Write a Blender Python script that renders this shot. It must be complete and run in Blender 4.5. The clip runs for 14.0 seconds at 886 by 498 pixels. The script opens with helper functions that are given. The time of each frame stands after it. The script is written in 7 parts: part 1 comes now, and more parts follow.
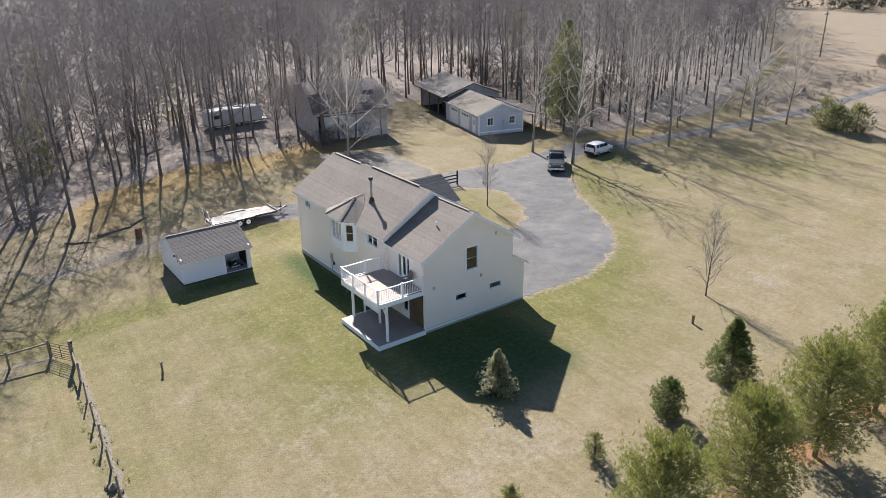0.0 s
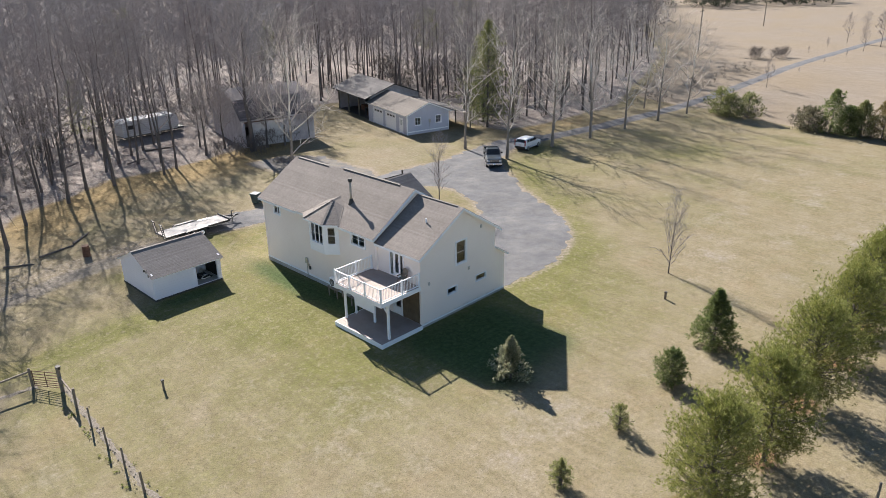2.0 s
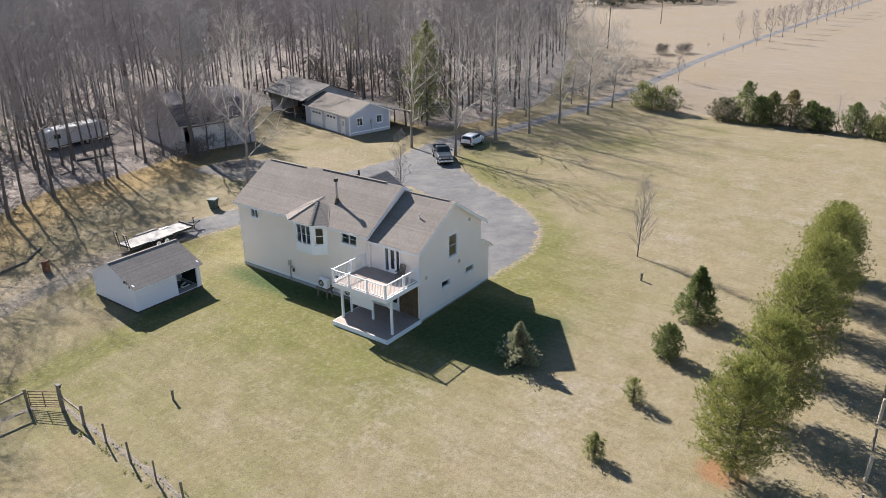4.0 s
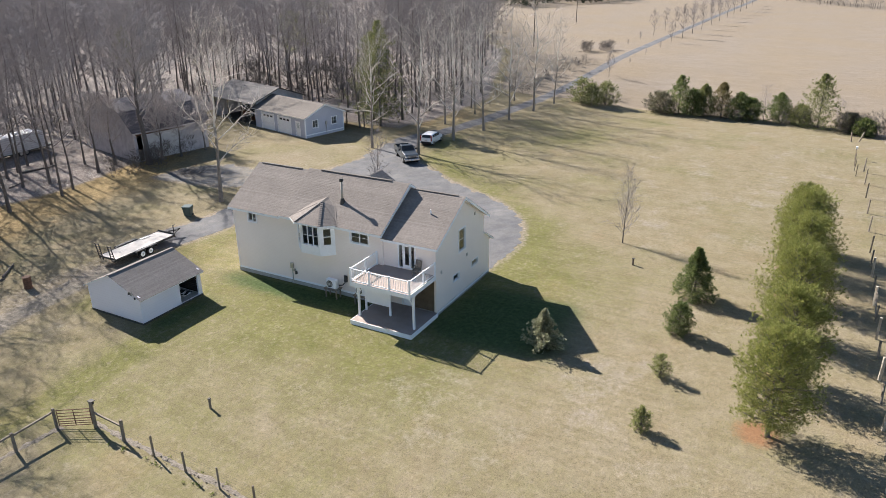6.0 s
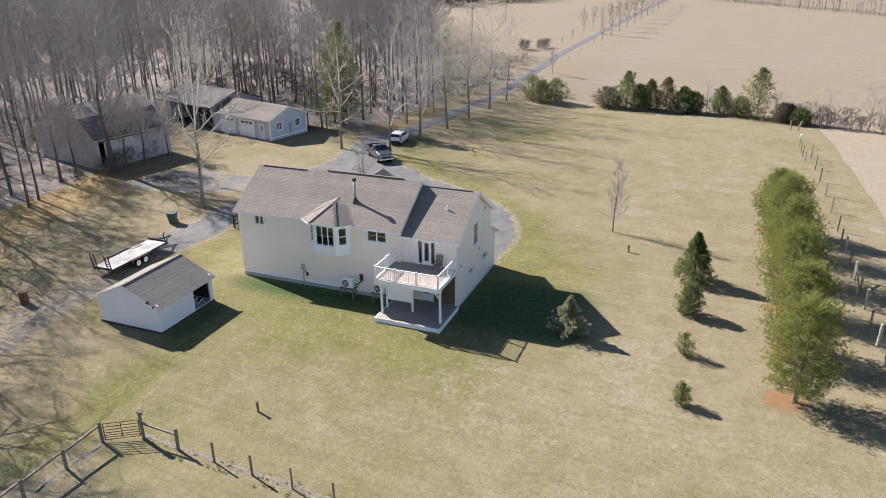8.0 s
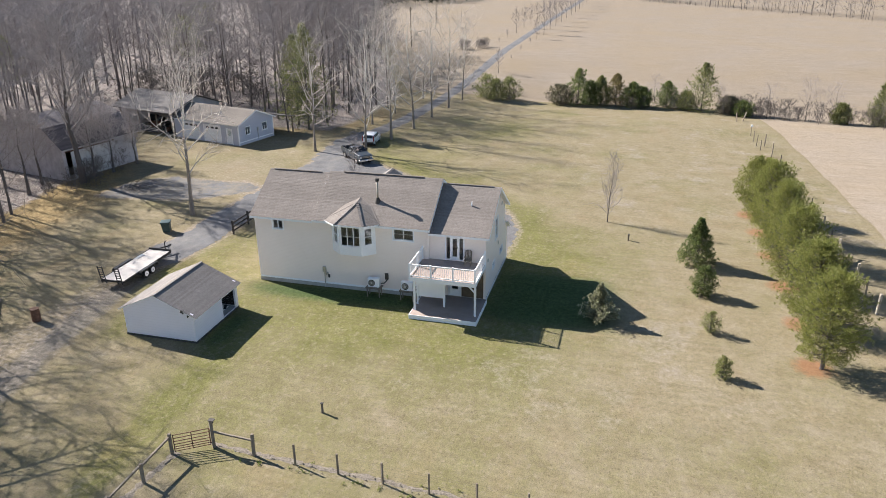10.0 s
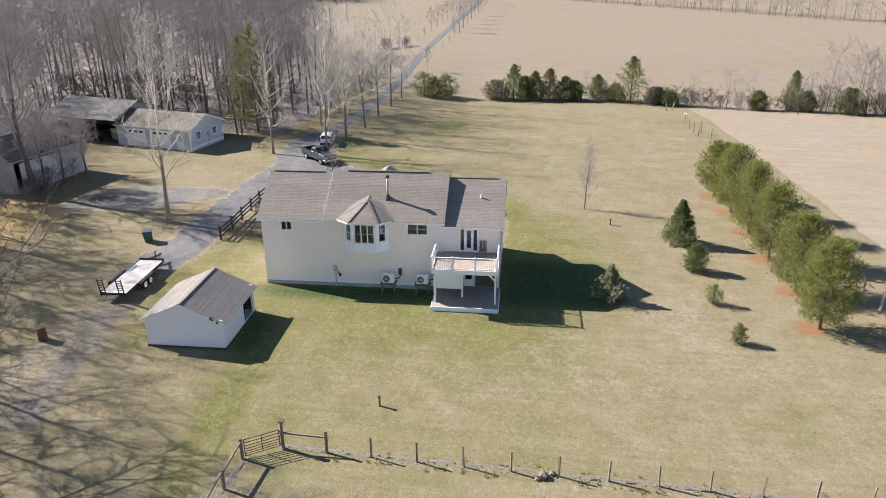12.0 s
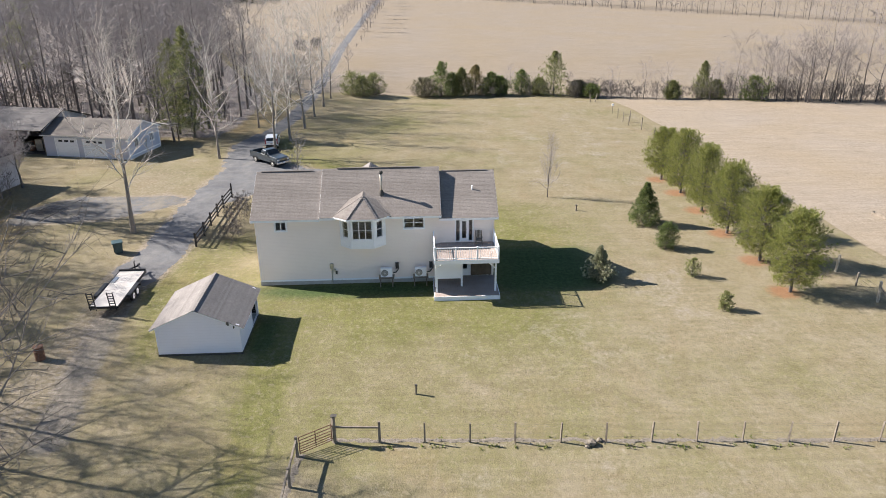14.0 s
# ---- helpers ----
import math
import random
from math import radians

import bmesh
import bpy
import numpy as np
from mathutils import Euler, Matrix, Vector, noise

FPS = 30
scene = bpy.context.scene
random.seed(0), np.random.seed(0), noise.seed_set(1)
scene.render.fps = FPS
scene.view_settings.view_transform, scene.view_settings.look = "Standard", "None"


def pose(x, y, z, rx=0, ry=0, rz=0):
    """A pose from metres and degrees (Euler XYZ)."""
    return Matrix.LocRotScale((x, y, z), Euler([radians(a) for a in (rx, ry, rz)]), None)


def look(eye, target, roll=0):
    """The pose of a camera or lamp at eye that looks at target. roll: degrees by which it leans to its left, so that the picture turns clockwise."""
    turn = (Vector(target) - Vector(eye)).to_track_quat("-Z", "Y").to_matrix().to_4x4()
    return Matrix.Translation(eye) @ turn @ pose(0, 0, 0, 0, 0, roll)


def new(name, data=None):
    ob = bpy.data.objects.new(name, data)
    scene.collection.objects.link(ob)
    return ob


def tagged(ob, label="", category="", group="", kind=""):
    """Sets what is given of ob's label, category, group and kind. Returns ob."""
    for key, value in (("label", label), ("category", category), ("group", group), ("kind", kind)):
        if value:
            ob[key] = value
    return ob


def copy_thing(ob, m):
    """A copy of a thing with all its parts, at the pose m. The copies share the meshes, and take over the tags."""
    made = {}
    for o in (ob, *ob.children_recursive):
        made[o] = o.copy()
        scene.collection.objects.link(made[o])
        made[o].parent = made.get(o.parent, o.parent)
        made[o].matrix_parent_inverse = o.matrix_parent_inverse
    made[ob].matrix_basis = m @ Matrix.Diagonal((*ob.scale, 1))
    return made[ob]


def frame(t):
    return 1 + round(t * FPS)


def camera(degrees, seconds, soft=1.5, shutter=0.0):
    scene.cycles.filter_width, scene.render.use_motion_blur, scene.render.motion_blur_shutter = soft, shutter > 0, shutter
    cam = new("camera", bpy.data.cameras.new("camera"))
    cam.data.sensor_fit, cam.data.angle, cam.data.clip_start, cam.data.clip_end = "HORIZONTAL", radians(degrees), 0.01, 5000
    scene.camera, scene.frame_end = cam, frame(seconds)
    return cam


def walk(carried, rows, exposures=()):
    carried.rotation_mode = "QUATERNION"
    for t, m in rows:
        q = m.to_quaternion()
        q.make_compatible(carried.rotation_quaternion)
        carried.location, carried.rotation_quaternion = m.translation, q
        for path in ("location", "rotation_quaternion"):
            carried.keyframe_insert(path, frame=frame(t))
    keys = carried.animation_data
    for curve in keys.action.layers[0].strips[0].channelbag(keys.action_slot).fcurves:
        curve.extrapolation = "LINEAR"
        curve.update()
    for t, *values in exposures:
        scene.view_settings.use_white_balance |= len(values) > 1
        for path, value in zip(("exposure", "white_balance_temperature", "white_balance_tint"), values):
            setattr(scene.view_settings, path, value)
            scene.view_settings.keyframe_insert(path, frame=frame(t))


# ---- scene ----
EXPOSURE = 1.52
cam = camera(62.8, 14.0, soft=0.6)
PATH = [
    (0, (-0.657, 0.368, 24.113), (0.423, 1.87, 23.353), -0.8),
    (0.5, (-2.382, 1.337, 24.194), (-1.241, 2.792, 23.433), -0.8),
    (1, (-4.05, 2.36, 24.243), (-2.846, 3.764, 23.481), -0.8),
    (1.5, (-5.593, 3.329, 24.277), (-4.327, 4.677, 23.515), -0.8),
    (2, (-6.928, 4.166, 24.305), (-5.607, 5.46, 23.544), -0.8),
    (2.5, (-8.109, 4.971, 24.296), (-6.737, 6.211, 23.534), -0.9),
    (3, (-9.325, 5.875, 24.278), (-7.905, 7.061, 23.517), -0.8),
    (5.5, (-15.463, 12.19, 24.404), (-13.877, 13.141, 23.641), -0.6),
    (6, (-16.57, 13.53, 24.393), (-14.948, 14.419, 23.631), -0.6),
    (6.5, (-17.591, 14.898, 24.422), (-15.939, 15.727, 23.658), -0.6),
    (7, (-18.595, 16.303, 24.438), (-16.915, 17.074, 23.674), -0.6),
    (7.5, (-19.586, 17.756, 24.487), (-17.885, 18.48, 23.724), -0.6),
    (8, (-20.533, 19.309, 24.529), (-18.819, 20.002, 23.765), -0.5),
    (10.5, (-24.991, 28.35, 24.751), (-23.192, 28.77, 23.986), -0.5),
    (11, (-25.81, 30.334, 24.792), (-23.998, 30.694, 24.025), -0.5),
    (11.5, (-26.484, 32.403, 24.789), (-24.66, 32.692, 24.023), -0.5),
    (12, (-27.1, 34.446, 24.799), (-25.265, 34.659, 24.031), -0.5),
    (12.5, (-27.622, 36.45, 24.852), (-25.782, 36.589, 24.082), -0.5),
    (13, (-28.149, 38.381, 24.855), (-26.304, 38.45, 24.085), -0.6),
    (13.5, (-28.574, 40.281, 24.837), (-26.728, 40.279, 24.067), -0.6),
    (14, (-28.866, 42.021, 24.806), (-27.022, 41.95, 24.035), -0.6),
]
walk(cam, [(t, look(eye, target, roll)) for t, eye, target, roll in PATH], [(0, EXPOSURE - 0.05), (7, EXPOSURE), (14, EXPOSURE + 0.03)])

# ---- world and sun ----
SHADE = Vector((-0.44, -1.46, -1.0))          # the way the sunlight falls
world = bpy.data.worlds.new("world")
scene.world = world
world.use_nodes = True
wn = world.node_tree.nodes
sky = wn.new("ShaderNodeTexSky")
sky.sky_type, sky.sun_disc = "NISHITA", False
sky.sun_elevation = math.atan2(1.0, math.hypot(0.44, 1.46))
sky.sun_rotation = math.atan2(0.44, 1.46)
sky.air_density, sky.dust_density, sky.ozone_density = 1.0, 0.3, 3.0
wn["Background"].inputs["Strength"].default_value = 0.056
world.node_tree.links.new(sky.outputs[0], wn["Background"].inputs[0])
sun_data = bpy.data.lights.new("sun", "SUN")
sun_data.energy, sun_data.angle, sun_data.color = 5.0, radians(0.6), (1.0, 0.94, 0.885)
sun = new("sun", sun_data)
sun.rotation_mode = "QUATERNION"
sun.rotation_quaternion = SHADE.to_track_quat("-Z", "Y")
sun.location = (60, 140, 90)

GZ = 0.3                                       # height of the lawn


def ease(a, b, v):
    t = np.clip((v - a) / (b - a), 0, 1)
    return t * t * (3 - 2 * t)


def terrain(x, y):
    """Height of the ground: the lawn falls a little towards the field fence and dips to the hedgerow; the far field rises again."""
    open_side = 1 - 0.55 * ease(42, 58, y)
    open_side = open_side * (1 - ease(62, 74, y))
    dip = (0.4 * ease(62, 88, x) + 1.25 * ease(86, 108, x)) * (1 - ease(110, 160, x)) * open_side
    return GZ - 0.3 * ease(0, 10, 14.0 - x) - dip + 0.55 * ease(112, 165, x)


def lawn(x, y=40.0):
    return float(terrain(np.array(float(x)), np.array(float(y))))


rng = random.Random(7)


# ---- materials ----
class Nodes:
    """A small builder for node materials."""

    def __init__(self, name, rough=0.8, metal=0.0, spec=0.3):
        self.mat = bpy.data.materials.new(name)
        self.mat.use_nodes = True
        self.t = self.mat.node_tree
        self.b = self.t.nodes["Principled BSDF"]
        self.b.inputs["Roughness"].default_value = rough
        self.b.inputs["Metallic"].default_value = metal
        self.b.inputs["Specular IOR Level"].default_value = spec
        self.coord = self.t.nodes.new("ShaderNodeTexCoord").outputs["Object"]

    def node(self, kind, **values):
        n = self.t.nodes.new(kind)
        for key, v in values.items():
            n.inputs[key].default_value = v
        return n

    def link(self, a, b):
        self.t.links.new(a, b)

    def mapped(self, scale, turn=0.0):
        m = self.t.nodes.new("ShaderNodeMapping")
        m.inputs["Scale"].default_value = scale
        m.inputs["Rotation"].default_value = (0, 0, turn)
        self.link(self.coord, m.inputs[0])
        return m.outputs[0]

    def noise(self, scale, detail=4.0, rough=0.6, vector=None):
        n = self.node("ShaderNodeTexNoise", Scale=scale, Detail=detail, Roughness=rough)
        self.link(vector or self.coord, n.inputs["Vector"])
        return n.outputs["Fac"]

    def ramp(self, fac, stops):
        r = self.t.nodes.new("ShaderNodeValToRGB")
        e = r.color_ramp.elements
        while len(e) < len(stops):
            e.new(0.5)
        for el, (p, c) in zip(e, stops):
            el.position = p
            el.color = (*c, 1) if not isinstance(c, (int, float)) else (c, c, c, 1)
        self.link(fac, r.inputs[0])
        return r.outputs[0]

    def mix(self, fac, a, b, mode="MIX"):
        m = self.t.nodes.new("ShaderNodeMix")
        m.data_type, m.blend_type = "RGBA", mode
        for v, sock in ((fac, m.inputs[0]), (a, m.inputs[6]), (b, m.inputs[7])):
            if isinstance(v, (int, float)):
                sock.default_value = v
            elif isinstance(v, tuple):
                sock.default_value = (*v, 1)
            else:
                self.link(v, sock)
        return m.outputs[2]

    def math(self, op, a, b=0.0, clamp=False):
        m = self.t.nodes.new("ShaderNodeMath")
        m.operation, m.use_clamp = op, clamp
        for v, sock in ((a, m.inputs[0]), (b, m.inputs[1])):
            if isinstance(v, (int, float)):
                sock.default_value = v
            else:
                self.link(v, sock)
        return m.outputs[0]

    def attribute(self, name):
        a = self.t.nodes.new("ShaderNodeAttribute")
        a.attribute_name = name
        return a.outputs["Fac"]

    def island(self):
        return self.t.nodes.new("ShaderNodeNewGeometry").outputs["Random Per Island"]

    def object_random(self):
        return self.t.nodes.new("ShaderNodeObjectInfo").outputs["Random"]

    def colour(self, c):
        if isinstance(c, tuple):
            self.b.inputs["Base Color"].default_value = (*c, 1)
        else:
            self.link(c, self.b.inputs["Base Color"])

    def bump(self, height, strength=0.3, distance=0.02):
        n = self.node("ShaderNodeBump", Strength=strength, Distance=distance)
        self.link(height, n.inputs["Height"])
        self.link(n.outputs[0], self.b.inputs["Normal"])


def worn(name, a, b, scale=3.0, rough=0.75, metal=0.0, spec=0.3, fine=40.0, bump=0.15):
    """A plain surface with soft stains between two colours and a fine grain."""
    n = Nodes(name, rough, metal, spec)
    stain = n.ramp(n.noise(scale, 5), [(0.3, a), (0.7, b)])
    grain = n.ramp(n.noise(fine, 2), [(0.3, 0.88), (0.7, 1.0)])
    n.colour(n.mix(1.0, stain, grain, "MULTIPLY"))
    n.bump(n.noise(fine, 3), bump, 0.01)
    return n.mat


def siding(name, a, b, course=0.115, upright=False):
    """Vinyl lap siding: shallow courses, faint stains."""
    n = Nodes(name, 0.55, 0, 0.35)
    sep = n.t.nodes.new("ShaderNodeSeparateXYZ")
    n.link(n.coord, sep.inputs[0])
    along = n.math("ADD", sep.outputs["X"], sep.outputs["Y"]) if upright else sep.outputs["Z"]
    lap = n.math("FRACT", n.math("MULTIPLY", along, 1 / course))
    stain = n.ramp(n.noise(0.5, 5), [(0.3, a), (0.75, b)])
    edge = n.ramp(lap, [(0.0, 0.86), (0.12, 1.0), (1.0, 1.0)])
    n.colour(n.mix(0.7, stain, edge, "MULTIPLY"))
    n.bump(lap, 0.5, 0.012)
    return n.mat


def shingles(name, a, b, dark, width=0.32):
    n = Nodes(name, 0.92, 0, 0.15)
    tone = n.ramp(n.island(), [(0.0, tuple(v * 0.95 for v in a)), (1.0, tuple(v * 1.0 for v in b))])
    blotch = n.ramp(n.noise(0.7, 6, 0.7), [(0.3, 0.86), (0.7, 1.06)])
    grit = n.ramp(n.noise(60, 2), [(0.2, 0.75), (0.8, 1.1)])
    tabs = n.ramp(n.noise(7, 3, 0.7), [(0.35, 0.86), (0.65, 1.1)])
    tone = n.mix(1.0, tone, tabs, "MULTIPLY")
    streak = n.ramp(n.noise(1.0, 5, 0.7, n.mapped((0.5, 3.0, 0.5))), [(0.5, 0.0), (0.8, 0.4)])
    c = n.mix(1.0, n.mix(1.0, tone, blotch, "MULTIPLY"), grit, "MULTIPLY")
    n.colour(n.mix(streak, c, dark))
    n.bump(n.noise(45, 3), 0.4, 0.01)
    return n.mat


def bark(name, a, b, pale=None):
    n = Nodes(name, 0.9, 0, 0.1)
    c = n.ramp(n.noise(3.0, 6, 0.7, n.mapped((6, 6, 1.2))), [(0.3, a), (0.7, b)])
    if pale:
        # sycamore: pale patches that grow with height
        sep = n.t.nodes.new("ShaderNodeSeparateXYZ")
        n.link(n.coord, sep.inputs[0])
        up = n.math("MULTIPLY", sep.outputs["Z"], 0.09)
        patch = n.math("ADD", n.math("MULTIPLY", n.noise(1.6, 4), 0.9), n.math("SUBTRACT", up, 0.7), True)
        c = n.mix(n.ramp(patch, [(0.35, 0.0), (0.6, 1.0)]), c, pale)
    n.colour(c)
    n.bump(n.noise(18, 4), 0.5, 0.02)
    return n.mat


def foliage(name, dark, light, tip):
    n = Nodes(name, 0.6, 0, 0.25)
    c = n.ramp(n.island(), [(0.0, dark), (0.55, light), (1.0, tip)])
    big = n.ramp(n.noise(0.9, 3), [(0.3, 0.75), (0.7, 1.2)])
    n.colour(n.mix(1.0, c, big, "MULTIPLY"))
    # light that passes through thin leaves
    thin = n.t.nodes.new("ShaderNodeBsdfTranslucent")
    n.link(n.b.inputs["Base Color"].links[0].from_socket, thin.inputs["Color"])
    both = n.t.nodes.new("ShaderNodeMixShader")
    both.inputs[0].default_value = 0.42
    n.link(n.b.outputs[0], both.inputs[1])
    n.link(thin.outputs[0], both.inputs[2])
    n.link(both.outputs[0], n.t.nodes["Material Output"].inputs["Surface"])
    return n.mat


def glass(name, tint):
    n = Nodes(name, 0.03, 0, 0.5)
    n.colour(tint)
    n.b.inputs["Transmission Weight"].default_value = 1.0
    n.b.inputs["IOR"].default_value = 1.45
    return n.mat


def ground_material():
    n = Nodes("lawn_and_field", 0.95, 0, 0.05)
    big = n.noise(0.06, 5, 0.6)
    mid = n.noise(0.45, 5, 0.65)
    fine = n.noise(3.2, 6, 0.75)
    hair = n.noise(14, 4, 0.8)
    mown = n.noise(1.0, 3, 0.6, n.mapped((2.6, 0.16, 1), 0.03))
    patchy = n.noise(0.17, 5, 0.65)
    straw = n.ramp(mid, [(0.25, (0.252, 0.207, 0.122)), (0.5, (0.295, 0.247, 0.158)), (0.75, (0.342, 0.29, 0.206))])
    green = n.ramp(mid, [(0.25, (0.142, 0.148, 0.046)), (0.7, (0.218, 0.208, 0.078))])
    greenness = n.math("ADD", n.attribute("green"), n.math("MULTIPLY", n.math("SUBTRACT", big, 0.5), 1.2))
    greenness = n.math("ADD", greenness, n.math("MULTIPLY", n.math("SUBTRACT", patchy, 0.5), 1.3))
    greenness = n.math("ADD", greenness, n.math("MULTIPLY", n.math("SUBTRACT", fine, 0.5), 0.8), True)
    lawn = n.mix(n.ramp(greenness, [(0.15, 0.0), (0.85, 0.95)]), straw, green)
    # greener grass by house and shed, darkened to paint in their shadows
    shade_green = n.math("ADD", n.attribute("shade_green"), n.math("MULTIPLY", n.math("SUBTRACT", mid, 0.5), 0.9), True)
    shade_green = n.math("MULTIPLY", n.ramp(shade_green, [(0.3, 0.0), (0.75, 1.0)]), n.attribute("shade_green"), True)
    worn_ = n.math("ADD", n.attribute("worn"), n.math("ADD", n.math("MULTIPLY", n.math("SUBTRACT", n.noise(0.24, 5, 0.7), 0.5), 2.4), n.math("MULTIPLY", n.math("SUBTRACT", fine, 0.5), 1.0)), True)
    lawn = n.mix(n.ramp(worn_, [(0.38, 0.0), (0.95, 0.8)]), lawn, (0.41, 0.358, 0.315))
    lawn = n.mix(n.ramp(n.noise(0.13, 4, 0.6, n.mapped((1.0, 1.7, 1), 0.5)), [(0.54, 0.0), (0.72, 0.35)]), lawn, (0.33, 0.24, 0.145))
    tuft = n.noise(1.7, 5, 0.7)
    lawn = n.mix(n.ramp(tuft, [(0.46, 0.0), (0.66, 0.5)]), lawn, (0.25, 0.216, 0.122))
    lawn = n.mix(n.ramp(n.noise(2.6, 4, 0.7), [(0.52, 0.0), (0.7, 0.45)]), lawn, (0.385, 0.325, 0.245))
    lawn = n.mix(1.0, lawn, n.ramp(n.noise(6.5, 3, 0.6), [(0.3, 0.72), (0.42, 1.0)]), "MULTIPLY")
    # the dark green with shadow in its colour goes over the lawn tones
    lawn = n.mix(n.math("MULTIPLY", shade_green, 0.9), lawn, n.ramp(fine, [(0.3, (0.045, 0.085, 0.032)), (0.7, (0.088, 0.135, 0.052))]))
    # hay stubble in rows
    rows = n.noise(1.0, 5, 0.75, n.mapped((0.6, 0.15, 1), 0.05))
    hay = n.ramp(rows, [(0.25, (0.335, 0.277, 0.217)), (0.5, (0.372, 0.311, 0.247)), (0.75, (0.41, 0.35, 0.284))])
    hay = n.mix(1.0, hay, n.ramp(n.noise(1.0, 5, 0.75, n.mapped((1.5, 0.55, 1), 0.02)), [(0.32, 0.76), (0.44, 1.0), (0.7, 1.05)]), "MULTIPLY")
    hay = n.mix(n.ramp(big, [(0.35, 0.0), (0.7, 0.55)]), hay, (0.38, 0.295, 0.19))
    hay = n.mix(n.attribute("fallow"), hay, n.mix(1.0, hay, (0.86, 0.862, 0.865), "MULTIPLY"))
    f = n.math("ADD", n.attribute("field"), n.math("MULTIPLY", n.math("SUBTRACT", mid, 0.5), 0.5), True)
    c = n.mix(n.ramp(f, [(0.35, 0.0), (0.65, 1.0)]), lawn, hay)
    c = n.mix(n.ramp(f, [(0.3, 0.0), (0.5, 0.6), (0.7, 0.0)]), c, (0.22, 0.18, 0.095))
    # orange-brown rough grass along the edge of the wood
    rust = n.ramp(fine, [(0.3, (0.29, 0.195, 0.085)), (0.7, (0.48, 0.36, 0.185))])
    r = n.math("ADD", n.attribute("rust"), n.math("MULTIPLY", n.math("SUBTRACT", mid, 0.5), 1.4), True)
    c = n.mix(n.ramp(r, [(0.3, 0.0), (0.8, 0.85)]), c, rust)
    # leaf litter
    leaf = n.ramp(n.noise(5.5, 6, 0.85), [(0.3, (0.11, 0.09, 0.08)), (0.47, (0.28, 0.235, 0.206)), (0.62, (0.58, 0.52, 0.48))])
    l = n.math("ADD", n.attribute("litter"), n.math("MULTIPLY", n.math("SUBTRACT", mid, 0.5), 0.9), True)
    c = n.mix(n.ramp(l, [(0.35, 0.0), (0.65, 1.0)]), c, leaf)
    # an old gravel track that has grown over
    t = n.math("ADD", n.attribute("track"), n.math("MULTIPLY", n.math("SUBTRACT", fine, 0.5), 1.0), True)
    c = n.mix(n.ramp(t, [(0.35, 0.0), (0.75, 0.65)]), c, n.ramp(fine, [(0.3, (0.17, 0.158, 0.152)), (0.7, (0.26, 0.243, 0.232))]))
    # bare dirt beside the drive
    soil = n.ramp(fine, [(0.3, (0.25, 0.205, 0.162)), (0.7, (0.42, 0.358, 0.298))])
    d = n.math("ADD", n.attribute("dirt"), n.math("MULTIPLY", n.math("SUBTRACT", fine, 0.5), 1.2), True)
    c = n.mix(n.ramp(d, [(0.4, 0.0), (0.85, 0.9)]), c, soil)
    # pine needles
    needles = n.math("ADD", n.attribute("needles"), n.math("MULTIPLY", n.math("SUBTRACT", fine, 0.5), 0.9), True)
    c = n.mix(n.ramp(needles, [(0.4, 0.0), (0.8, 0.75)]), c, (0.33, 0.16, 0.085))
    c = n.mix(1.0, c, n.ramp(hair, [(0.34, 0.72), (0.66, 1.2)]), "MULTIPLY")
    c = n.mix(1.0, c, n.ramp(fine, [(0.35, 0.82), (0.65, 1.1)]), "MULTIPLY")
    c = n.mix(1.0, c, n.ramp(mown, [(0.3, 0.655), (0.7, 0.755)]), "MULTIPLY")
    n.colour(c)
    n.bump(n.math("ADD", n.noise(7.5, 4, 0.65), n.math("MULTIPLY", rows, 0.25)), 0.26, 0.2)
    return n.mat


def gravel_material(name="gravel", grown=0.0):
    n = Nodes(name, 0.95, 0, 0.1)
    big = n.noise(0.25, 5, 0.65)
    c = n.ramp(big, [(0.3, (0.12, 0.12, 0.126)), (0.55, (0.152, 0.152, 0.158)), (0.75, (0.205, 0.2, 0.198))])
    stone = n.ramp(n.noise(22, 5, 0.85), [(0.25, 0.6), (0.75, 1.25)])
    ruts = n.ramp(n.noise(1.2, 4), [(0.3, 0.82), (0.7, 1.06)])
    if grown:
        patch = n.ramp(n.math("ADD", n.noise(0.5, 6, 0.7), n.math("MULTIPLY", n.noise(4, 4), 0.3)), [(0.52, 0.0), (0.74, 1.0)])
        c = n.mix(n.math("MULTIPLY", patch, grown), c, (0.22, 0.185, 0.13))
    n.colour(n.mix(1.0, n.mix(1.0, c, stone, "MULTIPLY"), ruts, "MULTIPLY"))
    n.bump(n.noise(18, 4, 0.8), 0.5, 0.04)
    return n.mat


CREAM = siding("cream_siding", (0.86, 0.765, 0.7), (0.9, 0.805, 0.74))
SHED_WHITE = siding("white_shed_siding", (0.82, 0.785, 0.825), (0.86, 0.825, 0.865), 0.2)
BLUE_GREY = siding("blue_grey_siding", (0.47, 0.48, 0.555), (0.52, 0.53, 0.605), 0.2, True)
WHITE = worn("white_trim", (0.88, 0.88, 0.89), (0.92, 0.92, 0.93), 2.0, 0.45)
ROOF = shingles("weathered_shingles", (0.215, 0.188, 0.168), (0.245, 0.216, 0.194), (0.15, 0.13, 0.113))
SHED_ROOF = shingles("shed_shingles", (0.205, 0.185, 0.173), (0.242, 0.22, 0.206), (0.17, 0.155, 0.145))
GARAGE_ROOF = shingles("garage_shingles", (0.175, 0.155, 0.136), (0.2, 0.177, 0.157), (0.14, 0.125, 0.11))
TIN = shingles("old_metal_roof", (0.165, 0.153, 0.146), (0.185, 0.172, 0.165), (0.16, 0.15, 0.14))
VENT_BROWN = worn("brown_ridge_vent", (0.09, 0.075, 0.065), (0.14, 0.12, 0.105), 3)
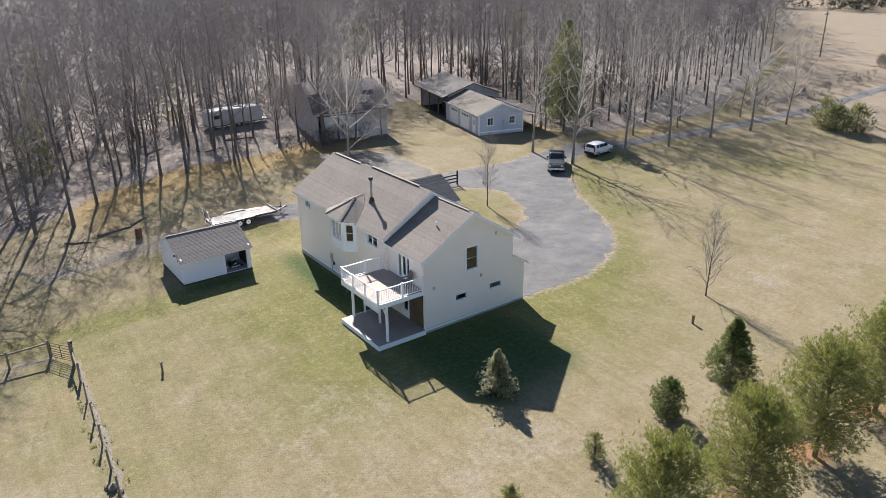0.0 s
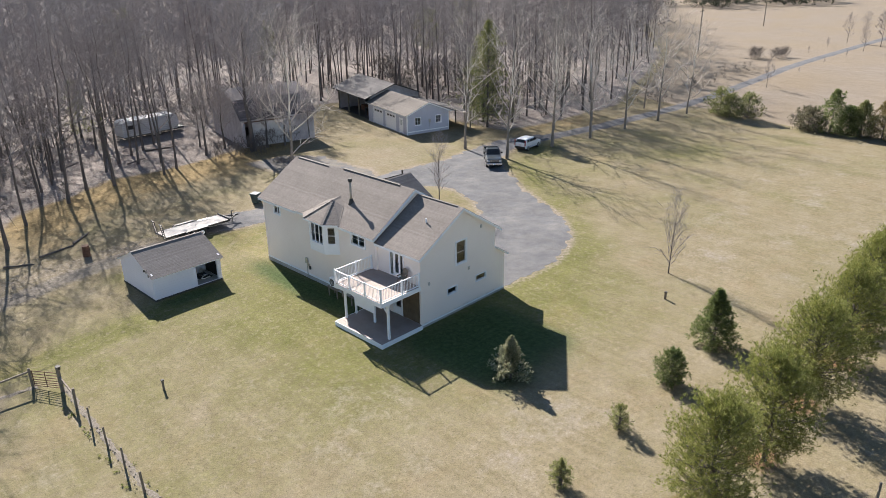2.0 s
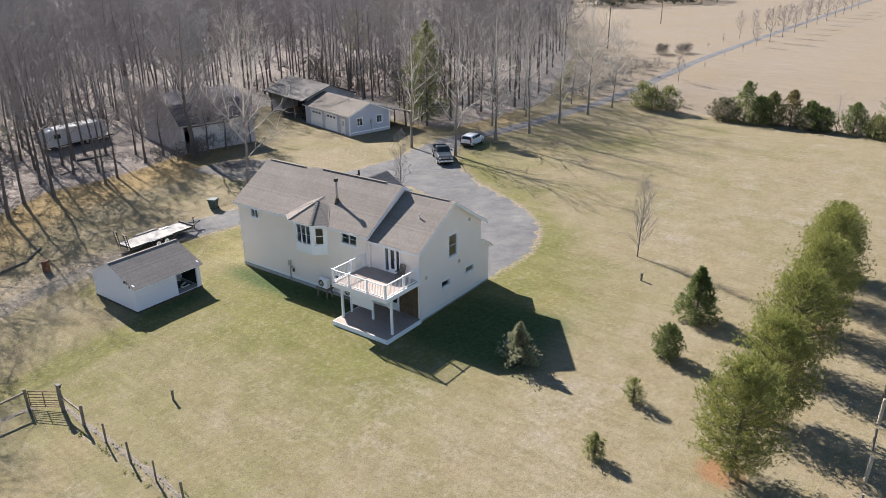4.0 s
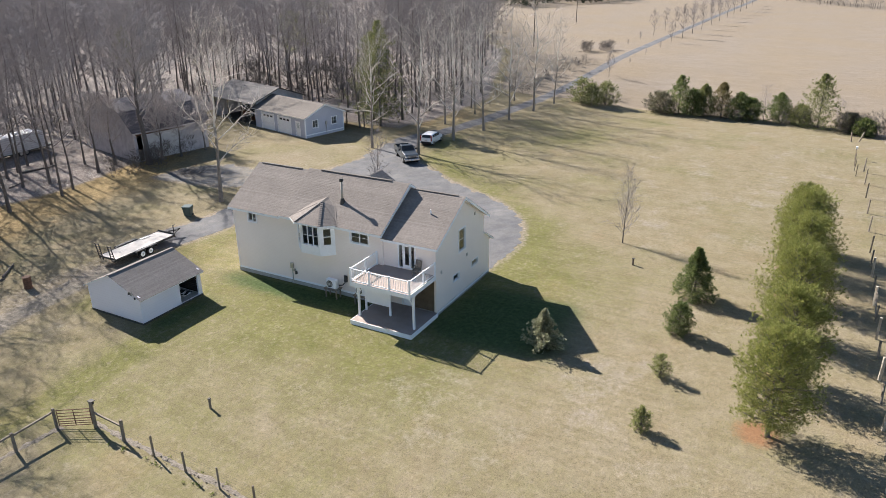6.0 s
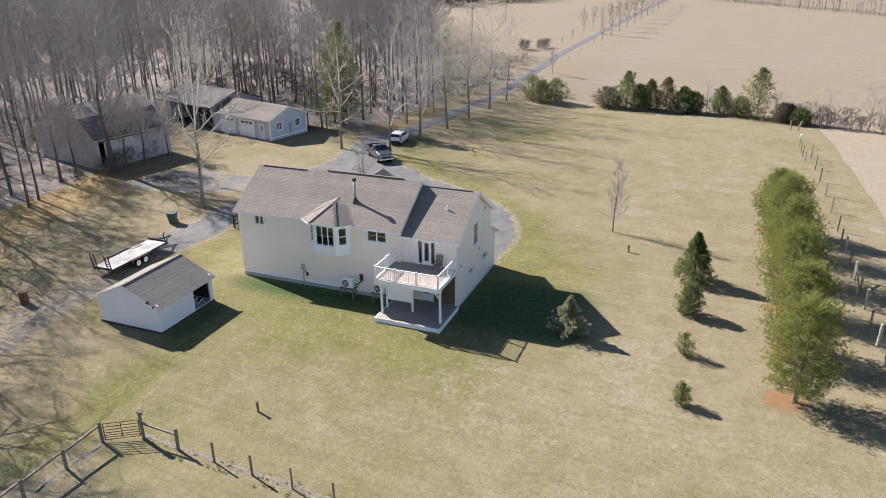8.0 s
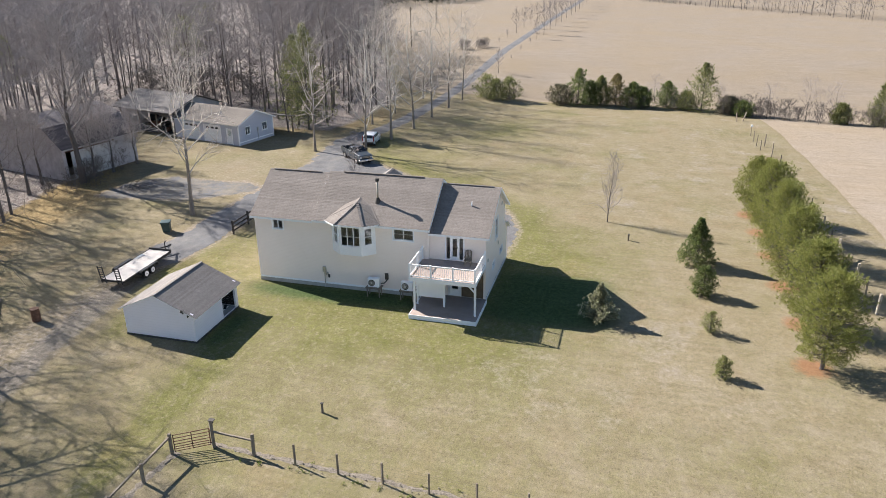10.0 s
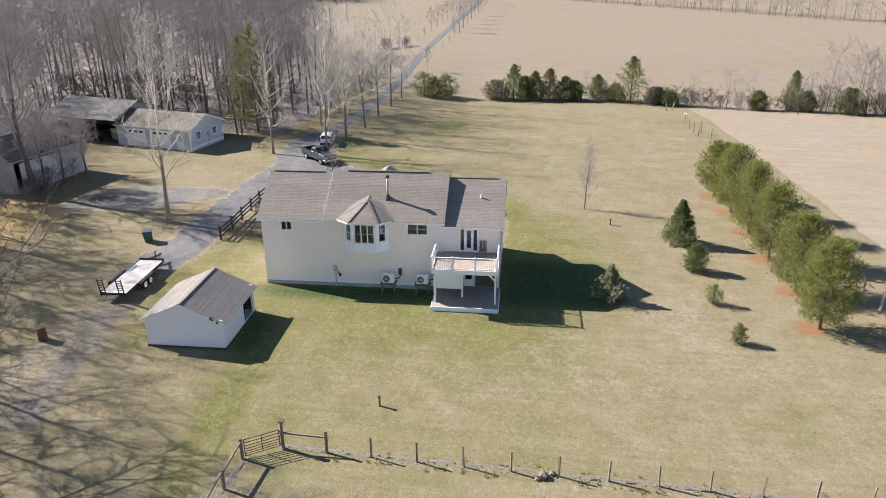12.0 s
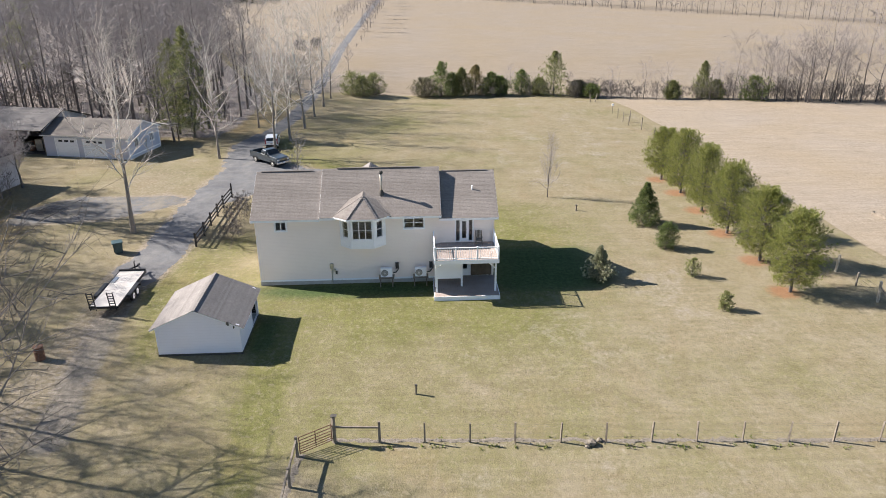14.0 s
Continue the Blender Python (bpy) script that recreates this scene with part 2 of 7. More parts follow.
DARK_EDGE = worn("dark_edge", (0.05, 0.045, 0.04), (0.09, 0.08, 0.07), 4)
CONCRETE = worn("concrete", (0.34, 0.33, 0.31), (0.46, 0.45, 0.43), 1.5, 0.9)
DECKING = worn("decking_boards", (0.32, 0.255, 0.22), (0.38, 0.31, 0.27), 1.2, 0.7)
BROWN_WOOD = worn("bare_brown_wood", (0.1, 0.07, 0.045), (0.165, 0.12, 0.075), 2.5, 0.75)
GREY_WOOD = worn("weathered_grey_wood", (0.15, 0.122, 0.095), (0.27, 0.228, 0.182), 3, 0.9)
BARN_WOOD = worn("old_barn_boards", (0.4, 0.37, 0.38), (0.6, 0.565, 0.575), 1.2, 0.92, fine=14, bump=0.4)
BLACK_WOOD = worn("black_fence_boards", (0.025, 0.022, 0.02), (0.05, 0.045, 0.04), 3, 0.7)
GLASS = glass("window_glass", (0.8, 0.85, 0.86))
INSIDE = worn("painted_interior", (0.45, 0.45, 0.43), (0.58, 0.57, 0.55), 1.0, 0.9)
PALE_WOOD = worn("pale_post_wood", (0.34, 0.29, 0.23), (0.48, 0.43, 0.36), 4, 0.9)
METAL = worn("galvanised_metal", (0.45, 0.44, 0.42), (0.6, 0.59, 0.57), 4, 0.4, 0.9)
PIPE = worn("dull_steel_pipe", (0.38, 0.34, 0.28), (0.5, 0.45, 0.38), 4, 0.5, 0.3)
BLACK = worn("black_paint", (0.015, 0.015, 0.017), (0.035, 0.035, 0.037), 3, 0.5)
RUBBER = worn("rubber", (0.012, 0.012, 0.012), (0.03, 0.03, 0.03), 6, 0.85)
RUST = worn("rusty_steel", (0.09, 0.045, 0.03), (0.19, 0.1, 0.065), 5, 0.85)
PLANK = worn("bleached_planks", (0.5, 0.46, 0.42), (0.62, 0.58, 0.54), 2, 0.85)
BIN_GREEN = worn("green_plastic", (0.03, 0.055, 0.06), (0.05, 0.085, 0.09), 4, 0.5)
PUTTY = worn("beige_plastic", (0.5, 0.47, 0.42), (0.58, 0.55, 0.5), 3, 0.5)
GRAVEL = gravel_material(grown=0.12)
GRAVEL_GROWN = gravel_material("overgrown_gravel", 0.55)
GROUND = ground_material()
BARK_GREY = bark("grey_bark", (0.08, 0.068, 0.062), (0.18, 0.155, 0.142))
BARK_PALE = bark("sycamore_bark", (0.17, 0.14, 0.115), (0.3, 0.262, 0.225), (0.62, 0.58, 0.52))
TWIGS = bark("twigs", (0.185, 0.163, 0.159), (0.355, 0.319, 0.312))
GREY_TWIGS = bark("grey_twigs", (0.24, 0.214, 0.208), (0.46, 0.418, 0.405))
PALE_TWIGS = bark("pale_twigs", (0.36, 0.315, 0.28), (0.68, 0.62, 0.56))
BROWN_TWIGS = bark("brown_twigs", (0.1, 0.086, 0.078), (0.2, 0.176, 0.162))
DARK_TWIGS = bark("dark_twigs", (0.15, 0.132, 0.124), (0.3, 0.268, 0.252))
PINE_LEAF = foliage("pine_needles", (0.088, 0.11, 0.023), (0.205, 0.22, 0.057), (0.36, 0.345, 0.122))
SPRUCE_LEAF = foliage("spruce_needles", (0.052, 0.08, 0.03), (0.13, 0.165, 0.056), (0.27, 0.295, 0.105))
HOLLY_LEAF = foliage("pale_holly_leaves", (0.12, 0.138, 0.07), (0.275, 0.28, 0.17), (0.52, 0.49, 0.36))
CEDAR_LEAF = foliage("cedar_foliage", (0.11, 0.13, 0.045), (0.25, 0.265, 0.1), (0.4, 0.38, 0.17))
OLIVE_LEAF = foliage("olive_cedar_foliage", (0.1, 0.09, 0.035), (0.19, 0.165, 0.07), (0.29, 0.22, 0.11))
WEED_LEAF = foliage("weed_leaves", (0.08, 0.11, 0.02), (0.15, 0.19, 0.04), (0.26, 0.27, 0.09))
HEDGE_LEAF = foliage("hedge_cedar_foliage", (0.075, 0.092, 0.034), (0.185, 0.2, 0.078), (0.33, 0.32, 0.145))
# near-black: the far trees' backlit shadow side is put into this colour
FAR_LEAF = worn("far_evergreen_shaded", (0.022, 0.03, 0.018), (0.05, 0.06, 0.03), 0.4, 0.9)
GREY_LEAF = foliage("grey_green_foliage", (0.075, 0.072, 0.045), (0.15, 0.14, 0.09), (0.24, 0.22, 0.15))
RUBBLE = worn("pale_rubble", (0.1, 0.082, 0.06), (0.235, 0.205, 0.17), 9, 0.95, fine=16, bump=0.5)


# ---- builders ----
def link_mesh(name, mesh, material, parent=None, label="", smooth=False):
    mesh.materials.append(material)
    if smooth:
        mesh.shade_smooth()
    ob = new(name, mesh)
    if parent:
        ob.parent = parent
    return tagged(ob, label)


def part(name, bm, material, parent=None, label="", smooth=False):
    """One bmesh as one mesh object under a thing or a part. Built in the parent's own coordinates."""
    mesh = bpy.data.meshes.new(name)
    bmesh.ops.recalc_face_normals(bm, faces=bm.faces[:])
    bm.to_mesh(mesh)
    bm.free()
    return link_mesh(name, mesh, material, parent, label, smooth)


def arrays(name, verts, faces, material, parent=None, label="", smooth=False):
    """Numpy arrays as one triangle mesh object."""
    v, f = np.asarray(verts, np.float32), np.asarray(faces, np.int32)
    mesh = bpy.data.meshes.new(name)
    mesh.vertices.add(len(v))
    mesh.vertices.foreach_set("co", v.ravel())
    mesh.loops.add(f.size)
    mesh.loops.foreach_set("vertex_index", f.ravel())
    mesh.polygons.add(len(f))
    mesh.polygons.foreach_set("loop_start", np.arange(0, f.size, 3, dtype=np.int32))
    mesh.update(calc_edges=True)
    return link_mesh(name, mesh, material, parent, label, smooth)


def stuff(ob):
    return tagged(ob, kind="stuff")


def thing(name, at, label, category, group="", turn=0.0, kind=""):
    ob = new(name)
    ob.empty_display_size = 0.3
    ob.matrix_basis = pose(*at, 0, 0, turn)
    return tagged(ob, label, category, group, kind)


def box(bm, x0, x1, y0, y1, z0, z1, bevel=0.0):
    vs = [bm.verts.new((x, y, z)) for x in (x0, x1) for y in (y0, y1) for z in (z0, z1)]
    fs = [bm.faces.new([vs[i] for i in q]) for q in ((0, 1, 3, 2), (4, 6, 7, 5), (0, 4, 5, 1), (2, 3, 7, 6), (0, 2, 6, 4), (1, 5, 7, 3))]
    if bevel:
        es = list({e for f in fs for e in f.edges})
        bmesh.ops.bevel(bm, geom=es, offset=bevel, segments=1, affect="EDGES")
    return bm


def boxes(*rows, bevel=0.0):
    bm = bmesh.new()
    for r in rows:
        box(bm, *r, bevel=bevel)
    return bm


def beam(bm, a, b, w, h=None):
    """A straight bar of rectangular section from a to b."""
    a, b = Vector(a), Vector(b)
    d = (b - a).normalized()
    side = d.cross(Vector((0, 0, 1)))
    side = side.normalized() if side.length > 1e-4 else Vector((1, 0, 0))
    up = side.cross(d)
    h = h or w
    ring = [[bm.verts.new(p + side * sx * w / 2 + up * sy * h / 2) for sx, sy in ((-1, -1), (1, -1), (1, 1), (-1, 1))] for p in (a, b)]
    bm.faces.new(ring[0][::-1])
    bm.faces.new(ring[1])
    for i in range(4):
        j = (i + 1) % 4
        bm.faces.new((ring[0][i], ring[0][j], ring[1][j], ring[1][i]))
    return bm


def rod(bm, a, b, r0, r1=None, n=8):
    a, b = Vector(a), Vector(b)
    r1 = r0 if r1 is None else r1
    q = (b - a).to_track_quat("Z", "Y")
    rings = [[bm.verts.new(p + q @ Vector((r * math.cos(k * math.tau / n), r * math.sin(k * math.tau / n), 0))) for k in range(n)] for p, r in ((a, r0), (b, r1))]
    bm.faces.new(rings[0][::-1])
    bm.faces.new(rings[1])
    for i in range(n):
        j = (i + 1) % n
        bm.faces.new((rings[0][i], rings[0][j], rings[1][j], rings[1][i]))
    return bm


def prism(bm, outline, offset):
    """A flat outline of 3D points pushed along offset."""
    off = Vector(offset)
    a = [bm.verts.new(Vector(p)) for p in outline]
    b = [bm.verts.new(Vector(p) + off) for p in outline]
    bm.faces.new(a[::-1])
    bm.faces.new(b)
    for i in range(len(a)):
        j = (i + 1) % len(a)
        bm.faces.new((a[i], a[j], b[j], b[i]))
    return bm


def slope(bm, low_a, low_b, high_b, high_a, course=0.145, lift=0.0055):
    """A roof slope laid in overlapping courses, each a thin wedge of its own."""
    la, lb, hb, ha = (Vector(p) for p in (low_a, low_b, high_b, high_a))
    up = ((lb - la).cross(ha - la)).normalized()
    if up.z < 0:
        up = -up
    n = max(2, round((ha - la).length / course))
    for i in range(n):
        u, v = i / n, min(1.0, (i + 1.12) / n)
        p = [la.lerp(ha, u), lb.lerp(hb, u), lb.lerp(hb, v), la.lerp(ha, v)]
        top = [p[0] + up * lift * 1.6, p[1] + up * lift * 1.6, p[2] + up * 0.003, p[3] + up * 0.003]
        tv, bv = [bm.verts.new(q) for q in top], [bm.verts.new(q - up * 0.004) for q in p]
        bm.faces.new(tv)
        for k in range(4):
            j = (k + 1) % 4
            bm.faces.new((bv[k], bv[j], tv[j], tv[k]))
    return bm


def sheet(outline, holes, axis, at, depth):
    """A wall cut from a flat outline with openings: (u, z) points on the plane axis = at, depth thick along that axis."""
    from mathutils.geometry import tessellate_polygon
    bm = bmesh.new()
    put = (lambda u, z, d: (at + d, u, z)) if axis == "x" else (lambda u, z, d: (u, at + d, z))
    loops = [list(outline)] + [[(u0, z0), (u0, z1), (u1, z1), (u1, z0)] for u0, u1, z0, z1 in holes]
    flat = [p for loop in loops for p in loop]
    tris = tessellate_polygon([[Vector((u, z, 0)) for u, z in loop] for loop in loops])
    front = [bm.verts.new(put(u, z, 0)) for u, z in flat]
    back = [bm.verts.new(put(u, z, depth)) for u, z in flat]
    for a, b, c in tris:
        bm.faces.new((front[a], front[b], front[c]))
        bm.faces.new((back[a], back[c], back[b]))
    k = 0
    for loop in loops:
        m = len(loop)
        for i in range(m):
            j = (i + 1) % m
            bm.faces.new((front[k + i], front[k + j], back[k + j], back[k + i]))
        k += m
    return bm


def slab(bm, low_a, low_b, high_b, high_a, thick=0.14):
    """The deck under a roof slope."""
    pts = [Vector(p) for p in (low_a, low_b, high_b, high_a)]
    return prism(bm, pts, (0, 0, -thick))


# ---- the ground: one sheet to the horizon ----
smooth = ease


def inside(points, X, Y):
    hit = np.zeros(X.shape, bool)
    n = len(points)
    for i in range(n):
        (x0, y0), (x1, y1) = points[i], points[(i + 1) % n]
        if y0 == y1:
            continue
        cross = ((y0 > Y) != (y1 > Y)) & (X < (x1 - x0) * (Y - y0) / (y1 - y0) + x0)
        hit ^= cross
    return hit


def near_line(points, X, Y, closed=False):
    """Distance to a polyline."""
    best = np.full(X.shape, 1e9)
    n = len(points)
    for i in range(n if closed else n - 1):
        (x0, y0), (x1, y1) = points[i], points[(i + 1) % n]
        dx, dy = x1 - x0, y1 - y0
        t = np.clip(((X - x0) * dx + (Y - y0) * dy) / (dx * dx + dy * dy), 0, 1)
        best = np.minimum(best, np.hypot(X - x0 - t * dx, Y - y0 - t * dy))
    return best


DRIVE = [(32.3, 36.35), (35.8, 36.2), (39.2, 36.2), (43.0, 37.6), (45.8, 39.4), (48.6, 42.6), (50.5, 46.2), (53.0, 50.9), (56.7, 55.8),
         (60.2, 60.3), (66, 62.2), (73.0, 62.1), (74.0, 64.5), (67, 66.3), (58.5, 65.4), (56, 64.9),
         (45.7, 65.9), (37.2, 66.2), (30.3, 66.3), (26.8, 67.0), (24.6, 66.9), (23.2, 65.6), (23.0, 64.2), (23.8, 63.3), (26.5, 62.6), (31.3, 62.3), (37, 62.3), (43.5, 62.2), (45.0, 60.4), (47.0, 59.2),
         (47.7, 55.6), (46.0, 51.2), (43.6, 48.4), (41.0, 47.3), (37, 47.2), (32.3, 47.2)]
LANE = [(71, 63.25, 1.25), (78, 61.9, 1.3), (86, 60.9, 1.25), (95, 60.6, 1.15), (107, 60.6, 1.15), (120, 60.3, 1.15), (139, 60.1, 1.1), (160, 60.1, 1.1), (190, 59.9, 1.1), (235, 59.4, 1.1), (280, 58.9, 1.1), (340, 57.8, 1.2), (430, 56.5, 1.2), (600, 54.0, 1.3)]
SPUR = [(45.5, 66.2), (47.0, 68.8), (46.2, 71.5), (46.6, 78.0), (43.5, 81.5), (38.5, 82), (38.6, 79.0), (39.2, 72.2), (42.0, 68.6), (44, 66.4)]
WOOD_EDGE = [(-60, 72), (0, 72), (8, 77), (13, 82), (18, 84), (24, 87), (30, 86.5), (36, 87), (44, 89), (52, 100), (60, 106), (70, 104),
             (74, 90), (72, 78), (72, 69), (80, 67.5), (92, 67), (101, 67.5), (112, 72), (128, 78), (142, 84), (155, 89), (190, 113), (260, 158), (340, 214), (420, 275), (420, 700), (-60, 700)]
PINES = [(19.6, 13.8, 6.3, 2.3), (25.5, 13.5, 6.1, 2.4), (31.8, 13.7, 6.4, 2.5), (38.0, 13.7, 6.4, 2.5), (43.6, 13.9, 6.5, 2.6), (48.4, 14.4, 5.6, 2.3)]


def axis_steps(lo, hi, step, out_lo, out_hi):
    a = list(np.arange(lo, hi + 0.01, step))
    s, left = step, []
    p = lo
    while p > out_lo:
        s *= 1.22
        p -= s
        left.append(p)
    s, p, right = step, hi, []
    while p < out_hi:
        s *= 1.16
        p += s
        right.append(p)
    return np.array(left[::-1] + a + right)


gx, gy = axis_steps(-12, 118, 0.75, -2600, 2900), axis_steps(-4, 108, 0.75, -2600, 2900)
X, Y = np.meshgrid(gx, gy, indexing="ij")
Zg = terrain(X, Y)
verts = np.stack([X, Y, Zg], -1).reshape(-1, 3)
nx, ny = len(gx), len(gy)
ii = (np.arange(nx - 1)[:, None] * ny + np.arange(ny - 1)[None, :]).ravel()
tris = np.concatenate([np.stack([ii, ii + ny, ii + ny + 1], -1), np.stack([ii, ii + ny + 1, ii + 1], -1)])
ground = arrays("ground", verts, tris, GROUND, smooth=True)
tagged(ground, "dry straw-coloured lawn and fields with greener patches", "ground", kind="structure")

def cover(X, Y):
    """What covers the ground at each place: leaf litter, rough grass, dirt, hay, green grass, pine needles, and shade
    painted in as dark green.
    """
    wood_d = near_line(WOOD_EDGE, X, Y, True)
    in_wood = inside(WOOD_EDGE, X, Y)
    signed = np.where(in_wood, wood_d, -wood_d)
    litter = smooth(-1.5, 3.0, signed)
    drive_d = np.minimum(np.minimum(near_line(DRIVE, X, Y, True), near_line(SPUR, X, Y, True)), near_line([(x, y) for x, y, w in LANE], X, Y) - 1.0)
    in_drive = inside(DRIVE, X, Y) | inside(SPUR, X, Y) | (drive_d < 0)
    rust = smooth(-13, -2, signed) * (1 - smooth(40, 60, X)) * smooth(4, 14, X) * 0.9
    rust = np.maximum(rust, 0.5 * smooth(-16, -1, signed) * smooth(60, 75, X) * (1 - smooth(84, 100, X)))
    dirt = np.where(in_drive, 1.0, 1 - smooth(0.0, 1.3, drive_d)) * 0.8
    dirt = np.maximum(dirt, 0.62 * (1 - smooth(0.6, 3.4, near_line([(26, 65), (19, 65.5), (12, 65.6), (4, 65.5), (-12, 66)], X, Y))))
    track = 0.8 * (1 - smooth(0.7, 2.0, near_line([(25, 64.6), (18.5, 64.3), (15.3, 63.9), (8.5, 63.1), (4.5, 62.4)], X, Y)))
    dirt = np.maximum(dirt, 0.5 * (1 - smooth(3, 9, np.hypot(X - 6, (Y - 68) * 0.8))))
    dirt = np.maximum(dirt, 0.55 * (1 - smooth(0.2, 0.7, near_line([(3.3, 46.7), (1.84, 17.98), (1.0, 0)], X, Y))))
    dirt = np.maximum(dirt, 0.5 * (1 - smooth(3, 12, np.hypot((X - 52) * 0.8, Y - 72))))
    field = np.maximum(smooth(107.5, 110.5, X) * (1 - smooth(-3, 1, signed)), smooth(-0.5, 0.5, 2.8 + 0.06 * (X - 26) - Y) * smooth(8, 14, X))
    field = np.maximum(field, smooth(99, 103, X + (Y - 10) * 0.22) * smooth(-12, -8, -Y))
    # greener grass by the gable, strengthened so its colour also deepens the shadow
    green = 0.5 * np.exp(-((X - 17) / 11) ** 2 - ((Y - 47) / 12) ** 2) + 0.8 * np.exp(-((X - 28) / 13) ** 2 - ((Y - 33) / 4.5) ** 2)
    green += 0.75 * np.exp(-(near_line([(15.5, 51.8), (11.7, 51.7), (4.5, 51.6), (-5, 51.0)], X, Y) / 1.2) ** 2) + 0.6 * np.exp(-(near_line([(24, 62), (13, 60.2)], X, Y) / 1.2) ** 2)
    green += 0.5 * np.exp(-(near_line([(36, 35), (44, 36), (50, 42), (55, 50), (60, 57), (72, 60)], X, Y) / 2.0) ** 2)
    # the gable-foot strip adds more of that shade colour
    green += 0.55 * np.exp(-(near_line([(23, 35), (33, 35)], X, Y) / 2.2) ** 2) + 0.4 * np.exp(-((X - 20) / 4) ** 2 - ((Y - 42) / 10) ** 2)
    green += 0.28 * np.exp(-((X - 75) / 26) ** 2 - ((Y - 48) / 14) ** 2) + 0.55 * np.exp(-((X - 42) / 4) ** 2 - ((Y - 54) / 6) ** 2)
    green += 0.5 * np.exp(-(near_line([(33, 58), (30, 60), (24, 60)], X, Y) / 2.5) ** 2) + 0.2 * np.exp(-((X - 4) / 6) ** 2 - ((Y - 38) / 14) ** 2)
    green = np.clip(green + 0.13 + 0.1 * np.exp(-((X - 22) / 22) ** 2 - ((Y - 36) / 18) ** 2), 0, 1) * (1 - np.clip(rust, 0, 1) * 0.6)
    needles = np.zeros(X.shape)
    for px, py, ph, pr in PINES:
        needles = np.maximum(needles, 0.85 * (1 - smooth(0.6, 2.2, np.hypot(X - px, Y - py - 0.5))))
    worn_patch = 0.09 + 0.2 * np.exp(-((X - 21) / 9) ** 2 - ((Y - 24) / 8) ** 2) + 0.18 * np.exp(-((X - 14) / 7) ** 2 - ((Y - 33) / 8) ** 2)
    worn_patch += 0.2 * smooth(34, 50, X) * (1 - smooth(28, 40, Y)) + 0.15 * (1 - smooth(0, 4, X))
    # follows the shadows of gable, back wall and shed; shade put into colour
    shade_green = np.exp(-((X - 25.3) / 4.9) ** 6 - ((Y - 31.4) / 5.4) ** 4) + np.exp(-((X - 22.0) / 1.8) ** 2 - ((Y - 47) / 9) ** 4) + 0.8 * np.exp(-((X - 15.5) / 3.6) ** 4 - ((Y - 52.6) / 1.5) ** 2)
    worn_patch = worn_patch * (1 - np.clip(shade_green, 0, 1))
    return (("fallow", smooth(106, 112, X)), ("shade_green", np.clip(shade_green, 0, 1)), ("worn", worn_patch), ("litter", litter), ("rust", rust), ("dirt", dirt), ("track", track), ("field", field), ("green", green), ("needles", needles))


def lay_cover(ob, X, Y):
    for name, values in cover(X, Y):
        a = ob.data.attributes.new(name, "FLOAT", "POINT")
        a.data.foreach_set("value", values.astype(np.float32).ravel())


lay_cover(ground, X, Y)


def ragged(points, step=0.3, amount=0.4):
    """An outline walked in short steps with an uneven edge."""
    out = []
    for i, (x0, y0) in enumerate(points):
        x1, y1 = points[(i + 1) % len(points)]
        n = max(1, int(math.hypot(x1 - x0, y1 - y0) / step)) if max(abs(x0), abs(x1)) < 150 else 4
        for k in range(n):
            x, y = x0 + (x1 - x0) * k / n, y0 + (y1 - y0) * k / n
            w = noise.noise_vector((x * 0.7, y * 0.7, 0)) * amount * 1.6 + noise.noise_vector((x * 2.3, y * 2.3, 4)) * amount
            out.append((x + w.x, y + w.y))
    return out


def paved(name, points, z, material, label):
    from mathutils.geometry import tessellate_polygon
    pts = ragged(points)
    bm = bmesh.new()
    vs = [bm.verts.new((x, y, z)) for x, y in pts]
    low = [bm.verts.new((x, y, z - 0.05)) for x, y in pts]
    for tri in tessellate_polygon([[Vector((x, y, 0)) for x, y in pts]]):
        bm.faces.new([vs[k] for k in tri])
    for i in range(len(pts)):
        j = (i + 1) % len(pts)
        bm.faces.new((vs[i], vs[j], low[j], low[i]))
    return tagged(part(name, bm, material), label, "driveway", kind="structure")


def lane(name, rows, material, label):
    """The far stretch of the drive, laid over the rise and fall of the ground with uneven edges."""
    bm = bmesh.new()
    prev = None
    for (x0, y0, w0), (x1, y1, w1) in zip(rows, rows[1:]):
        n = max(2, int((x1 - x0) / (0.6 if x0 < 130 else 2.5)))
        for k in range(n):
            u = k / n
            x, y, w = x0 + (x1 - x0) * u, y0 + (y1 - y0) * u, w0 + (w1 - w0) * u
            ring = []
            for j, q in enumerate((-1.0, -0.5, 0.0, 0.5, 1.0)):
                yy = y + q * w + (noise.noise((x * 0.6, q * 9, 3)) * 0.35 + noise.noise((x * 2.1, q * 9, 8)) * 0.2 if j in (0, 4) else 0)
                ring.append(bm.verts.new((x, yy, lawn(x, yy) + (0.025 + 0.0004 * max(0, x - 110) if 0 < j < 4 else 0.0))))
            if prev:
                for j in range(4):
                    bm.faces.new((prev[j], ring[j], ring[j + 1], prev[j + 1]))
            prev = ring
    return tagged(part(name, bm, material), label, "driveway", kind="structure")


lane("road", LANE, GRAVEL, "narrow grey gravel lane running out across the far field")
paved("road", DRIVE, GZ + 0.009, GRAVEL, "grey gravel driveway with a turnaround beside the house")
paved("road", SPUR, GZ + 0.005, GRAVEL_GROWN, "worn gravel spur leading towards the old barn")


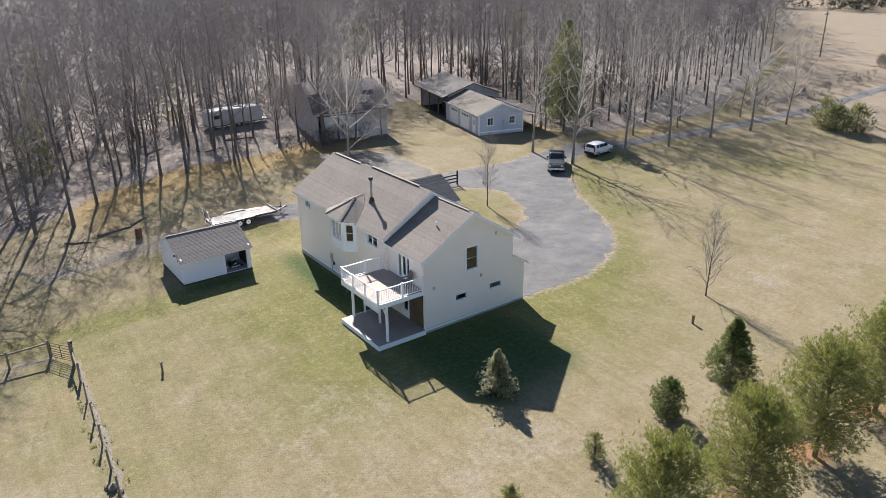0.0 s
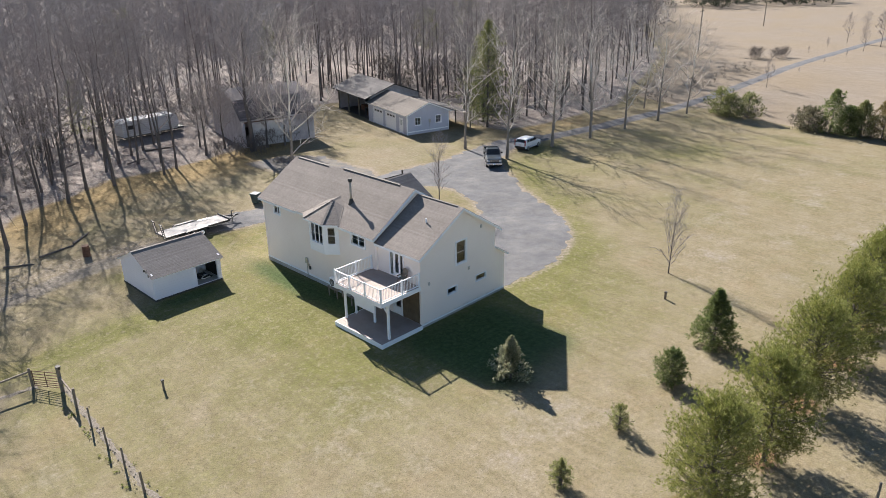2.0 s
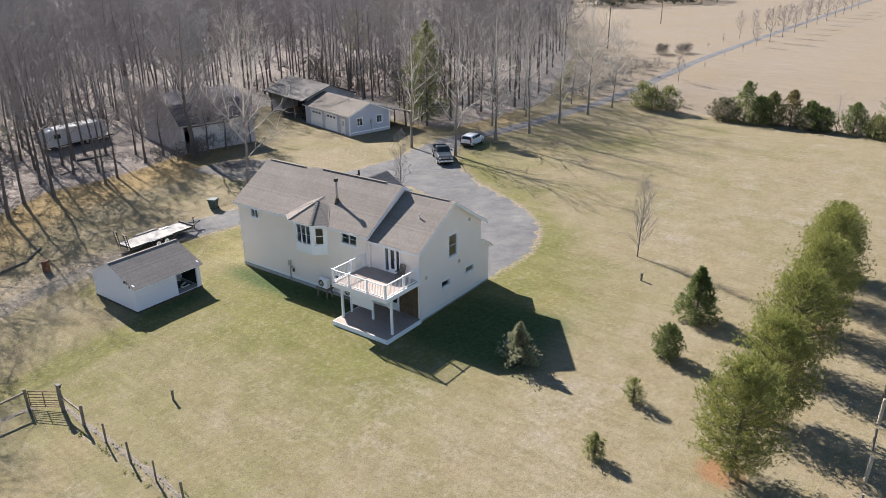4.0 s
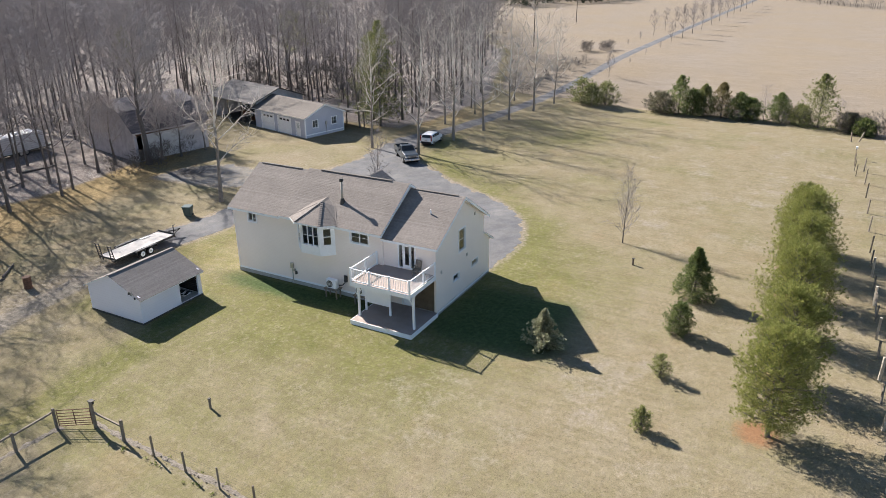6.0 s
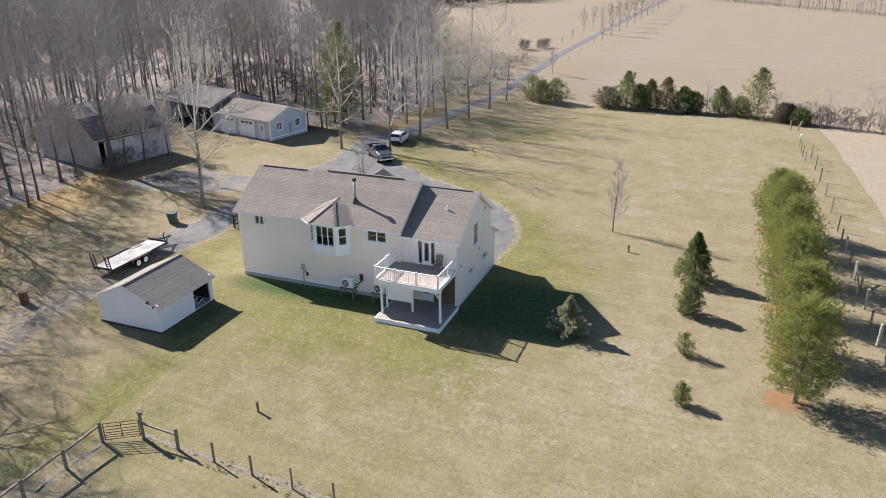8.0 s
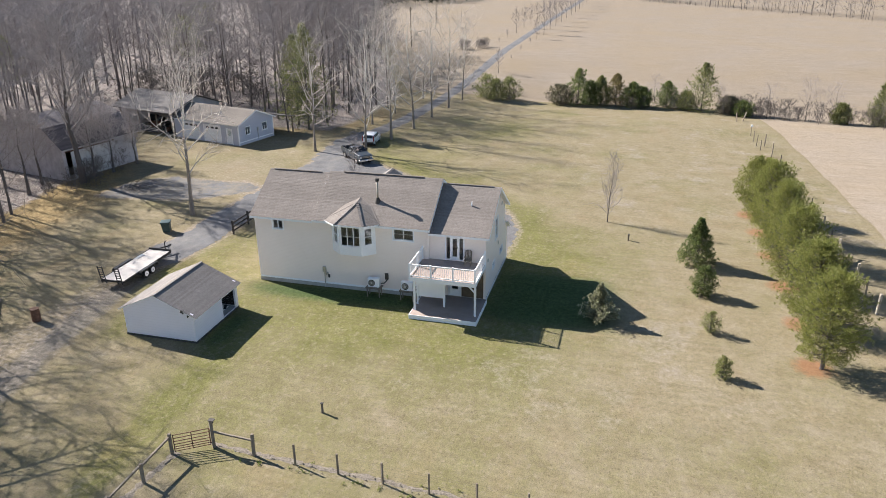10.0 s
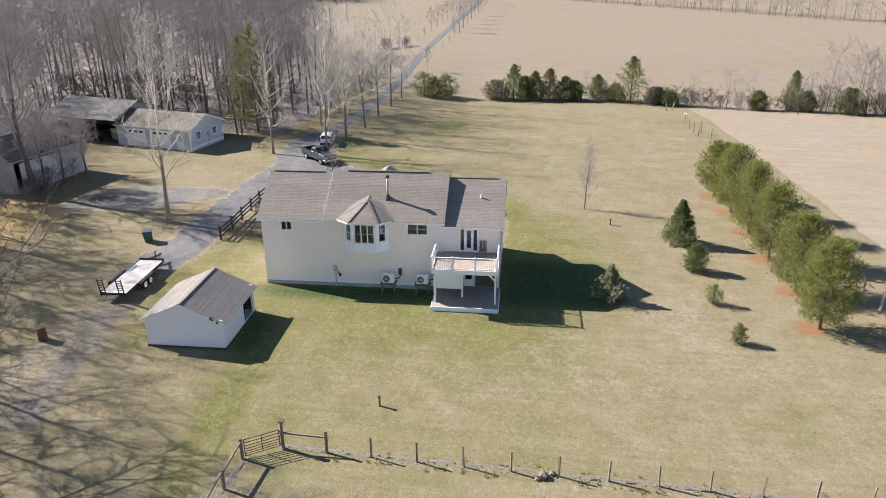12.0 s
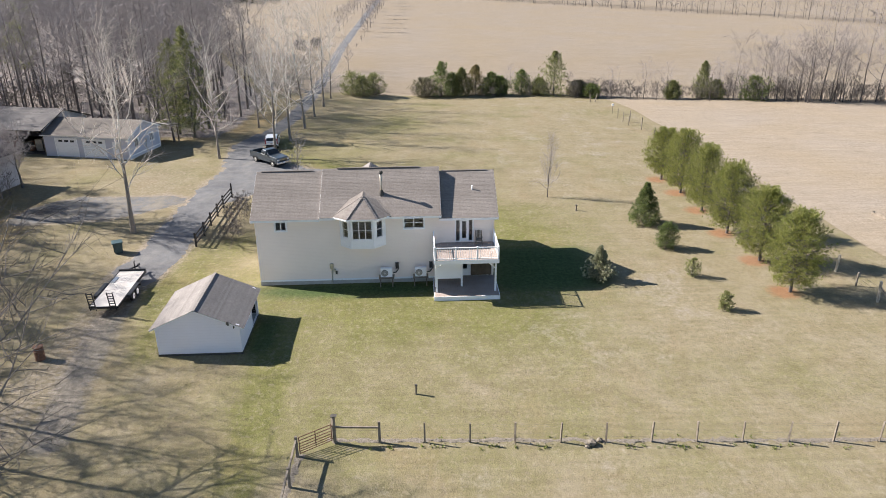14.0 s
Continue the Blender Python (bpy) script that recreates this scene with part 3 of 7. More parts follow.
# ---- windows and doors ----
def window(parent, axis, at, out, u0, u1, z0, z1, columns=2, bars=1, casing=0.1):
    """A framed window in an opening. out is the outward sign along the axis."""
    def b(bm, a0, a1, c0, c1, d0, d1):
        lo, hi = sorted((at + out * d0, at + out * d1))
        return box(bm, lo, hi, a0, a1, c0, c1) if axis == "x" else box(bm, a0, a1, lo, hi, c0, c1)
    bm = bmesh.new()
    c = casing
    b(bm, u0 - c, u0, z0 - c, z1 + c, 0.003, 0.04)
    b(bm, u1, u1 + c, z0 - c, z1 + c, 0.003, 0.04)
    b(bm, u0, u1, z1, z1 + c, 0.003, 0.04)
    b(bm, u0, u1, z0 - c, z0, 0.003, 0.055)
    w = part("window", bm, WHITE, parent)
    bm = bmesh.new()
    width = (u1 - u0) / columns
    for i in range(columns):
        a0, a1 = u0 + i * width, u0 + (i + 1) * width
        for e0, e1, f0, f1 in ((a0, a0 + 0.035, z0, z1), (a1 - 0.035, a1, z0, z1), (a0 + 0.035, a1 - 0.035, z0, z0 + 0.035), (a0 + 0.035, a1 - 0.035, z1 - 0.035, z1)):
            b(bm, e0, e1, f0, f1, -0.09, -0.03)
        for k in range(bars):
            zb = z0 + (z1 - z0) * (k + 1) / (bars + 1)
            b(bm, a0 + 0.035, a1 - 0.035, zb - 0.013, zb + 0.013, -0.085, -0.035)
    part("sash", bm, WHITE, w)
    for i in range(columns):
        bm = bmesh.new()
        b(bm, u0 + i * width + 0.03, u0 + (i + 1) * width - 0.03, z0 + 0.03, z1 - 0.03, -0.066, -0.058)
        part("pane", bm, GLASS, w).visible_shadow = False
    return w


# ---- the house ----
def build_house():
    h = thing("house", (0, 0, 0), "two-storey cream-sided house with weathered grey shingle roofs", "house")
    XM, XR, XF = 23.25, 23.42, 31.1         # back wall, recessed back wall, front wall
    YL, YA, YB, YR = 54.3, 49.35, 40.45, 36.05
    base = 0.62
    # back wall, long part, with the openings of two windows and the bay
    win1, win2 = (51.98, 52.78, 4.85, 5.6), (41.48, 42.98, 4.82, 5.68)
    bay_hole = (44.75, 47.55, 3.9, 5.7)
    part("wall", sheet([(YB, base), (YL, base), (YL, 5.86), (YB, 5.86)], [win1, win2, bay_hole], "x", XM, 0.18), CREAM, h)
    # recessed back wall with the glazed door and the lower door
    door, low_door = (37.72, 38.98, 3.55, 5.35), (37.95, 38.75, 0.62, 2.6)
    part("wall", sheet([(YR + 0.18, base), (YB, base), (YB, 5.76), (YR + 0.18, 5.76)], [door, low_door], "x", XR, 0.18), CREAM, h)
    part("wall", boxes((XM, XR, YB - 0.18, YB, base, 5.86)), CREAM, h)
    # gable wall towards the lawn
    holes = [(26.93, 27.93, 3.98, 5.62), (26.0, 26.95, 1.95, 2.38), (29.0, 30.05, 2.0, 2.42)]
    part("wall", sheet([(XR, base - 0.1), (32.2, base - 0.2), (32.2, 3.28), (XF, 4.0), (XF, 5.72), (27.4, 8.0), (XR, 5.76)], holes, "y", YR, 0.18), CREAM, h)
    part("wall", sheet([(XM + 0.18, base), (XF, base), (XF, 6.0), (27.05, 8.36), (XM + 0.18, 6.05)], [], "y", YL - 0.18, 0.18), CREAM, h)
    # the gable that shows where the higher roof steps down
    part("wall", sheet([(XM, 5.6), (XF, 5.6), (XF, 6.0), (27.05, 8.46), (XM, 6.0)], [], "y", YB - 0.16, 0.16), CREAM, h)
    part("wall", boxes((XF - 0.18, XF, YR + 0.18, YL - 0.18, base, 5.66)), CREAM, h)
    part("wall", boxes((32.02, 32.2, YR + 0.18, 43.2, base - 0.2, 3.3)), CREAM, h)
    bm = bmesh.new()
    prism(bm, [(XM - 0.04, YL + 0.03, 0.1), (XF, YL + 0.03, 0.1), (XF, YR - 0.03, 0.1), (XR - 0.04, YR - 0.03, 0.1), (XR - 0.04, YB - 0.03, 0.1), (XM - 0.04, YB - 0.03, 0.1)], (0, 0, 0.5))
    box(bm, XF + 0.01, 32.18, YR - 0.03, 43.2, 0.05, 0.4)
    part("foundation", bm, CONCRETE, h, "grey concrete foundation")
    part("skirt_board", boxes((XM - 0.035, XM - 0.003, YB, YL + 0.03, 0.6, 0.74), (XM - 0.035, XF, YL + 0.003, YL + 0.035, 0.6, 0.74), (XR, 32.2, YR - 0.035, YR - 0.003, 0.46, 0.6)), WHITE, h)
    part("corner_board", boxes((XM - 0.03, XM + 0.1, YL + 0.003, YL + 0.03, 0.74, 5.95), (XM - 0.03, XM - 0.003, YL - 0.1, YL, 0.74, 5.95)), CREAM, h)
    part("corner_board", boxes((XR - 0.03, XR + 0.1, YR - 0.03, YR - 0.003, 0.6, 5.55), (XR - 0.03, XR - 0.003, YR, YR + 0.1, 0.6, 5.55)), CREAM, h)
    part("corner_board", boxes((XM - 0.025, XM - 0.003, YB, YB + 0.1, 0.74, 5.95)), CREAM, h)
    part("floor", boxes((23.5, 30.9, 36.3, 54.1, 0.62, 0.7), (23.5, 30.9, 36.3, 54.1, 3.1, 3.35)), INSIDE, h)
    part("partition", boxes((26.2, 26.35, 36.3, 54.1, 0.7, 5.9), (23.5, 26.2, 40.6, 40.7, 0.7, 5.6)), INSIDE, h)

    # roofs: (ends along y, eave x, eave z, ridge x, ridge z, front eave x, z)
    def gable_roof(y0, y1, ex, ez, rx, rz, fx, fz, rake0, rake1):
        bm = bmesh.new()
        slab(bm, (ex, y0, ez), (ex, y1, ez), (rx, y1, rz), (rx, y0, rz))
        slab(bm, (fx, y0, fz), (fx, y1, fz), (rx, y1, rz), (rx, y0, rz))
        r = part("roof", bm, WHITE, h)
        bm = bmesh.new()
        slope(bm, (ex - 0.04, y0 - 0.02, ez - 0.02), (ex - 0.04, y1 + 0.02, ez - 0.02), (rx, y1 + 0.02, rz), (rx, y0 - 0.02, rz))
        slope(bm, (fx + 0.04, y0 - 0.02, fz - 0.02), (fx + 0.04, y1 + 0.02, fz - 0.02), (rx, y1 + 0.02, rz), (rx, y0 - 0.02, rz))
        stuff(part("shingles", bm, ROOF, r, "grey-brown asphalt shingles in courses"))
        part("fascia", boxes((ex - 0.03, ex + 0.02, y0, y1, ez - 0.2, ez - 0.03)), WHITE, r)
        for y, on in ((y0, rake0), (y1, rake1)):
            if on:
                s = -1 if y == y0 else 1
                for e, z in ((ex, ez), (fx, fz)):
                    bm = prism(bmesh.new(), [(e, y, z - 0.22), (e, y, z - 0.01), (rx, y, rz - 0.01), (rx, y, rz - 0.22)], (0, 0.03 * s, 0))
                    part("rake_board", bm, WHITE, r)
        return r

    left = gable_roof(YA, YL + 0.25, 22.95, 5.84, 27.05, 8.44, 31.4, 5.84, False, True)
    mid = gable_roof(YB - 0.3, YA, 22.93, 5.93, 27.05, 8.58, 31.4, 5.93, True, True)
    right = gable_roof(YR - 0.3, YB - 0.17, 23.1, 5.63, 27.4, 8.12, 31.5, 5.5, True, False)
    part("ridge_vent", boxes((26.95, 27.15, 50.1, 54.2, 8.42, 8.47)), VENT_BROWN, left)
    part("ridge_vent", boxes((26.95, 27.15, 41.7, 48.2, 8.56, 8.62)), VENT_BROWN, mid)
    part("ridge_vent", boxes((27.30, 27.50, 36.3, 39.9, 8.10, 8.14)), VENT_BROWN, right)
    # low shed roof over the stepped-out ground floor
    bm = bmesh.new()
    slab(bm, (32.45, YR - 0.25, 3.22), (32.45, 43.2, 3.22), (XF, 43.2, 4.1), (XF, YR - 0.25, 4.1), 0.12)
    lean = part("lean_to_roof", bm, WHITE, h)
    bm = bmesh.new()
    slope(bm, (32.5, YR - 0.27, 3.2), (32.5, 43.2, 3.2), (XF, 43.2, 4.11), (XF, YR - 0.27, 4.11))
    stuff(part("shingles", bm, ROOF, lean))
    # cross gable at the front
    bm = bmesh.new()
    RX, RY, RZ, EZ = 31.95, 45.9, 7.65, 6.08
    for y in (43.3, 48.5):
        slab(bm, (27.9, y, EZ), (RX, y, EZ), (RX, RY, RZ), (27.9, RY, RZ), 0.13)
    wing = part("cross_gable_roof", bm, WHITE, h)
    bm = bmesh.new()
    for y, s in ((43.3, -1), (48.5, 1)):
        slope(bm, (28.2, y + s * 0.04, EZ - 0.02), (RX + 0.03, y + s * 0.04, EZ - 0.02), (RX + 0.03, RY, RZ), (28.2, RY, RZ), 0.17, 0.014)
    stuff(part("shingles", bm, SHED_ROOF, wing))
    part("gable_wall", sheet([(43.55, base), (48.25, base), (48.25, 6.1), (RY, 7.5), (43.55, 6.1)], [], "x", 31.5, 0.16), CREAM, wing)
    for y in (43.55, 48.1):
        part("side_wall", boxes((XF, 31.5, y, y + 0.15, base, 6.05)), CREAM, wing)
    for y in (43.3, 48.5):
        part("rake_board", prism(bmesh.new(), [(RX, y, EZ - 0.2), (RX, y, EZ), (RX, RY, RZ), (RX, RY, RZ - 0.2)], (0.03, 0, 0)), WHITE, wing)

    # windows
    window(h, "x", XM, -1, *win1, columns=2, bars=0)
    window(h, "x", XM, -1, *win2, columns=2, bars=1)
    window(h, "y", YR, -1, *holes[0], columns=1, bars=1)
    window(h, "y", YR, -1, *holes[1], columns=1, bars=0, casing=0.07)
    window(h, "y", YR, -1, *holes[2], columns=1, bars=0, casing=0.07)

    # bay window: front, two splayed sides, floor, hipped roof
    bx, y0, y1, ya, yb = 22.52, 45.28, 47.02, 44.42, 47.88
    part("bay_front", sheet([(y0, 3.55), (y1, 3.55), (y1, 5.95), (y0, 5.95)], [(y0 + 0.13, y1 - 0.13, 4.25, 5.72)], "x", bx, 0.1), WHITE, h)
    window(h, "x", bx, -1, y0 + 0.13, y1 - 0.13, 4.25, 5.72, columns=3, bars=1, casing=0.08)
    for a, b_ in (((bx, y0), (XM, ya)), ((bx, y1), (XM, yb))):
        d = Vector((b_[0] - a[0], b_[1] - a[1], 0))
        inw = Vector((-d.y, d.x, 0)).normalized()
        if inw.x < 0:
            inw = -inw
        p = lambda u, z: (a[0] + d.x * u, a[1] + d.y * u, z)
        bm = bmesh.new()
        for u0, u1, z0, z1 in ((0, 1, 3.55, 4.3), (0, 1, 5.65, 5.95), (0, 0.2, 4.3, 5.65), (0.8, 1, 4.3, 5.65)):
            prism(bm, [p(u0, z0), p(u1, z0), p(u1, z1), p(u0, z1)], inw * 0.08)
        side = part("bay_side", bm, WHITE, h)
        bm = bmesh.new()
        prism(bm, [p(0.22, 4.32), p(0.78, 4.32), p(0.78, 5.63), p(0.22, 5.63)], inw * 0.01)
        bm.transform(Matrix.Translation(inw * 0.04))
        part("pane", bm, GLASS, side).visible_shadow = False
        bm = bmesh.new()
        for u0, u1, z0, z1 in ((0.2, 0.27, 4.3, 5.65), (0.73, 0.8, 4.3, 5.65), (0.27, 0.73, 4.3, 4.36), (0.27, 0.73, 5.59, 5.65), (0.27, 0.73, 4.95, 5.0)):
            prism(bm, [p(u0, z0), p(u1, z0), p(u1, z1), p(u0, z1)], inw * 0.06)
        bm.transform(Matrix.Translation(inw * -0.015))
        part("sash", bm, WHITE, side)
        bm = bmesh.new()
        for u0, u1, z0, z1 in ((-0.03, 0.12, 3.68, 5.82), (0.9, 1.0, 3.68, 5.82), (0.12, 0.9, 4.16, 4.28)):
            prism(bm, [p(u0, z0), p(u1, z0), p(u1, z1), p(u0, z1)], inw * -0.03)
        part("trim", bm, WHITE, side)
    bm = bmesh.new()
    ring = [(XM, ya - 0.02), (bx - 0.02, y0 - 0.02), (bx - 0.02, y1 + 0.02), (XM, yb + 0.02)]
    prism(bm, [(x, y, 3.5) for x, y in ring], (0, 0, 0.17))
    part("bay_sill", bm, WHITE, h)
    bm = bmesh.new()
    ring = [(XM, ya - 0.06), (bx - 0.06, y0 - 0.06), (bx - 0.06, y1 + 0.06), (XM, yb + 0.06)]
    prism(bm, [(x, y, 5.82) for x, y in ring], (0, 0, 0.14))
    part("bay_frieze", bm, WHITE, h)
    eave = [(23.0, 43.95), (22.2, 44.98), (22.2, 47.3), (23.0, 48.4)]
    apex, back = Vector((24.2, 46.12, 7.16)), Vector((25.0, 46.12, 7.3))
    bm = bmesh.new()
    ev = [Vector((x, y, 5.98)) for x, y in eave]
    faces = [(ev[0], ev[1], apex), (ev[1], ev[2], apex), (ev[2], ev[3], apex)]
    prism(bm, [(x, y, 5.86) for x, y in eave + [(23.4, 48.4), (23.4, 43.95)]], (0, 0, 0.12))
    bay_roof = part("bay_roof", bm, WHITE, h)
    bm = bmesh.new()
    for a, b_, c in faces:
        slope(bm, a, b_, c, c)
    for e, s in ((ev[0], -1), (ev[3], 1)):
        prism(bm, [e, apex, back, (25.3, 46.12 + s * 1.9, 7.3), (23.4, e.y, 6.15)][:3] + [Vector((24.35, 46.12 + s * 1.1, 6.86))], (0, 0, 0.03))
    stuff(part("shingles", bm, ROOF, bay_roof))
    bm = bmesh.new()
    for e in (ev[1], ev[2]):
        n = 13
        for i in range(n):
            p0, p1 = e.lerp(apex, i / n), e.lerp(apex, (i + 0.95) / n)
            beam(bm, p0 + Vector((0, 0, 0.05)), p1 + Vector((0, 0, 0.035)), 0.2, 0.02)
    stuff(part("hip_cap", bm, SHED_ROOF, bay_roof))

    # glazed double door with side lights
    bm = boxes((XR - 0.04, XR + 0.02, 37.62, 37.72, 3.5, 5.45), (XR - 0.04, XR + 0.02, 38.98, 39.08, 3.5, 5.45), (XR - 0.04, XR + 0.02, 37.72, 38.98, 5.35, 5.45),
               (XR - 0.02, XR + 0.06, 38.0, 38.09, 3.55, 5.35), (XR - 0.02, XR + 0.06, 38.62, 38.71, 3.55, 5.35), (XR - 0.02, XR + 0.06, 37.72, 38.0, 3.55, 3.62), (XR - 0.02, XR + 0.06, 38.71, 38.98, 3.55, 3.62))
    frame_ = part("door_frame", bm, WHITE, h)
    part("door", boxes((XR, XR + 0.05, 38.09, 38.19, 3.57, 5.35), (XR, XR + 0.05, 38.52, 38.62, 3.57, 5.35), (XR, XR + 0.05, 38.19, 38.52, 3.57, 3.82), (XR, XR + 0.05, 38.19, 38.52, 5.22, 5.35)), WHITE, frame_)
    for a, b_, z in ((38.19, 38.52, 3.82), (37.72, 38.0, 3.62), (38.71, 38.98, 3.62)):
        part("pane", boxes((XR + 0.02, XR + 0.03, a, b_, z, 5.3)), GLASS, frame_).visible_shadow = False
    part("door_handle", boxes((XR - 0.06, XR, 38.14, 38.17, 4.5, 4.62)), METAL, frame_)
    # lower door and its bare wooden panel under the balcony
    low = part("door", boxes((XR + 0.02, XR + 0.08, 37.97, 38.1, 0.63, 2.58), (XR + 0.02, XR + 0.08, 38.6, 38.73, 0.63, 2.58), (XR + 0.02, XR + 0.08, 38.1, 38.6, 0.63, 1.2), (XR + 0.02, XR + 0.08, 38.1, 38.6, 2.45, 2.58)), WHITE, h)
    part("pane", boxes((XR + 0.045, XR + 0.055, 38.1, 38.6, 1.2, 2.45)), GLASS, low).visible_shadow = False
    part("door_frame", boxes((XR - 0.03, XR - 0.003, 37.85, 37.95, 0.63, 2.7), (XR - 0.03, XR - 0.003, 38.75, 38.85, 0.63, 2.7), (XR - 0.03, XR - 0.003, 37.95, 38.75, 2.6, 2.7)), WHITE, low)
    panel = part("wood_panel", boxes((XR - 0.02, XR - 0.003, YR + 0.14, YR + 1.78, 0.66, 3.2)), BROWN_WOOD, h, "bare brown vertical boards")
    for i in range(12):
        y = YR + 0.14 + i * 0.137
        part("board", boxes((XR - 0.045, XR - 0.023, y, y + 0.13, 0.66, 3.2)), BROWN_WOOD, panel)

    # stove pipe with a storm collar and cap, vent pipe, louvres, lights, meter
    z0 = 7.2
    pipe = part("stove_pipe", rod(bmesh.new(), (24.8, 44.68, z0 - 0.3), (24.8, 44.68, 8.8), 0.085, n=14), PIPE, h, "tall metal stove pipe with a cap", True)
    part("cap", rod(rod(bmesh.new(), (24.8, 44.68, 8.84), (24.8, 44.68, 8.97), 0.19, 0.13, 14), (24.8, 44.68, 8.74), (24.8, 44.68, 8.8), 0.15, n=14), DARK_EDGE, pipe)
    part("collar", rod(rod(bmesh.new(), (24.8, 44.68, 6.95), (24.8, 44.68, 7.3), 0.26, 0.16, 14), (24.8, 44.68, 7.3), (24.8, 44.68, 7.45), 0.17, 0.11, 14), DARK_EDGE, pipe)
    v = part("vent_pipe", rod(bmesh.new(), (25.6, 37.6, 6.85), (25.6, 37.6, 7.4), 0.05, n=10), WHITE, h)
    part("flashing", rod(bmesh.new(), (25.6, 37.6, 6.88), (25.6, 37.6, 7.02), 0.16, 0.07, 10), DARK_EDGE, v)
    for x, y, z in ((28.2, YR - 0.06, 3.32), (24.2, YR - 0.06, 3.44), (29.5, YR - 0.06, 6.15)):
        part("wall_lamp" if z > 3.4 else "wall_vent", boxes((x - 0.09, x + 0.09, y, y + 0.055, z - 0.12, z + 0.12), bevel=0.01), PUTTY if z > 3.4 else METAL, h)
    m = part("meter_box", boxes((XM - 0.14, XM - 0.003, 48.58, 48.86, 1.6, 2.05), bevel=0.015), METAL, h, "grey electric meter box with conduit")
    part("conduit", rod(bmesh.new(), (XM - 0.06, 48.72, GZ), (XM - 0.06, 48.72, 1.6), 0.035), METAL, m)
    part("meter_glass", rod(bmesh.new(), (XM - 0.2, 48.5, 1.5), (XM - 0.02, 48.5, 1.5), 0.09, n=12), METAL, m)
    part("cable_box", boxes((XM - 0.1, XM - 0.003, 48.3, 48.45, 1.15, 1.4)), DARK_EDGE, m)
    return h


build_house()


def build_balcony():
    """The upper deck on its posts, with white railings."""
    d = thing("balcony", (19.85, 36.0, GZ), "raised deck with white railings on white posts", "balcony")
    o = Vector((19.85, 36.0, GZ))

    def p(name, bm, mat, parent=d, label=""):
        if parent is d:
            bm.transform(Matrix.Translation(-o))
        return part(name, bm, mat, parent, label)
    X0, X1, Y0, Y1, F = 19.85, 23.4, 36.0, 40.8, 3.5
    n = 26
    for i in range(n):
        y = Y0 + 0.03 + i * (Y1 - Y0 - 0.06) / n
        bm = boxes((X0 + 0.03, X1, y, y + (Y1 - Y0 - 0.06) / n - 0.008, F - 0.03, F))
        p("deck_board", bm, DECKING)
    p("rim_board", boxes((X0, X0 + 0.04, Y0, Y1, F - 0.3, F + 0.004), (X0 + 0.04, X1, Y0, Y0 + 0.04, F - 0.3, F + 0.004), (X0 + 0.04, XMID, Y1 - 0.04, Y1, F - 0.3, F + 0.004)), WHITE)
    bm = bmesh.new()
    for i in range(9):
        y = Y0 + 0.35 + i * 0.52
        box(bm, X0 + 0.04, X1, y, y + 0.04, F - 0.25, F - 0.032)
    p("joists", bm, BROWN_WOOD)
    rt = F + 0.96
    posts = [(X0 + 0.06, Y0 + 0.06), (X0 + 0.06, Y0 + 1.62), (X0 + 0.06, Y0 + 3.2), (X0 + 0.06, Y1 - 0.06), (X0 + 1.9, Y0 + 0.06), (X1 - 0.08, Y0 + 0.06), (X0 + 1.9, Y1 - 0.06), (23.17, Y1 - 0.06)]
    for x, y in posts:
        q = p("railing_post", boxes((x - 0.05, x + 0.05, y - 0.05, y + 0.05, F, rt + 0.08)), WHITE)
    runs = [((X0 + 0.06, Y0 + 0.06), (X0 + 0.06, Y1 - 0.06)), ((X0 + 0.06, Y0 + 0.06), (X1 - 0.08, Y0 + 0.06)), ((X0 + 0.06, Y1 - 0.06), (23.17, Y1 - 0.06))]
    for a, b in runs:
        bm = bmesh.new()
        beam(bm, (*a, rt), (*b, rt), 0.07, 0.05)
        p("top_rail", bm, WHITE)
        bm = bmesh.new()
        beam(bm, (*a, F + 0.1), (*b, F + 0.1), 0.05, 0.05)
        p("bottom_rail", bm, WHITE)
        length = math.dist(a, b)
        k = int(length / 0.13)
        for i in range(1, k):
            x, y = a[0] + (b[0] - a[0]) * i / k, a[1] + (b[1] - a[1]) * i / k
            if all(math.dist((x, y), q) > 0.08 for q in posts):
                p("baluster", boxes((x - 0.009, x + 0.009, y - 0.009, y + 0.009, F + 0.1, rt)), WHITE)
    for y in (Y0 + 0.18, Y1 - 0.18):
        q = p("post", boxes((20.5, 20.64, y - 0.07, y + 0.07, 0.62, F - 0.3)), WHITE)
    for y, s in ((Y0 + 0.18, 1), (Y1 - 0.18, -1)):
        bm = bmesh.new()
        beam(bm, (20.57, y + s * 0.05, 2.5), (20.57, y + s * 0.75, 3.2), 0.09)
        p("brace", bm, WHITE)
    bm = bmesh.new()
    beam(bm, (20.57, Y0 + 0.05, 3.1), (20.57, Y1 - 0.05, 3.1), 0.1, 0.2)
    p("beam", bm, WHITE)
    # white storage panel hung below
    p("storage_panel", boxes((21.45, 21.52, 38.75, 40.6, 1.3, 3.15), (21.52, 23.2, 40.5, 40.58, 1.3, 3.15)), WHITE, d, "plain white panel under the deck")
    p("panel_post", boxes((21.44, 21.56, 38.6, 38.74, 0.62, 3.2)), WHITE)
    p("panel_post", boxes((21.44, 21.56, 40.62, 40.74, 0.62, 3.2)), WHITE)


XMID = 23.22
build_balcony()


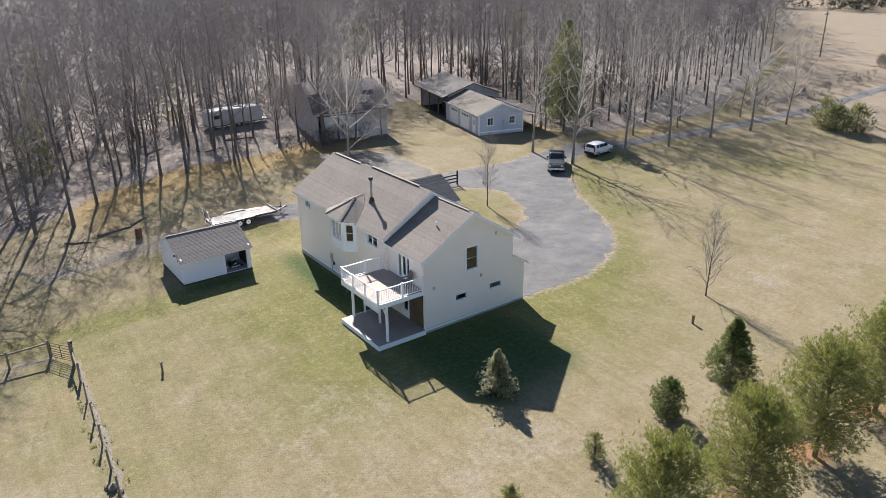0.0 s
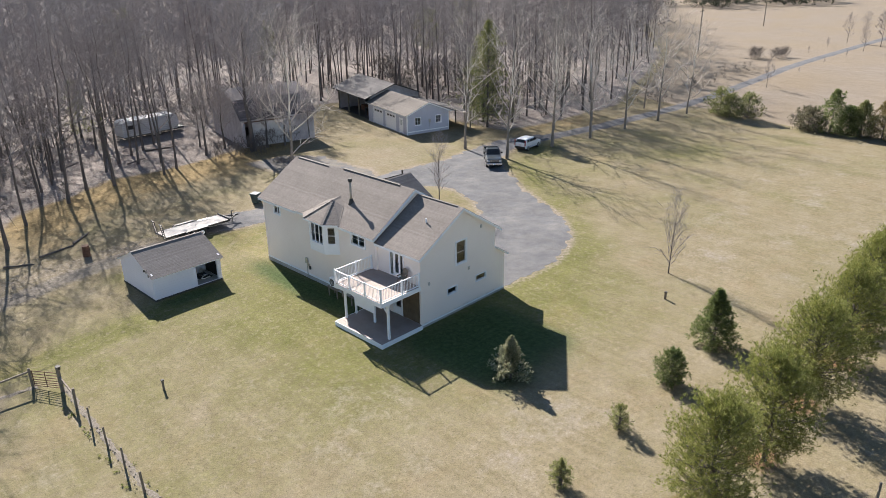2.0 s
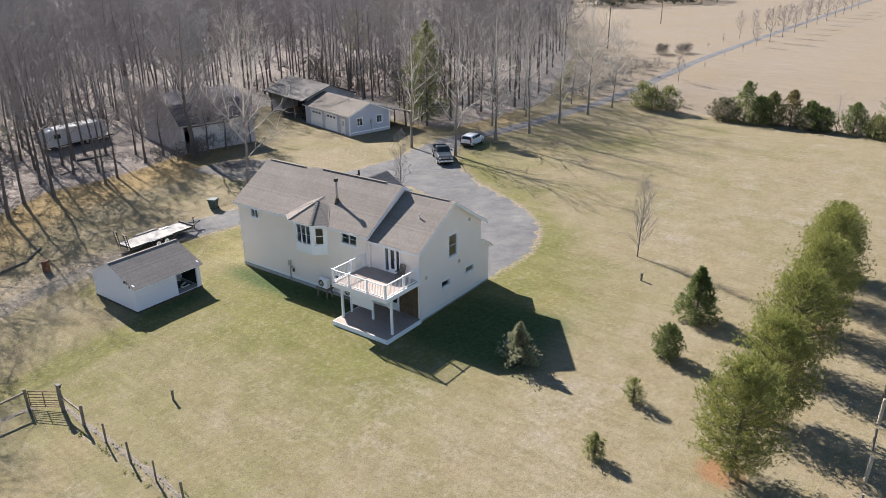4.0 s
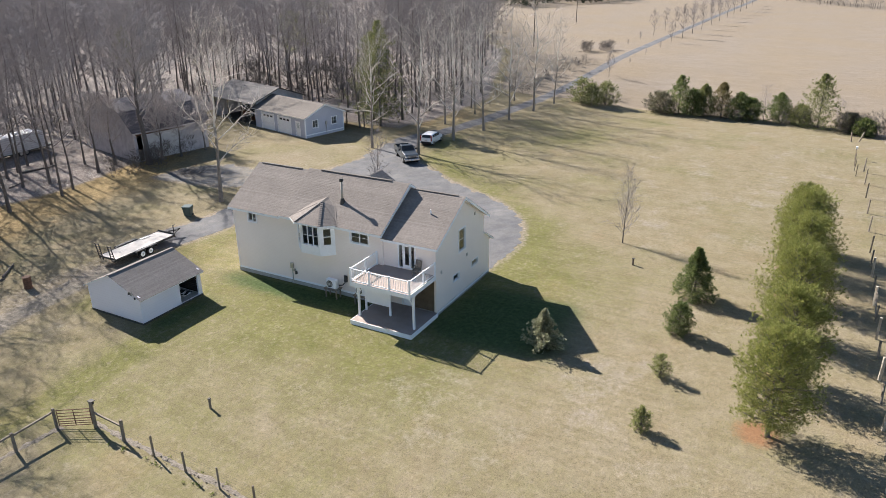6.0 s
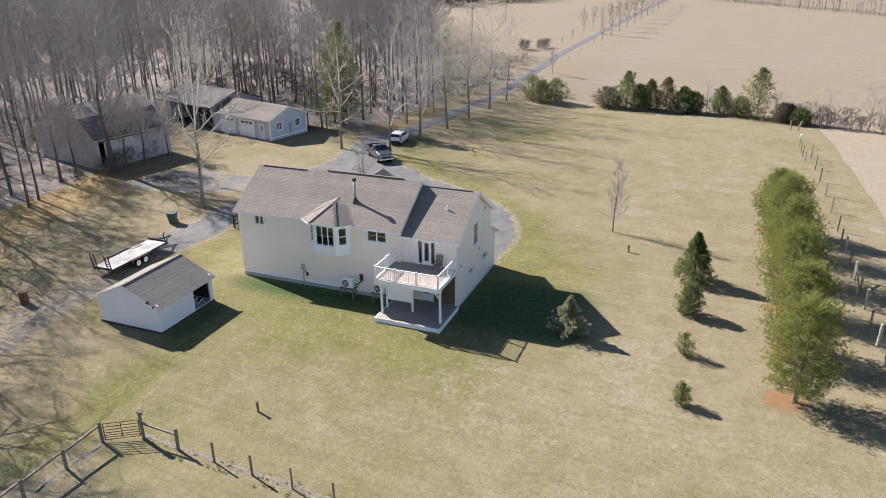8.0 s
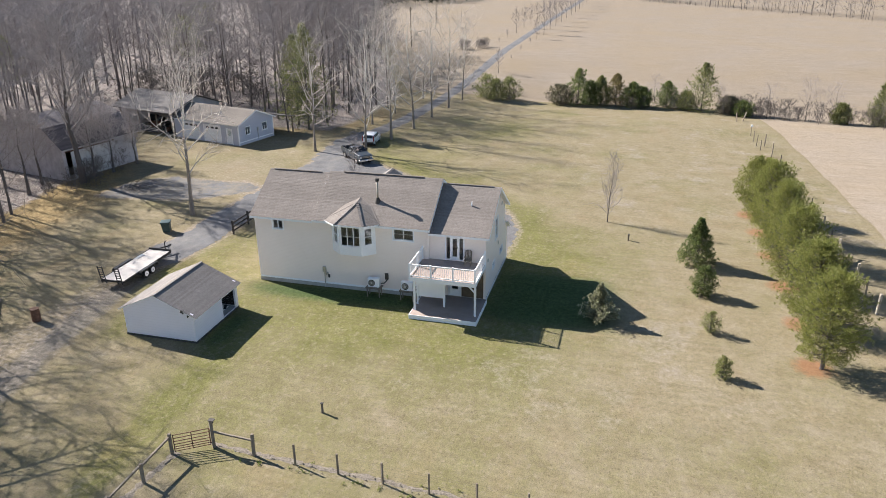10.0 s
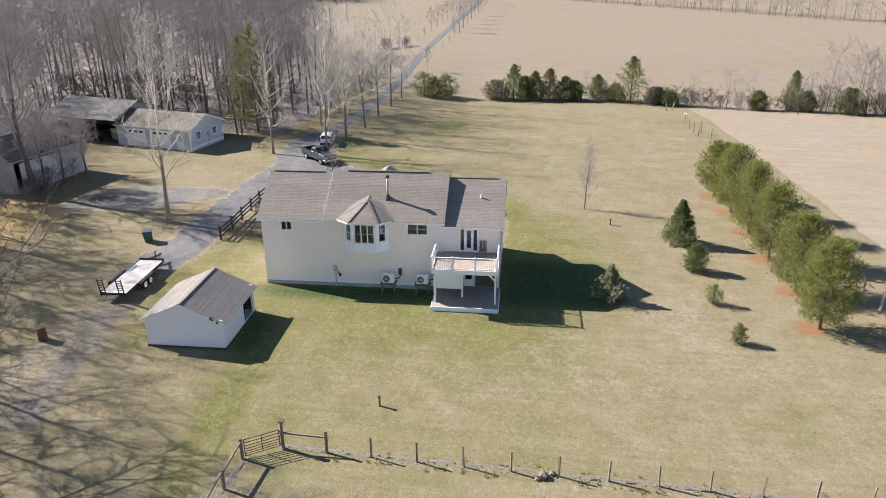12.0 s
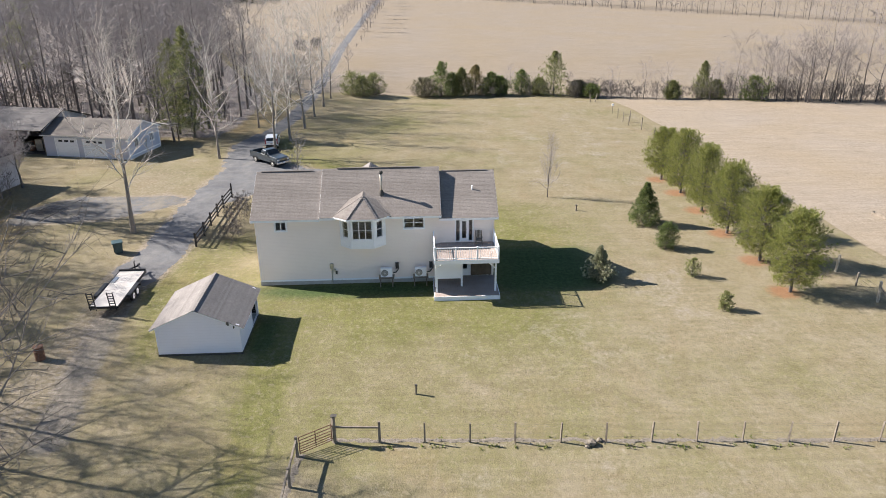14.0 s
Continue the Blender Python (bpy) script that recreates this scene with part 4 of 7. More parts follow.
def build_patio():
    o = Vector((19.7, 35.9, GZ))
    d = thing("patio_deck", tuple(o), "low brown board deck with a white skirt", "deck")
    n = 27
    for i in range(n):
        y = 0.04 + i * 4.86 / n
        part("deck_board", boxes((0.03, 3.7, y, y + 4.86 / n - 0.008, 0.28, 0.32)), DECKING, d)
    part("skirt", boxes((0, 0.035, 0, 4.94, -0.1, 0.325), (0.035, 3.7, 0, 0.035, -0.1, 0.325), (0.035, 3.5, 4.905, 4.94, -0.1, 0.325)), WHITE, d)
    part("frame", boxes((0.04, 3.7, 0.04, 4.9, -0.1, 0.275)), DARK_EDGE, d)


build_patio()


def build_heat_pump(y):
    d = thing("heat_pump", (22.62, y, GZ), "white outdoor heat pump on a wooden stand by the house wall", "heat pump", "heat pumps at the house wall")
    for x in (-0.28, 0.22):
        for yy in (-0.5, 0.45):
            part("leg", boxes((x, x + 0.08, yy, yy + 0.08, -0.05, 0.72)), GREY_WOOD, d)
    part("stand_top", boxes((-0.36, 0.38, -0.6, 0.6, 0.72, 0.78)), GREY_WOOD, d)
    part("case", boxes((-0.2, 0.16, -0.45, 0.45, 0.8, 1.5), bevel=0.02), WHITE, d)
    part("fan_ring", rod(bmesh.new(), (-0.225, 0.13, 1.15), (-0.2, 0.13, 1.15), 0.27, n=24), DARK_EDGE, d)
    bm = bmesh.new()
    for k in range(5):
        w = 0.25 * math.cos(math.asin((k - 2) / 3))
        box(bm, -0.24, -0.226, 0.13 - w, 0.13 + w, 1.15 + (k - 2) * 0.083 - 0.012, 1.15 + (k - 2) * 0.083 + 0.012)
    part("grille", bm, PUTTY, d)
    part("hub", rod(bmesh.new(), (-0.25, 0.13, 1.15), (-0.22, 0.13, 1.15), 0.08, n=12), PUTTY, d)
    bm = bmesh.new()
    pts = [(0.16, -0.48, 1.0), (0.2, -0.75, 1.05), (0.3, -0.95, 1.3), (0.45, -0.85, 1.55), (0.6, -0.8, 1.5)]
    for a, b in zip(pts, pts[1:]):
        rod(bm, a, b, 0.045, n=6)
    part("pipes", bm, DARK_EDGE, d)
    part("line_cover", boxes((0.5, 0.62, -0.95, -0.7, 1.2, 1.7)), DARK_EDGE, d)


build_heat_pump(44.45)
build_heat_pump(41.8)


def build_deck_chair():
    d = thing("patio_chair", (23.1, 37.25, 3.5), "grey-brown plastic chair on the upper deck", "chair")
    part("seat", boxes((-0.5, 0.0, -0.26, 0.26, 0.38, 0.42), bevel=0.01), GREY_WOOD, d)
    for y in (-0.26, 0.2):
        for x in (-0.48, -0.06):
            part("leg", boxes((x, x + 0.05, y, y + 0.05, 0, 0.38)), GREY_WOOD, d)
        part("armrest", boxes((-0.48, 0.02, y, y + 0.06, 0.6, 0.64)), GREY_WOOD, d)
    bm = bmesh.new()
    for i in range(5):
        y = -0.25 + i * 0.105
        beam(bm, (-0.02, y + 0.045, 0.4), (0.16, y + 0.045, 0.98 + 0.06 * math.sin(math.pi * (i + 0.5) / 5)), 0.085, 0.02)
    part("backrest", bm, GREY_WOOD, d)


build_deck_chair()


# ---- outbuildings ----
def build_shed():
    s = thing("shed", (12.85, 53.6, GZ), "small white shed with a grey shingle roof and an open bay", "shed")
    L, W, E, R = 5.55, 5.4, 2.0, 3.3         # along x, along y, eave and ridge over the ground
    part("base_board", boxes((-0.03, L + 0.03, -0.03, W + 0.03, -0.05, 0.12)), DARK_EDGE, s)
    part("wall", sheet([(0.0, 0.1), (W, 0.1), (W, E + 0.1), (W / 2 + 0.05, R - 0.1), (0, E + 0.1)], [], "x", 0, 0.12), SHED_WHITE, s)
    part("wall", sheet([(0.0, 0.1), (W, 0.1), (W, E + 0.1), (W / 2 + 0.05, R - 0.1), (0, E + 0.1)], [], "x", L - 0.12, 0.12), SHED_WHITE, s)
    part("wall", boxes((0.12, L - 0.12, W - 0.12, W, 0.1, E + 0.1)), SHED_WHITE, s)
    part("wall", sheet([(0.12, 0.1), (L - 0.12, 0.1), (L - 0.12, E + 0.05), (0.12, E + 0.05)], [(3.45, L - 0.35, 0.14, E - 0.12)], "y", 0, 0.12), SHED_WHITE, s)
    part("partition", boxes((3.2, 3.3, 0.12, 2.4, 0.14, E)), SHED_WHITE, s)
    part("partition", boxes((3.3, L - 0.13, 2.3, 2.4, 0.14, E)), SHED_WHITE, s)
    for k in range(11):
        part("slat", boxes((L - 0.17, L - 0.125, 0.16, 2.28, 0.2 + k * 0.16, 0.33 + k * 0.16)), BLACK_WOOD, s)
    part("opening_trim", boxes((3.33, 3.45, -0.03, 0.0, 0.12, E - 0.02), (L - 0.35, L - 0.23, -0.03, 0.0, 0.12, E - 0.02), (3.45, L - 0.35, -0.03, 0.0, E - 0.12, E - 0.02)), SHED_WHITE, s)
    part("floor", boxes((0.12, L - 0.12, 0.12, W - 0.12, 0.05, 0.13)), CONCRETE, s)
    ym = W / 2 + 0.05
    bm = bmesh.new()
    slab(bm, (-0.12, -0.28, E - 0.04), (L + 0.12, -0.28, E - 0.04), (L + 0.12, ym, R), (-0.12, ym, R), 0.09)
    slab(bm, (-0.12, W + 0.3, E - 0.04), (L + 0.12, W + 0.3, E - 0.04), (L + 0.12, ym, R), (-0.12, ym, R), 0.09)
    r = part("roof", bm, WHITE, s)
    bm = bmesh.new()
    slope(bm, (-0.15, -0.32, E - 0.06), (L + 0.15, -0.32, E - 0.06), (L + 0.15, ym, R), (-0.15, ym, R), 0.145, 0.007)
    slope(bm, (-0.15, W + 0.34, E - 0.06), (L + 0.15, W + 0.34, E - 0.06), (L + 0.15, ym, R), (-0.15, ym, R), 0.145, 0.007)
    stuff(part("shingles", bm, SHED_ROOF, r))
    part("ridge_cap", boxes((-0.15, L + 0.15, ym - 0.09, ym + 0.09, R - 0.03, R + 0.022)), SHED_ROOF, r)
    lamp = part("yard_lamp", rod(boxes((-0.1, 0.0, 0.62, 0.74, 2.15, 2.4)), (-0.2, 0.68, 2.32), (-0.2, 0.68, 2.48), 0.1, 0.06, 10), DARK_EDGE, s)
    part("bracket", boxes((-0.14, 0.0, 0.3, 0.36, 1.95, 2.12)), DARK_EDGE, lamp)


build_shed()


TARP_BLUE = worn("faded_blue_sheet", (0.16, 0.2, 0.3), (0.35, 0.4, 0.5), 6, 0.6)


def build_mower_clutter():
    m = thing("tool_pile", (17.25, 54.45, GZ + 0.13), "pile of white and faded blue boards in the open shed bay", "tools")
    r = random.Random(3)
    for i in range(9):
        bm = bmesh.new()
        a = Vector((r.uniform(-0.7, 0.5), r.uniform(-0.4, 0.5), 0.06 + 0.05 * i))
        beam(bm, a, a + Vector((r.uniform(-0.9, 0.9), r.uniform(-0.5, 0.5), r.uniform(-0.01, 0.04))), r.uniform(0.08, 0.3), 0.05)
        part("board", bm, (WHITE, TARP_BLUE, BLACK, WHITE)[i % 4], m)
    part("crate", boxes((-0.3, 0.35, 0.1, 0.6, 0, 0.35), bevel=0.02), BLACK, m)


build_mower_clutter()


def wheel(parent, x, y, r, w=0.2, hub=METAL):
    t = part("tyre", rod(bmesh.new(), (x, y - w / 2, r), (x, y + w / 2, r), r, n=20), RUBBER, parent)
    part("rim", rod(bmesh.new(), (x, y - w / 2 - 0.012, r), (x, y + w / 2 + 0.012, r), r * 0.62, n=16), hub, t)
    part("hub_cap", rod(bmesh.new(), (x, y - w / 2 - 0.03, r), (x, y + w / 2 + 0.03, r), r * 0.2, n=10), METAL, t)


def build_trailer():
    t = thing("flatbed_trailer", (22.0, 64.8, GZ), "black flatbed trailer with a bleached plank deck and raised ramps", "trailer", turn=1.0)
    L, W, z = 6.2, 2.1, 0.72
    for i in range(12):
        y = -W / 2 + 0.06 + i * (W - 0.12) / 12
        part("plank", boxes((-L / 2, L / 2, y, y + (W - 0.12) / 12 - 0.01, z - 0.04, z)), PLANK, t)
    bm = boxes((-L / 2 - 0.05, L / 2 + 0.05, -W / 2, -W / 2 + 0.06, z - 0.16, z + 0.02), (-L / 2 - 0.05, L / 2 + 0.05, W / 2 - 0.06, W / 2, z - 0.16, z + 0.02), (L / 2, L / 2 + 0.06, -W / 2, W / 2, z - 0.16, z + 0.16), (-L / 2 - 0.06, -L / 2, -W / 2, W / 2, z - 0.16, z - 0.01))
    part("frame", bm, BLACK, t)
    bm = bmesh.new()
    beam(bm, (L / 2, -0.8, z - 0.1), (L / 2 + 1.35, 0, z - 0.12), 0.1)
    beam(bm, (L / 2, 0.8, z - 0.1), (L / 2 + 1.35, 0, z - 0.12), 0.1)
    box(bm, L / 2 + 1.25, L / 2 + 1.6, -0.07, 0.07, z - 0.16, z - 0.02)
    part("tongue", bm, BLACK, t)
    bm = bmesh.new()
    rod(bm, (L / 2 + 1.0, 0.15, 0.05), (L / 2 + 1.0, 0.15, 1.1), 0.045)
    beam(bm, (L / 2 + 1.0, 0.15, 1.08), (L / 2 + 1.25, 0.15, 1.08), 0.05)
    box(bm, L / 2 + 0.9, L / 2 + 1.1, 0.05, 0.25, 0, 0.05)
    part("jack", bm, BLACK, t)
    for s in (-1, 1):
        for x in (-0.72, 0.12):
            wheel(t, x, s * (W / 2 + 0.16), 0.36, 0.2, WHITE)
        y0, y1 = sorted((s * (W / 2 + 0.01), s * (W / 2 + 0.32)))
        part("fender", boxes((-1.3, 0.75, y0, y1, z - 0.0, z + 0.08), (-1.42, -1.3, y0, y1, z - 0.22, z + 0.05), (0.75, 0.87, y0, y1, z - 0.22, z + 0.05), bevel=0.02), BLACK, t)
        yc = s * 0.72
        bm = bmesh.new()
        for q in (-0.2, 0.2):
            beam(bm, (-L / 2 - 0.1, yc + q, 0.45), (-L / 2 - 0.32, yc + q, 1.95), 0.06)
        for k in range(7):
            zz = 0.6 + k * 0.21
            beam(bm, (-L / 2 - 0.12 - (zz - 0.45) * 0.147, yc - 0.2, zz), (-L / 2 - 0.12 - (zz - 0.45) * 0.147, yc + 0.2, zz), 0.06, 0.05)
        part("ramp", bm, BLACK, t)
    part("toolbox", boxes((0.9, 1.9, W / 2 - 0.42, W / 2 - 0.1, z, z + 0.05), bevel=0.01), METAL, t)


build_trailer()


def gable_building(t, L, W, E, R, wall_mat, roof_mat, holes, over=0.3, gable_holes=(), course=0.15):
    """Local: ridge along x, front at y = 0 facing -y, one end at x = 0."""
    part("wall", sheet([(0, 0), (L, 0), (L, E), (0, E)], holes, "y", 0, 0.14), wall_mat, t)
    part("wall", boxes((0, L, W - 0.14, W, 0, E)), wall_mat, t)
    for x in (0, L - 0.14):
        part("wall", sheet([(0.14, 0), (W - 0.14, 0), (W - 0.14, E + 0.05), (W / 2, R - 0.15), (0.14, E + 0.05)], gable_holes if x == 0 else [], "x", x, 0.14), wall_mat, t)
    k = (R - E) / (W / 2)
    ez = E - over * k + 0.1
    bm = bmesh.new()
    slab(bm, (-over, -over, ez), (L + over, -over, ez), (L + over, W / 2, R), (-over, W / 2, R), 0.12)
    slab(bm, (-over, W + over, ez), (L + over, W + over, ez), (L + over, W / 2, R), (-over, W / 2, R), 0.12)
    r = part("roof", bm, WHITE, t)
    bm = bmesh.new()
    slope(bm, (-over - 0.03, -over - 0.04, ez - 0.01), (L + over, -over - 0.04, ez - 0.01), (L + over, W / 2, R), (-over - 0.03, W / 2, R), course)
    slope(bm, (-over - 0.03, W + over + 0.04, ez - 0.01), (L + over, W + over + 0.04, ez - 0.01), (L + over, W / 2, R), (-over - 0.03, W / 2, R), course)
    stuff(part("shingles", bm, roof_mat, r))
    for y, z in ((-over, ez), (W + over, ez)):
        bm = prism(bmesh.new(), [(-over - 0.03, y, z - 0.18), (-over - 0.03, y, z), (-over - 0.03, W / 2, R), (-over - 0.03, W / 2, R - 0.18)], (0.03, 0, 0))
        part("rake_board", bm, WHITE, r)
    return r


def build_garage():
    # x runs along the front away from the near gable
    g = thing("garage", (61.35, 77.75, GZ), "blue-grey garage with two white overhead doors", "garage", turn=76.0)
    L, W, E, R = 12.0, 6.9, 2.85, 4.35
    # the turned frame has its front on the far side, so build it mirrored
    doors = [(3.3, 6.3, 0.1, 2.35), (7.3, 10.3, 0.1, 2.35)]
    man = (1.2, 2.1, 0.15, 2.15)
    holes = doors + [man]
    before = set(bpy.data.objects)
    gable_building(g, L, W, E, R, BLUE_GREY, GARAGE_ROOF, holes, 0.3, [(1.35, 2.2, 1.3, 2.3), (4.7, 5.55, 1.3, 2.3)])
    part("foundation", boxes((-0.03, L + 0.02, -0.03, W + 0.03, -0.2, 0.06)), CONCRETE, g)
    part("skirt_board", boxes((-0.03, -0.003, 0, W, 0.35, 0.5)), WHITE, g)
    part("corner_board", boxes((-0.03, -0.003, 0, 0.12, 0, E), (-0.03, 0.1, -0.03, -0.003, 0, E)), WHITE, g)
    part("corner_board", boxes((-0.03, -0.003, W - 0.12, W, 0, E)), WHITE, g)
    for a, b, z0, z1 in doors:
        d = part("overhead_door", boxes(*[(a, b, 0.03, 0.08, z0 + (z1 - z0) * i / 4 + 0.01, z0 + (z1 - z0) * (i + 1) / 4) for i in range(4)]), WHITE, g)
        part("door_trim", boxes((a - 0.12, a, -0.03, -0.003, 0, z1 + 0.12), (b, b + 0.12, -0.03, -0.003, 0, z1 + 0.12), (a, b, -0.03, -0.003, z1, z1 + 0.12)), WHITE, d)
        for i in range(3):
            x = a + 0.35 + i * 0.85
            part("pane", boxes((x, x + 0.55, 0.018, 0.028, z1 - 0.42, z1 - 0.16)), BLACK, d)
    a, b, z0, z1 = man
    d = part("door", boxes((a, b, 0.03, 0.08, z0, z1)), WHITE, g)
    part("pane", boxes((a + 0.2, b - 0.2, 0.018, 0.028, z1 - 0.9, z1 - 0.2)), GLASS, d)
    part("door_trim", boxes((a - 0.1, a, -0.03, -0.003, 0, z1 + 0.1), (b, b + 0.1, -0.03, -0.003, 0, z1 + 0.1), (a, b, -0.03, -0.003, z1, z1 + 0.1)), WHITE, d)
    for u0, u1 in ((1.35, 2.2), (4.7, 5.55)):
        window(g, "x", 0, -1, u0, u1, 1.3, 2.3, columns=2, bars=1)
    part("meter_box", rod(boxes((-0.15, -0.003, 3.55, 3.8, 1.45, 1.9)), (-0.07, 3.68, 0), (-0.07, 3.68, 1.45), 0.03), METAL, g)
    # open lean-to behind
    bm = bmesh.new()
    slab(bm, (-1.2, W + 3.4, 2.35), (L, W + 3.4, 2.35), (L, W + 0.15, 3.05), (-1.2, W + 0.15, 3.05), 0.1)
    lean = part("lean_to_roof", bm, TIN, g)
    for x in (-0.9, 3, 7, 11):
        part("post", boxes((x, x + 0.14, W + 3.1, W + 3.24, 0, 2.3)), GREY_WOOD, lean)
    flip(g, before)
    return g


def flip(t, before):
    """Mirror a thing built with its front at y = 0 so that it lies on the other side of its long wall."""
    for o in set(bpy.data.objects) - before:
        if o.type == "MESH":
            o.data.transform(Matrix.Diagonal((1, -1, 1, 1)))
            o.data.flip_normals()


build_garage()


def build_pole_barn():
    b = thing("pole_barn", (64.3, 89.6, GZ), "open-fronted pole barn with a weathered roof and dark interior", "barn", turn=76.0)
    before = set(bpy.data.objects)
    L, W, E, R = 11.5, 9.0, 3.5, 5.2
    for x in (0.0, 3.8, 7.6, 11.3):
        part("post", boxes((x, x + 0.18, 0.3, 0.48, 0, E + 0.25)), GREY_WOOD, b)
    part("wall", boxes((0, L, W - 0.14, W, 0, E)), BARN_WOOD, b)
    for x in (0.0, L - 0.12):
        part("wall", sheet([(0.5, 0), (W - 0.14, 0), (W - 0.14, E), (W / 2, R - 0.15), (0.5, E + 0.05)], [], "x", x, 0.12), BARN_WOOD, b)
    # near-black slab added to stand in for the deep shade inside
    part("floor", boxes((0.2, L - 0.2, 0.5, W - 0.2, -0.02, 0.03)), DARK_EDGE, b)
    part("header", boxes((0, L, 0.3, 0.45, E - 0.15, E + 0.15)), GREY_WOOD, b)
    bm = bmesh.new()
    slab(bm, (-0.5, -0.6, E - 0.1), (L + 0.5, -0.6, E - 0.1), (L + 0.5, W / 2, R), (-0.5, W / 2, R), 0.12)
    slab(bm, (-0.5, W + 0.3, E - 0.1), (L + 0.5, W + 0.3, E - 0.1), (L + 0.5, W / 2, R), (-0.5, W / 2, R), 0.12)
    r = part("roof", bm, DARK_EDGE, b)
    bm = bmesh.new()
    slope(bm, (-0.53, -0.64, E - 0.1), (L + 0.53, -0.64, E - 0.1), (L + 0.53, W / 2, R), (-0.53, W / 2, R), 0.3)
    slope(bm, (-0.53, W + 0.34, E - 0.1), (L + 0.53, W + 0.34, E - 0.1), (L + 0.53, W / 2, R), (-0.53, W / 2, R), 0.3)
    stuff(part("roofing", bm, TIN, r))
    flip(b, before)


build_pole_barn()


def build_barn_clutter():
    m = thing("stored_equipment", (66.3, 92.5, GZ + 0.03), "dark heap of stored equipment inside the pole barn", "equipment", turn=76)
    r = random.Random(8)
    for i in range(10):
        x, y = r.uniform(-2, 7), r.uniform(-4.5, -1.2)
        part("crate", boxes((x, x + r.uniform(0.5, 1.6), y, y + r.uniform(0.5, 1.2), 0, r.uniform(0.5, 1.6)), bevel=0.03), (RUST, BLACK, GREY_WOOD, METAL)[i % 4], m)


build_barn_clutter()


def build_barn():
    b = thing("old_barn", (42.2, 88.95, GZ), "old grey barn with gambrel roof and pale sliding door", "barn", turn=-12.0)
    L, W, E = 10.2, 12.2, 3.9
    prof = [(-0.45, E - 0.2), (2.4, 5.95), (W / 2, 7.0), (W - 2.4, 5.95), (W + 0.45, E - 0.2)]
    ends = [(0, 0), (W, 0), (W, E), (W - 2.4, 5.8), (W / 2, 6.85), (2.4, 5.8), (0, E)]
    part("wall", sheet(ends, [], "x", 0, 0.15), BARN_WOOD, b)
    part("wall", sheet(ends, [], "x", L - 0.15, 0.15), BARN_WOOD, b)
    part("wall", sheet([(0.15, 0), (L - 0.15, 0), (L - 0.15, E), (0.15, E)], [(0.4, 5.6, 0.05, 3.3)], "y", 0, 0.15), BARN_WOOD, b)
    part("wall", boxes((0.15, L - 0.15, W - 0.15, W, 0, E)), BARN_WOOD, b)
    r = random.Random(5)
    for i in range(35):
        x = i * 0.29
        if not 0.2 < x < 5.6:
            part("board", boxes((x, x + 0.27, -0.03 - r.random() * 0.015, -0.002, 0.02, E - 0.05)), BARN_WOOD, b)
        else:
            part("board", boxes((x, x + 0.27, -0.03 - r.random() * 0.015, -0.002, 3.3, E - 0.05)), BARN_WOOD, b)
    for i in range(42):
        y = i * 0.29
        top = E + (5.8 - E) * min(y, W - y) / 2.4 if min(y, W - y) < 2.4 else 5.8 + (min(y, W - y) - 2.4) * 0.28
        part("board", boxes((-0.03 - r.random() * 0.015, -0.002, y, y + 0.275, 0.02, top - 0.08)), BARN_WOOD, b)
    d = part("sliding_door", boxes((1.0, 5.94, -0.1, -0.06, 0.12, 3.22)), WHITE_OLD, b, "pale weathered sliding door")
    for i in range(8):
        part("plank", boxes((1.0 + i * 0.62, 1.0 + i * 0.62 + 0.6, -0.13, -0.102, 0.1, 3.25)), WHITE_OLD, d)
    part("rail", boxes((0.3, 7.0, -0.14, -0.05, 3.3, 3.42)), RUST, d)
    bm = bmesh.new()
    for (y0, z0), (y1, z1) in zip(prof, prof[1:]):
        lo, hi = ((y0, z0), (y1, z1)) if z0 < z1 else ((y1, z1), (y0, z0))
        slab(bm, (-0.3, lo[0], lo[1]), (L + 0.3, lo[0], lo[1]), (L + 0.3, hi[0], hi[1]), (-0.3, hi[0], hi[1]), 0.1)
    roof = part("roof", bm, BARN_WOOD, b)
    bm = bmesh.new()
    for (y0, z0), (y1, z1) in zip(prof, prof[1:]):
        lo, hi = ((y0, z0), (y1, z1)) if z0 < z1 else ((y1, z1), (y0, z0))
        slope(bm, (-0.33, lo[0], lo[1] + 0.01), (L + 0.33, lo[0], lo[1] + 0.01), (L + 0.33, hi[0], hi[1] + 0.01), (-0.33, hi[0], hi[1] + 0.01), 0.25)
    stuff(part("roofing", bm, BARN_ROOF, roof))


WHITE_OLD = worn("weathered_white_boards", (0.55, 0.54, 0.54), (0.72, 0.71, 0.71), 1.2, 0.8)
GREY_RIB = worn("faded_grey_ribs", (0.42, 0.41, 0.42), (0.55, 0.53, 0.54), 3, 0.7)
BARN_ROOF = shingles("old_barn_roofing", (0.12, 0.108, 0.114), (0.17, 0.155, 0.162), (0.09, 0.082, 0.085))
build_barn()


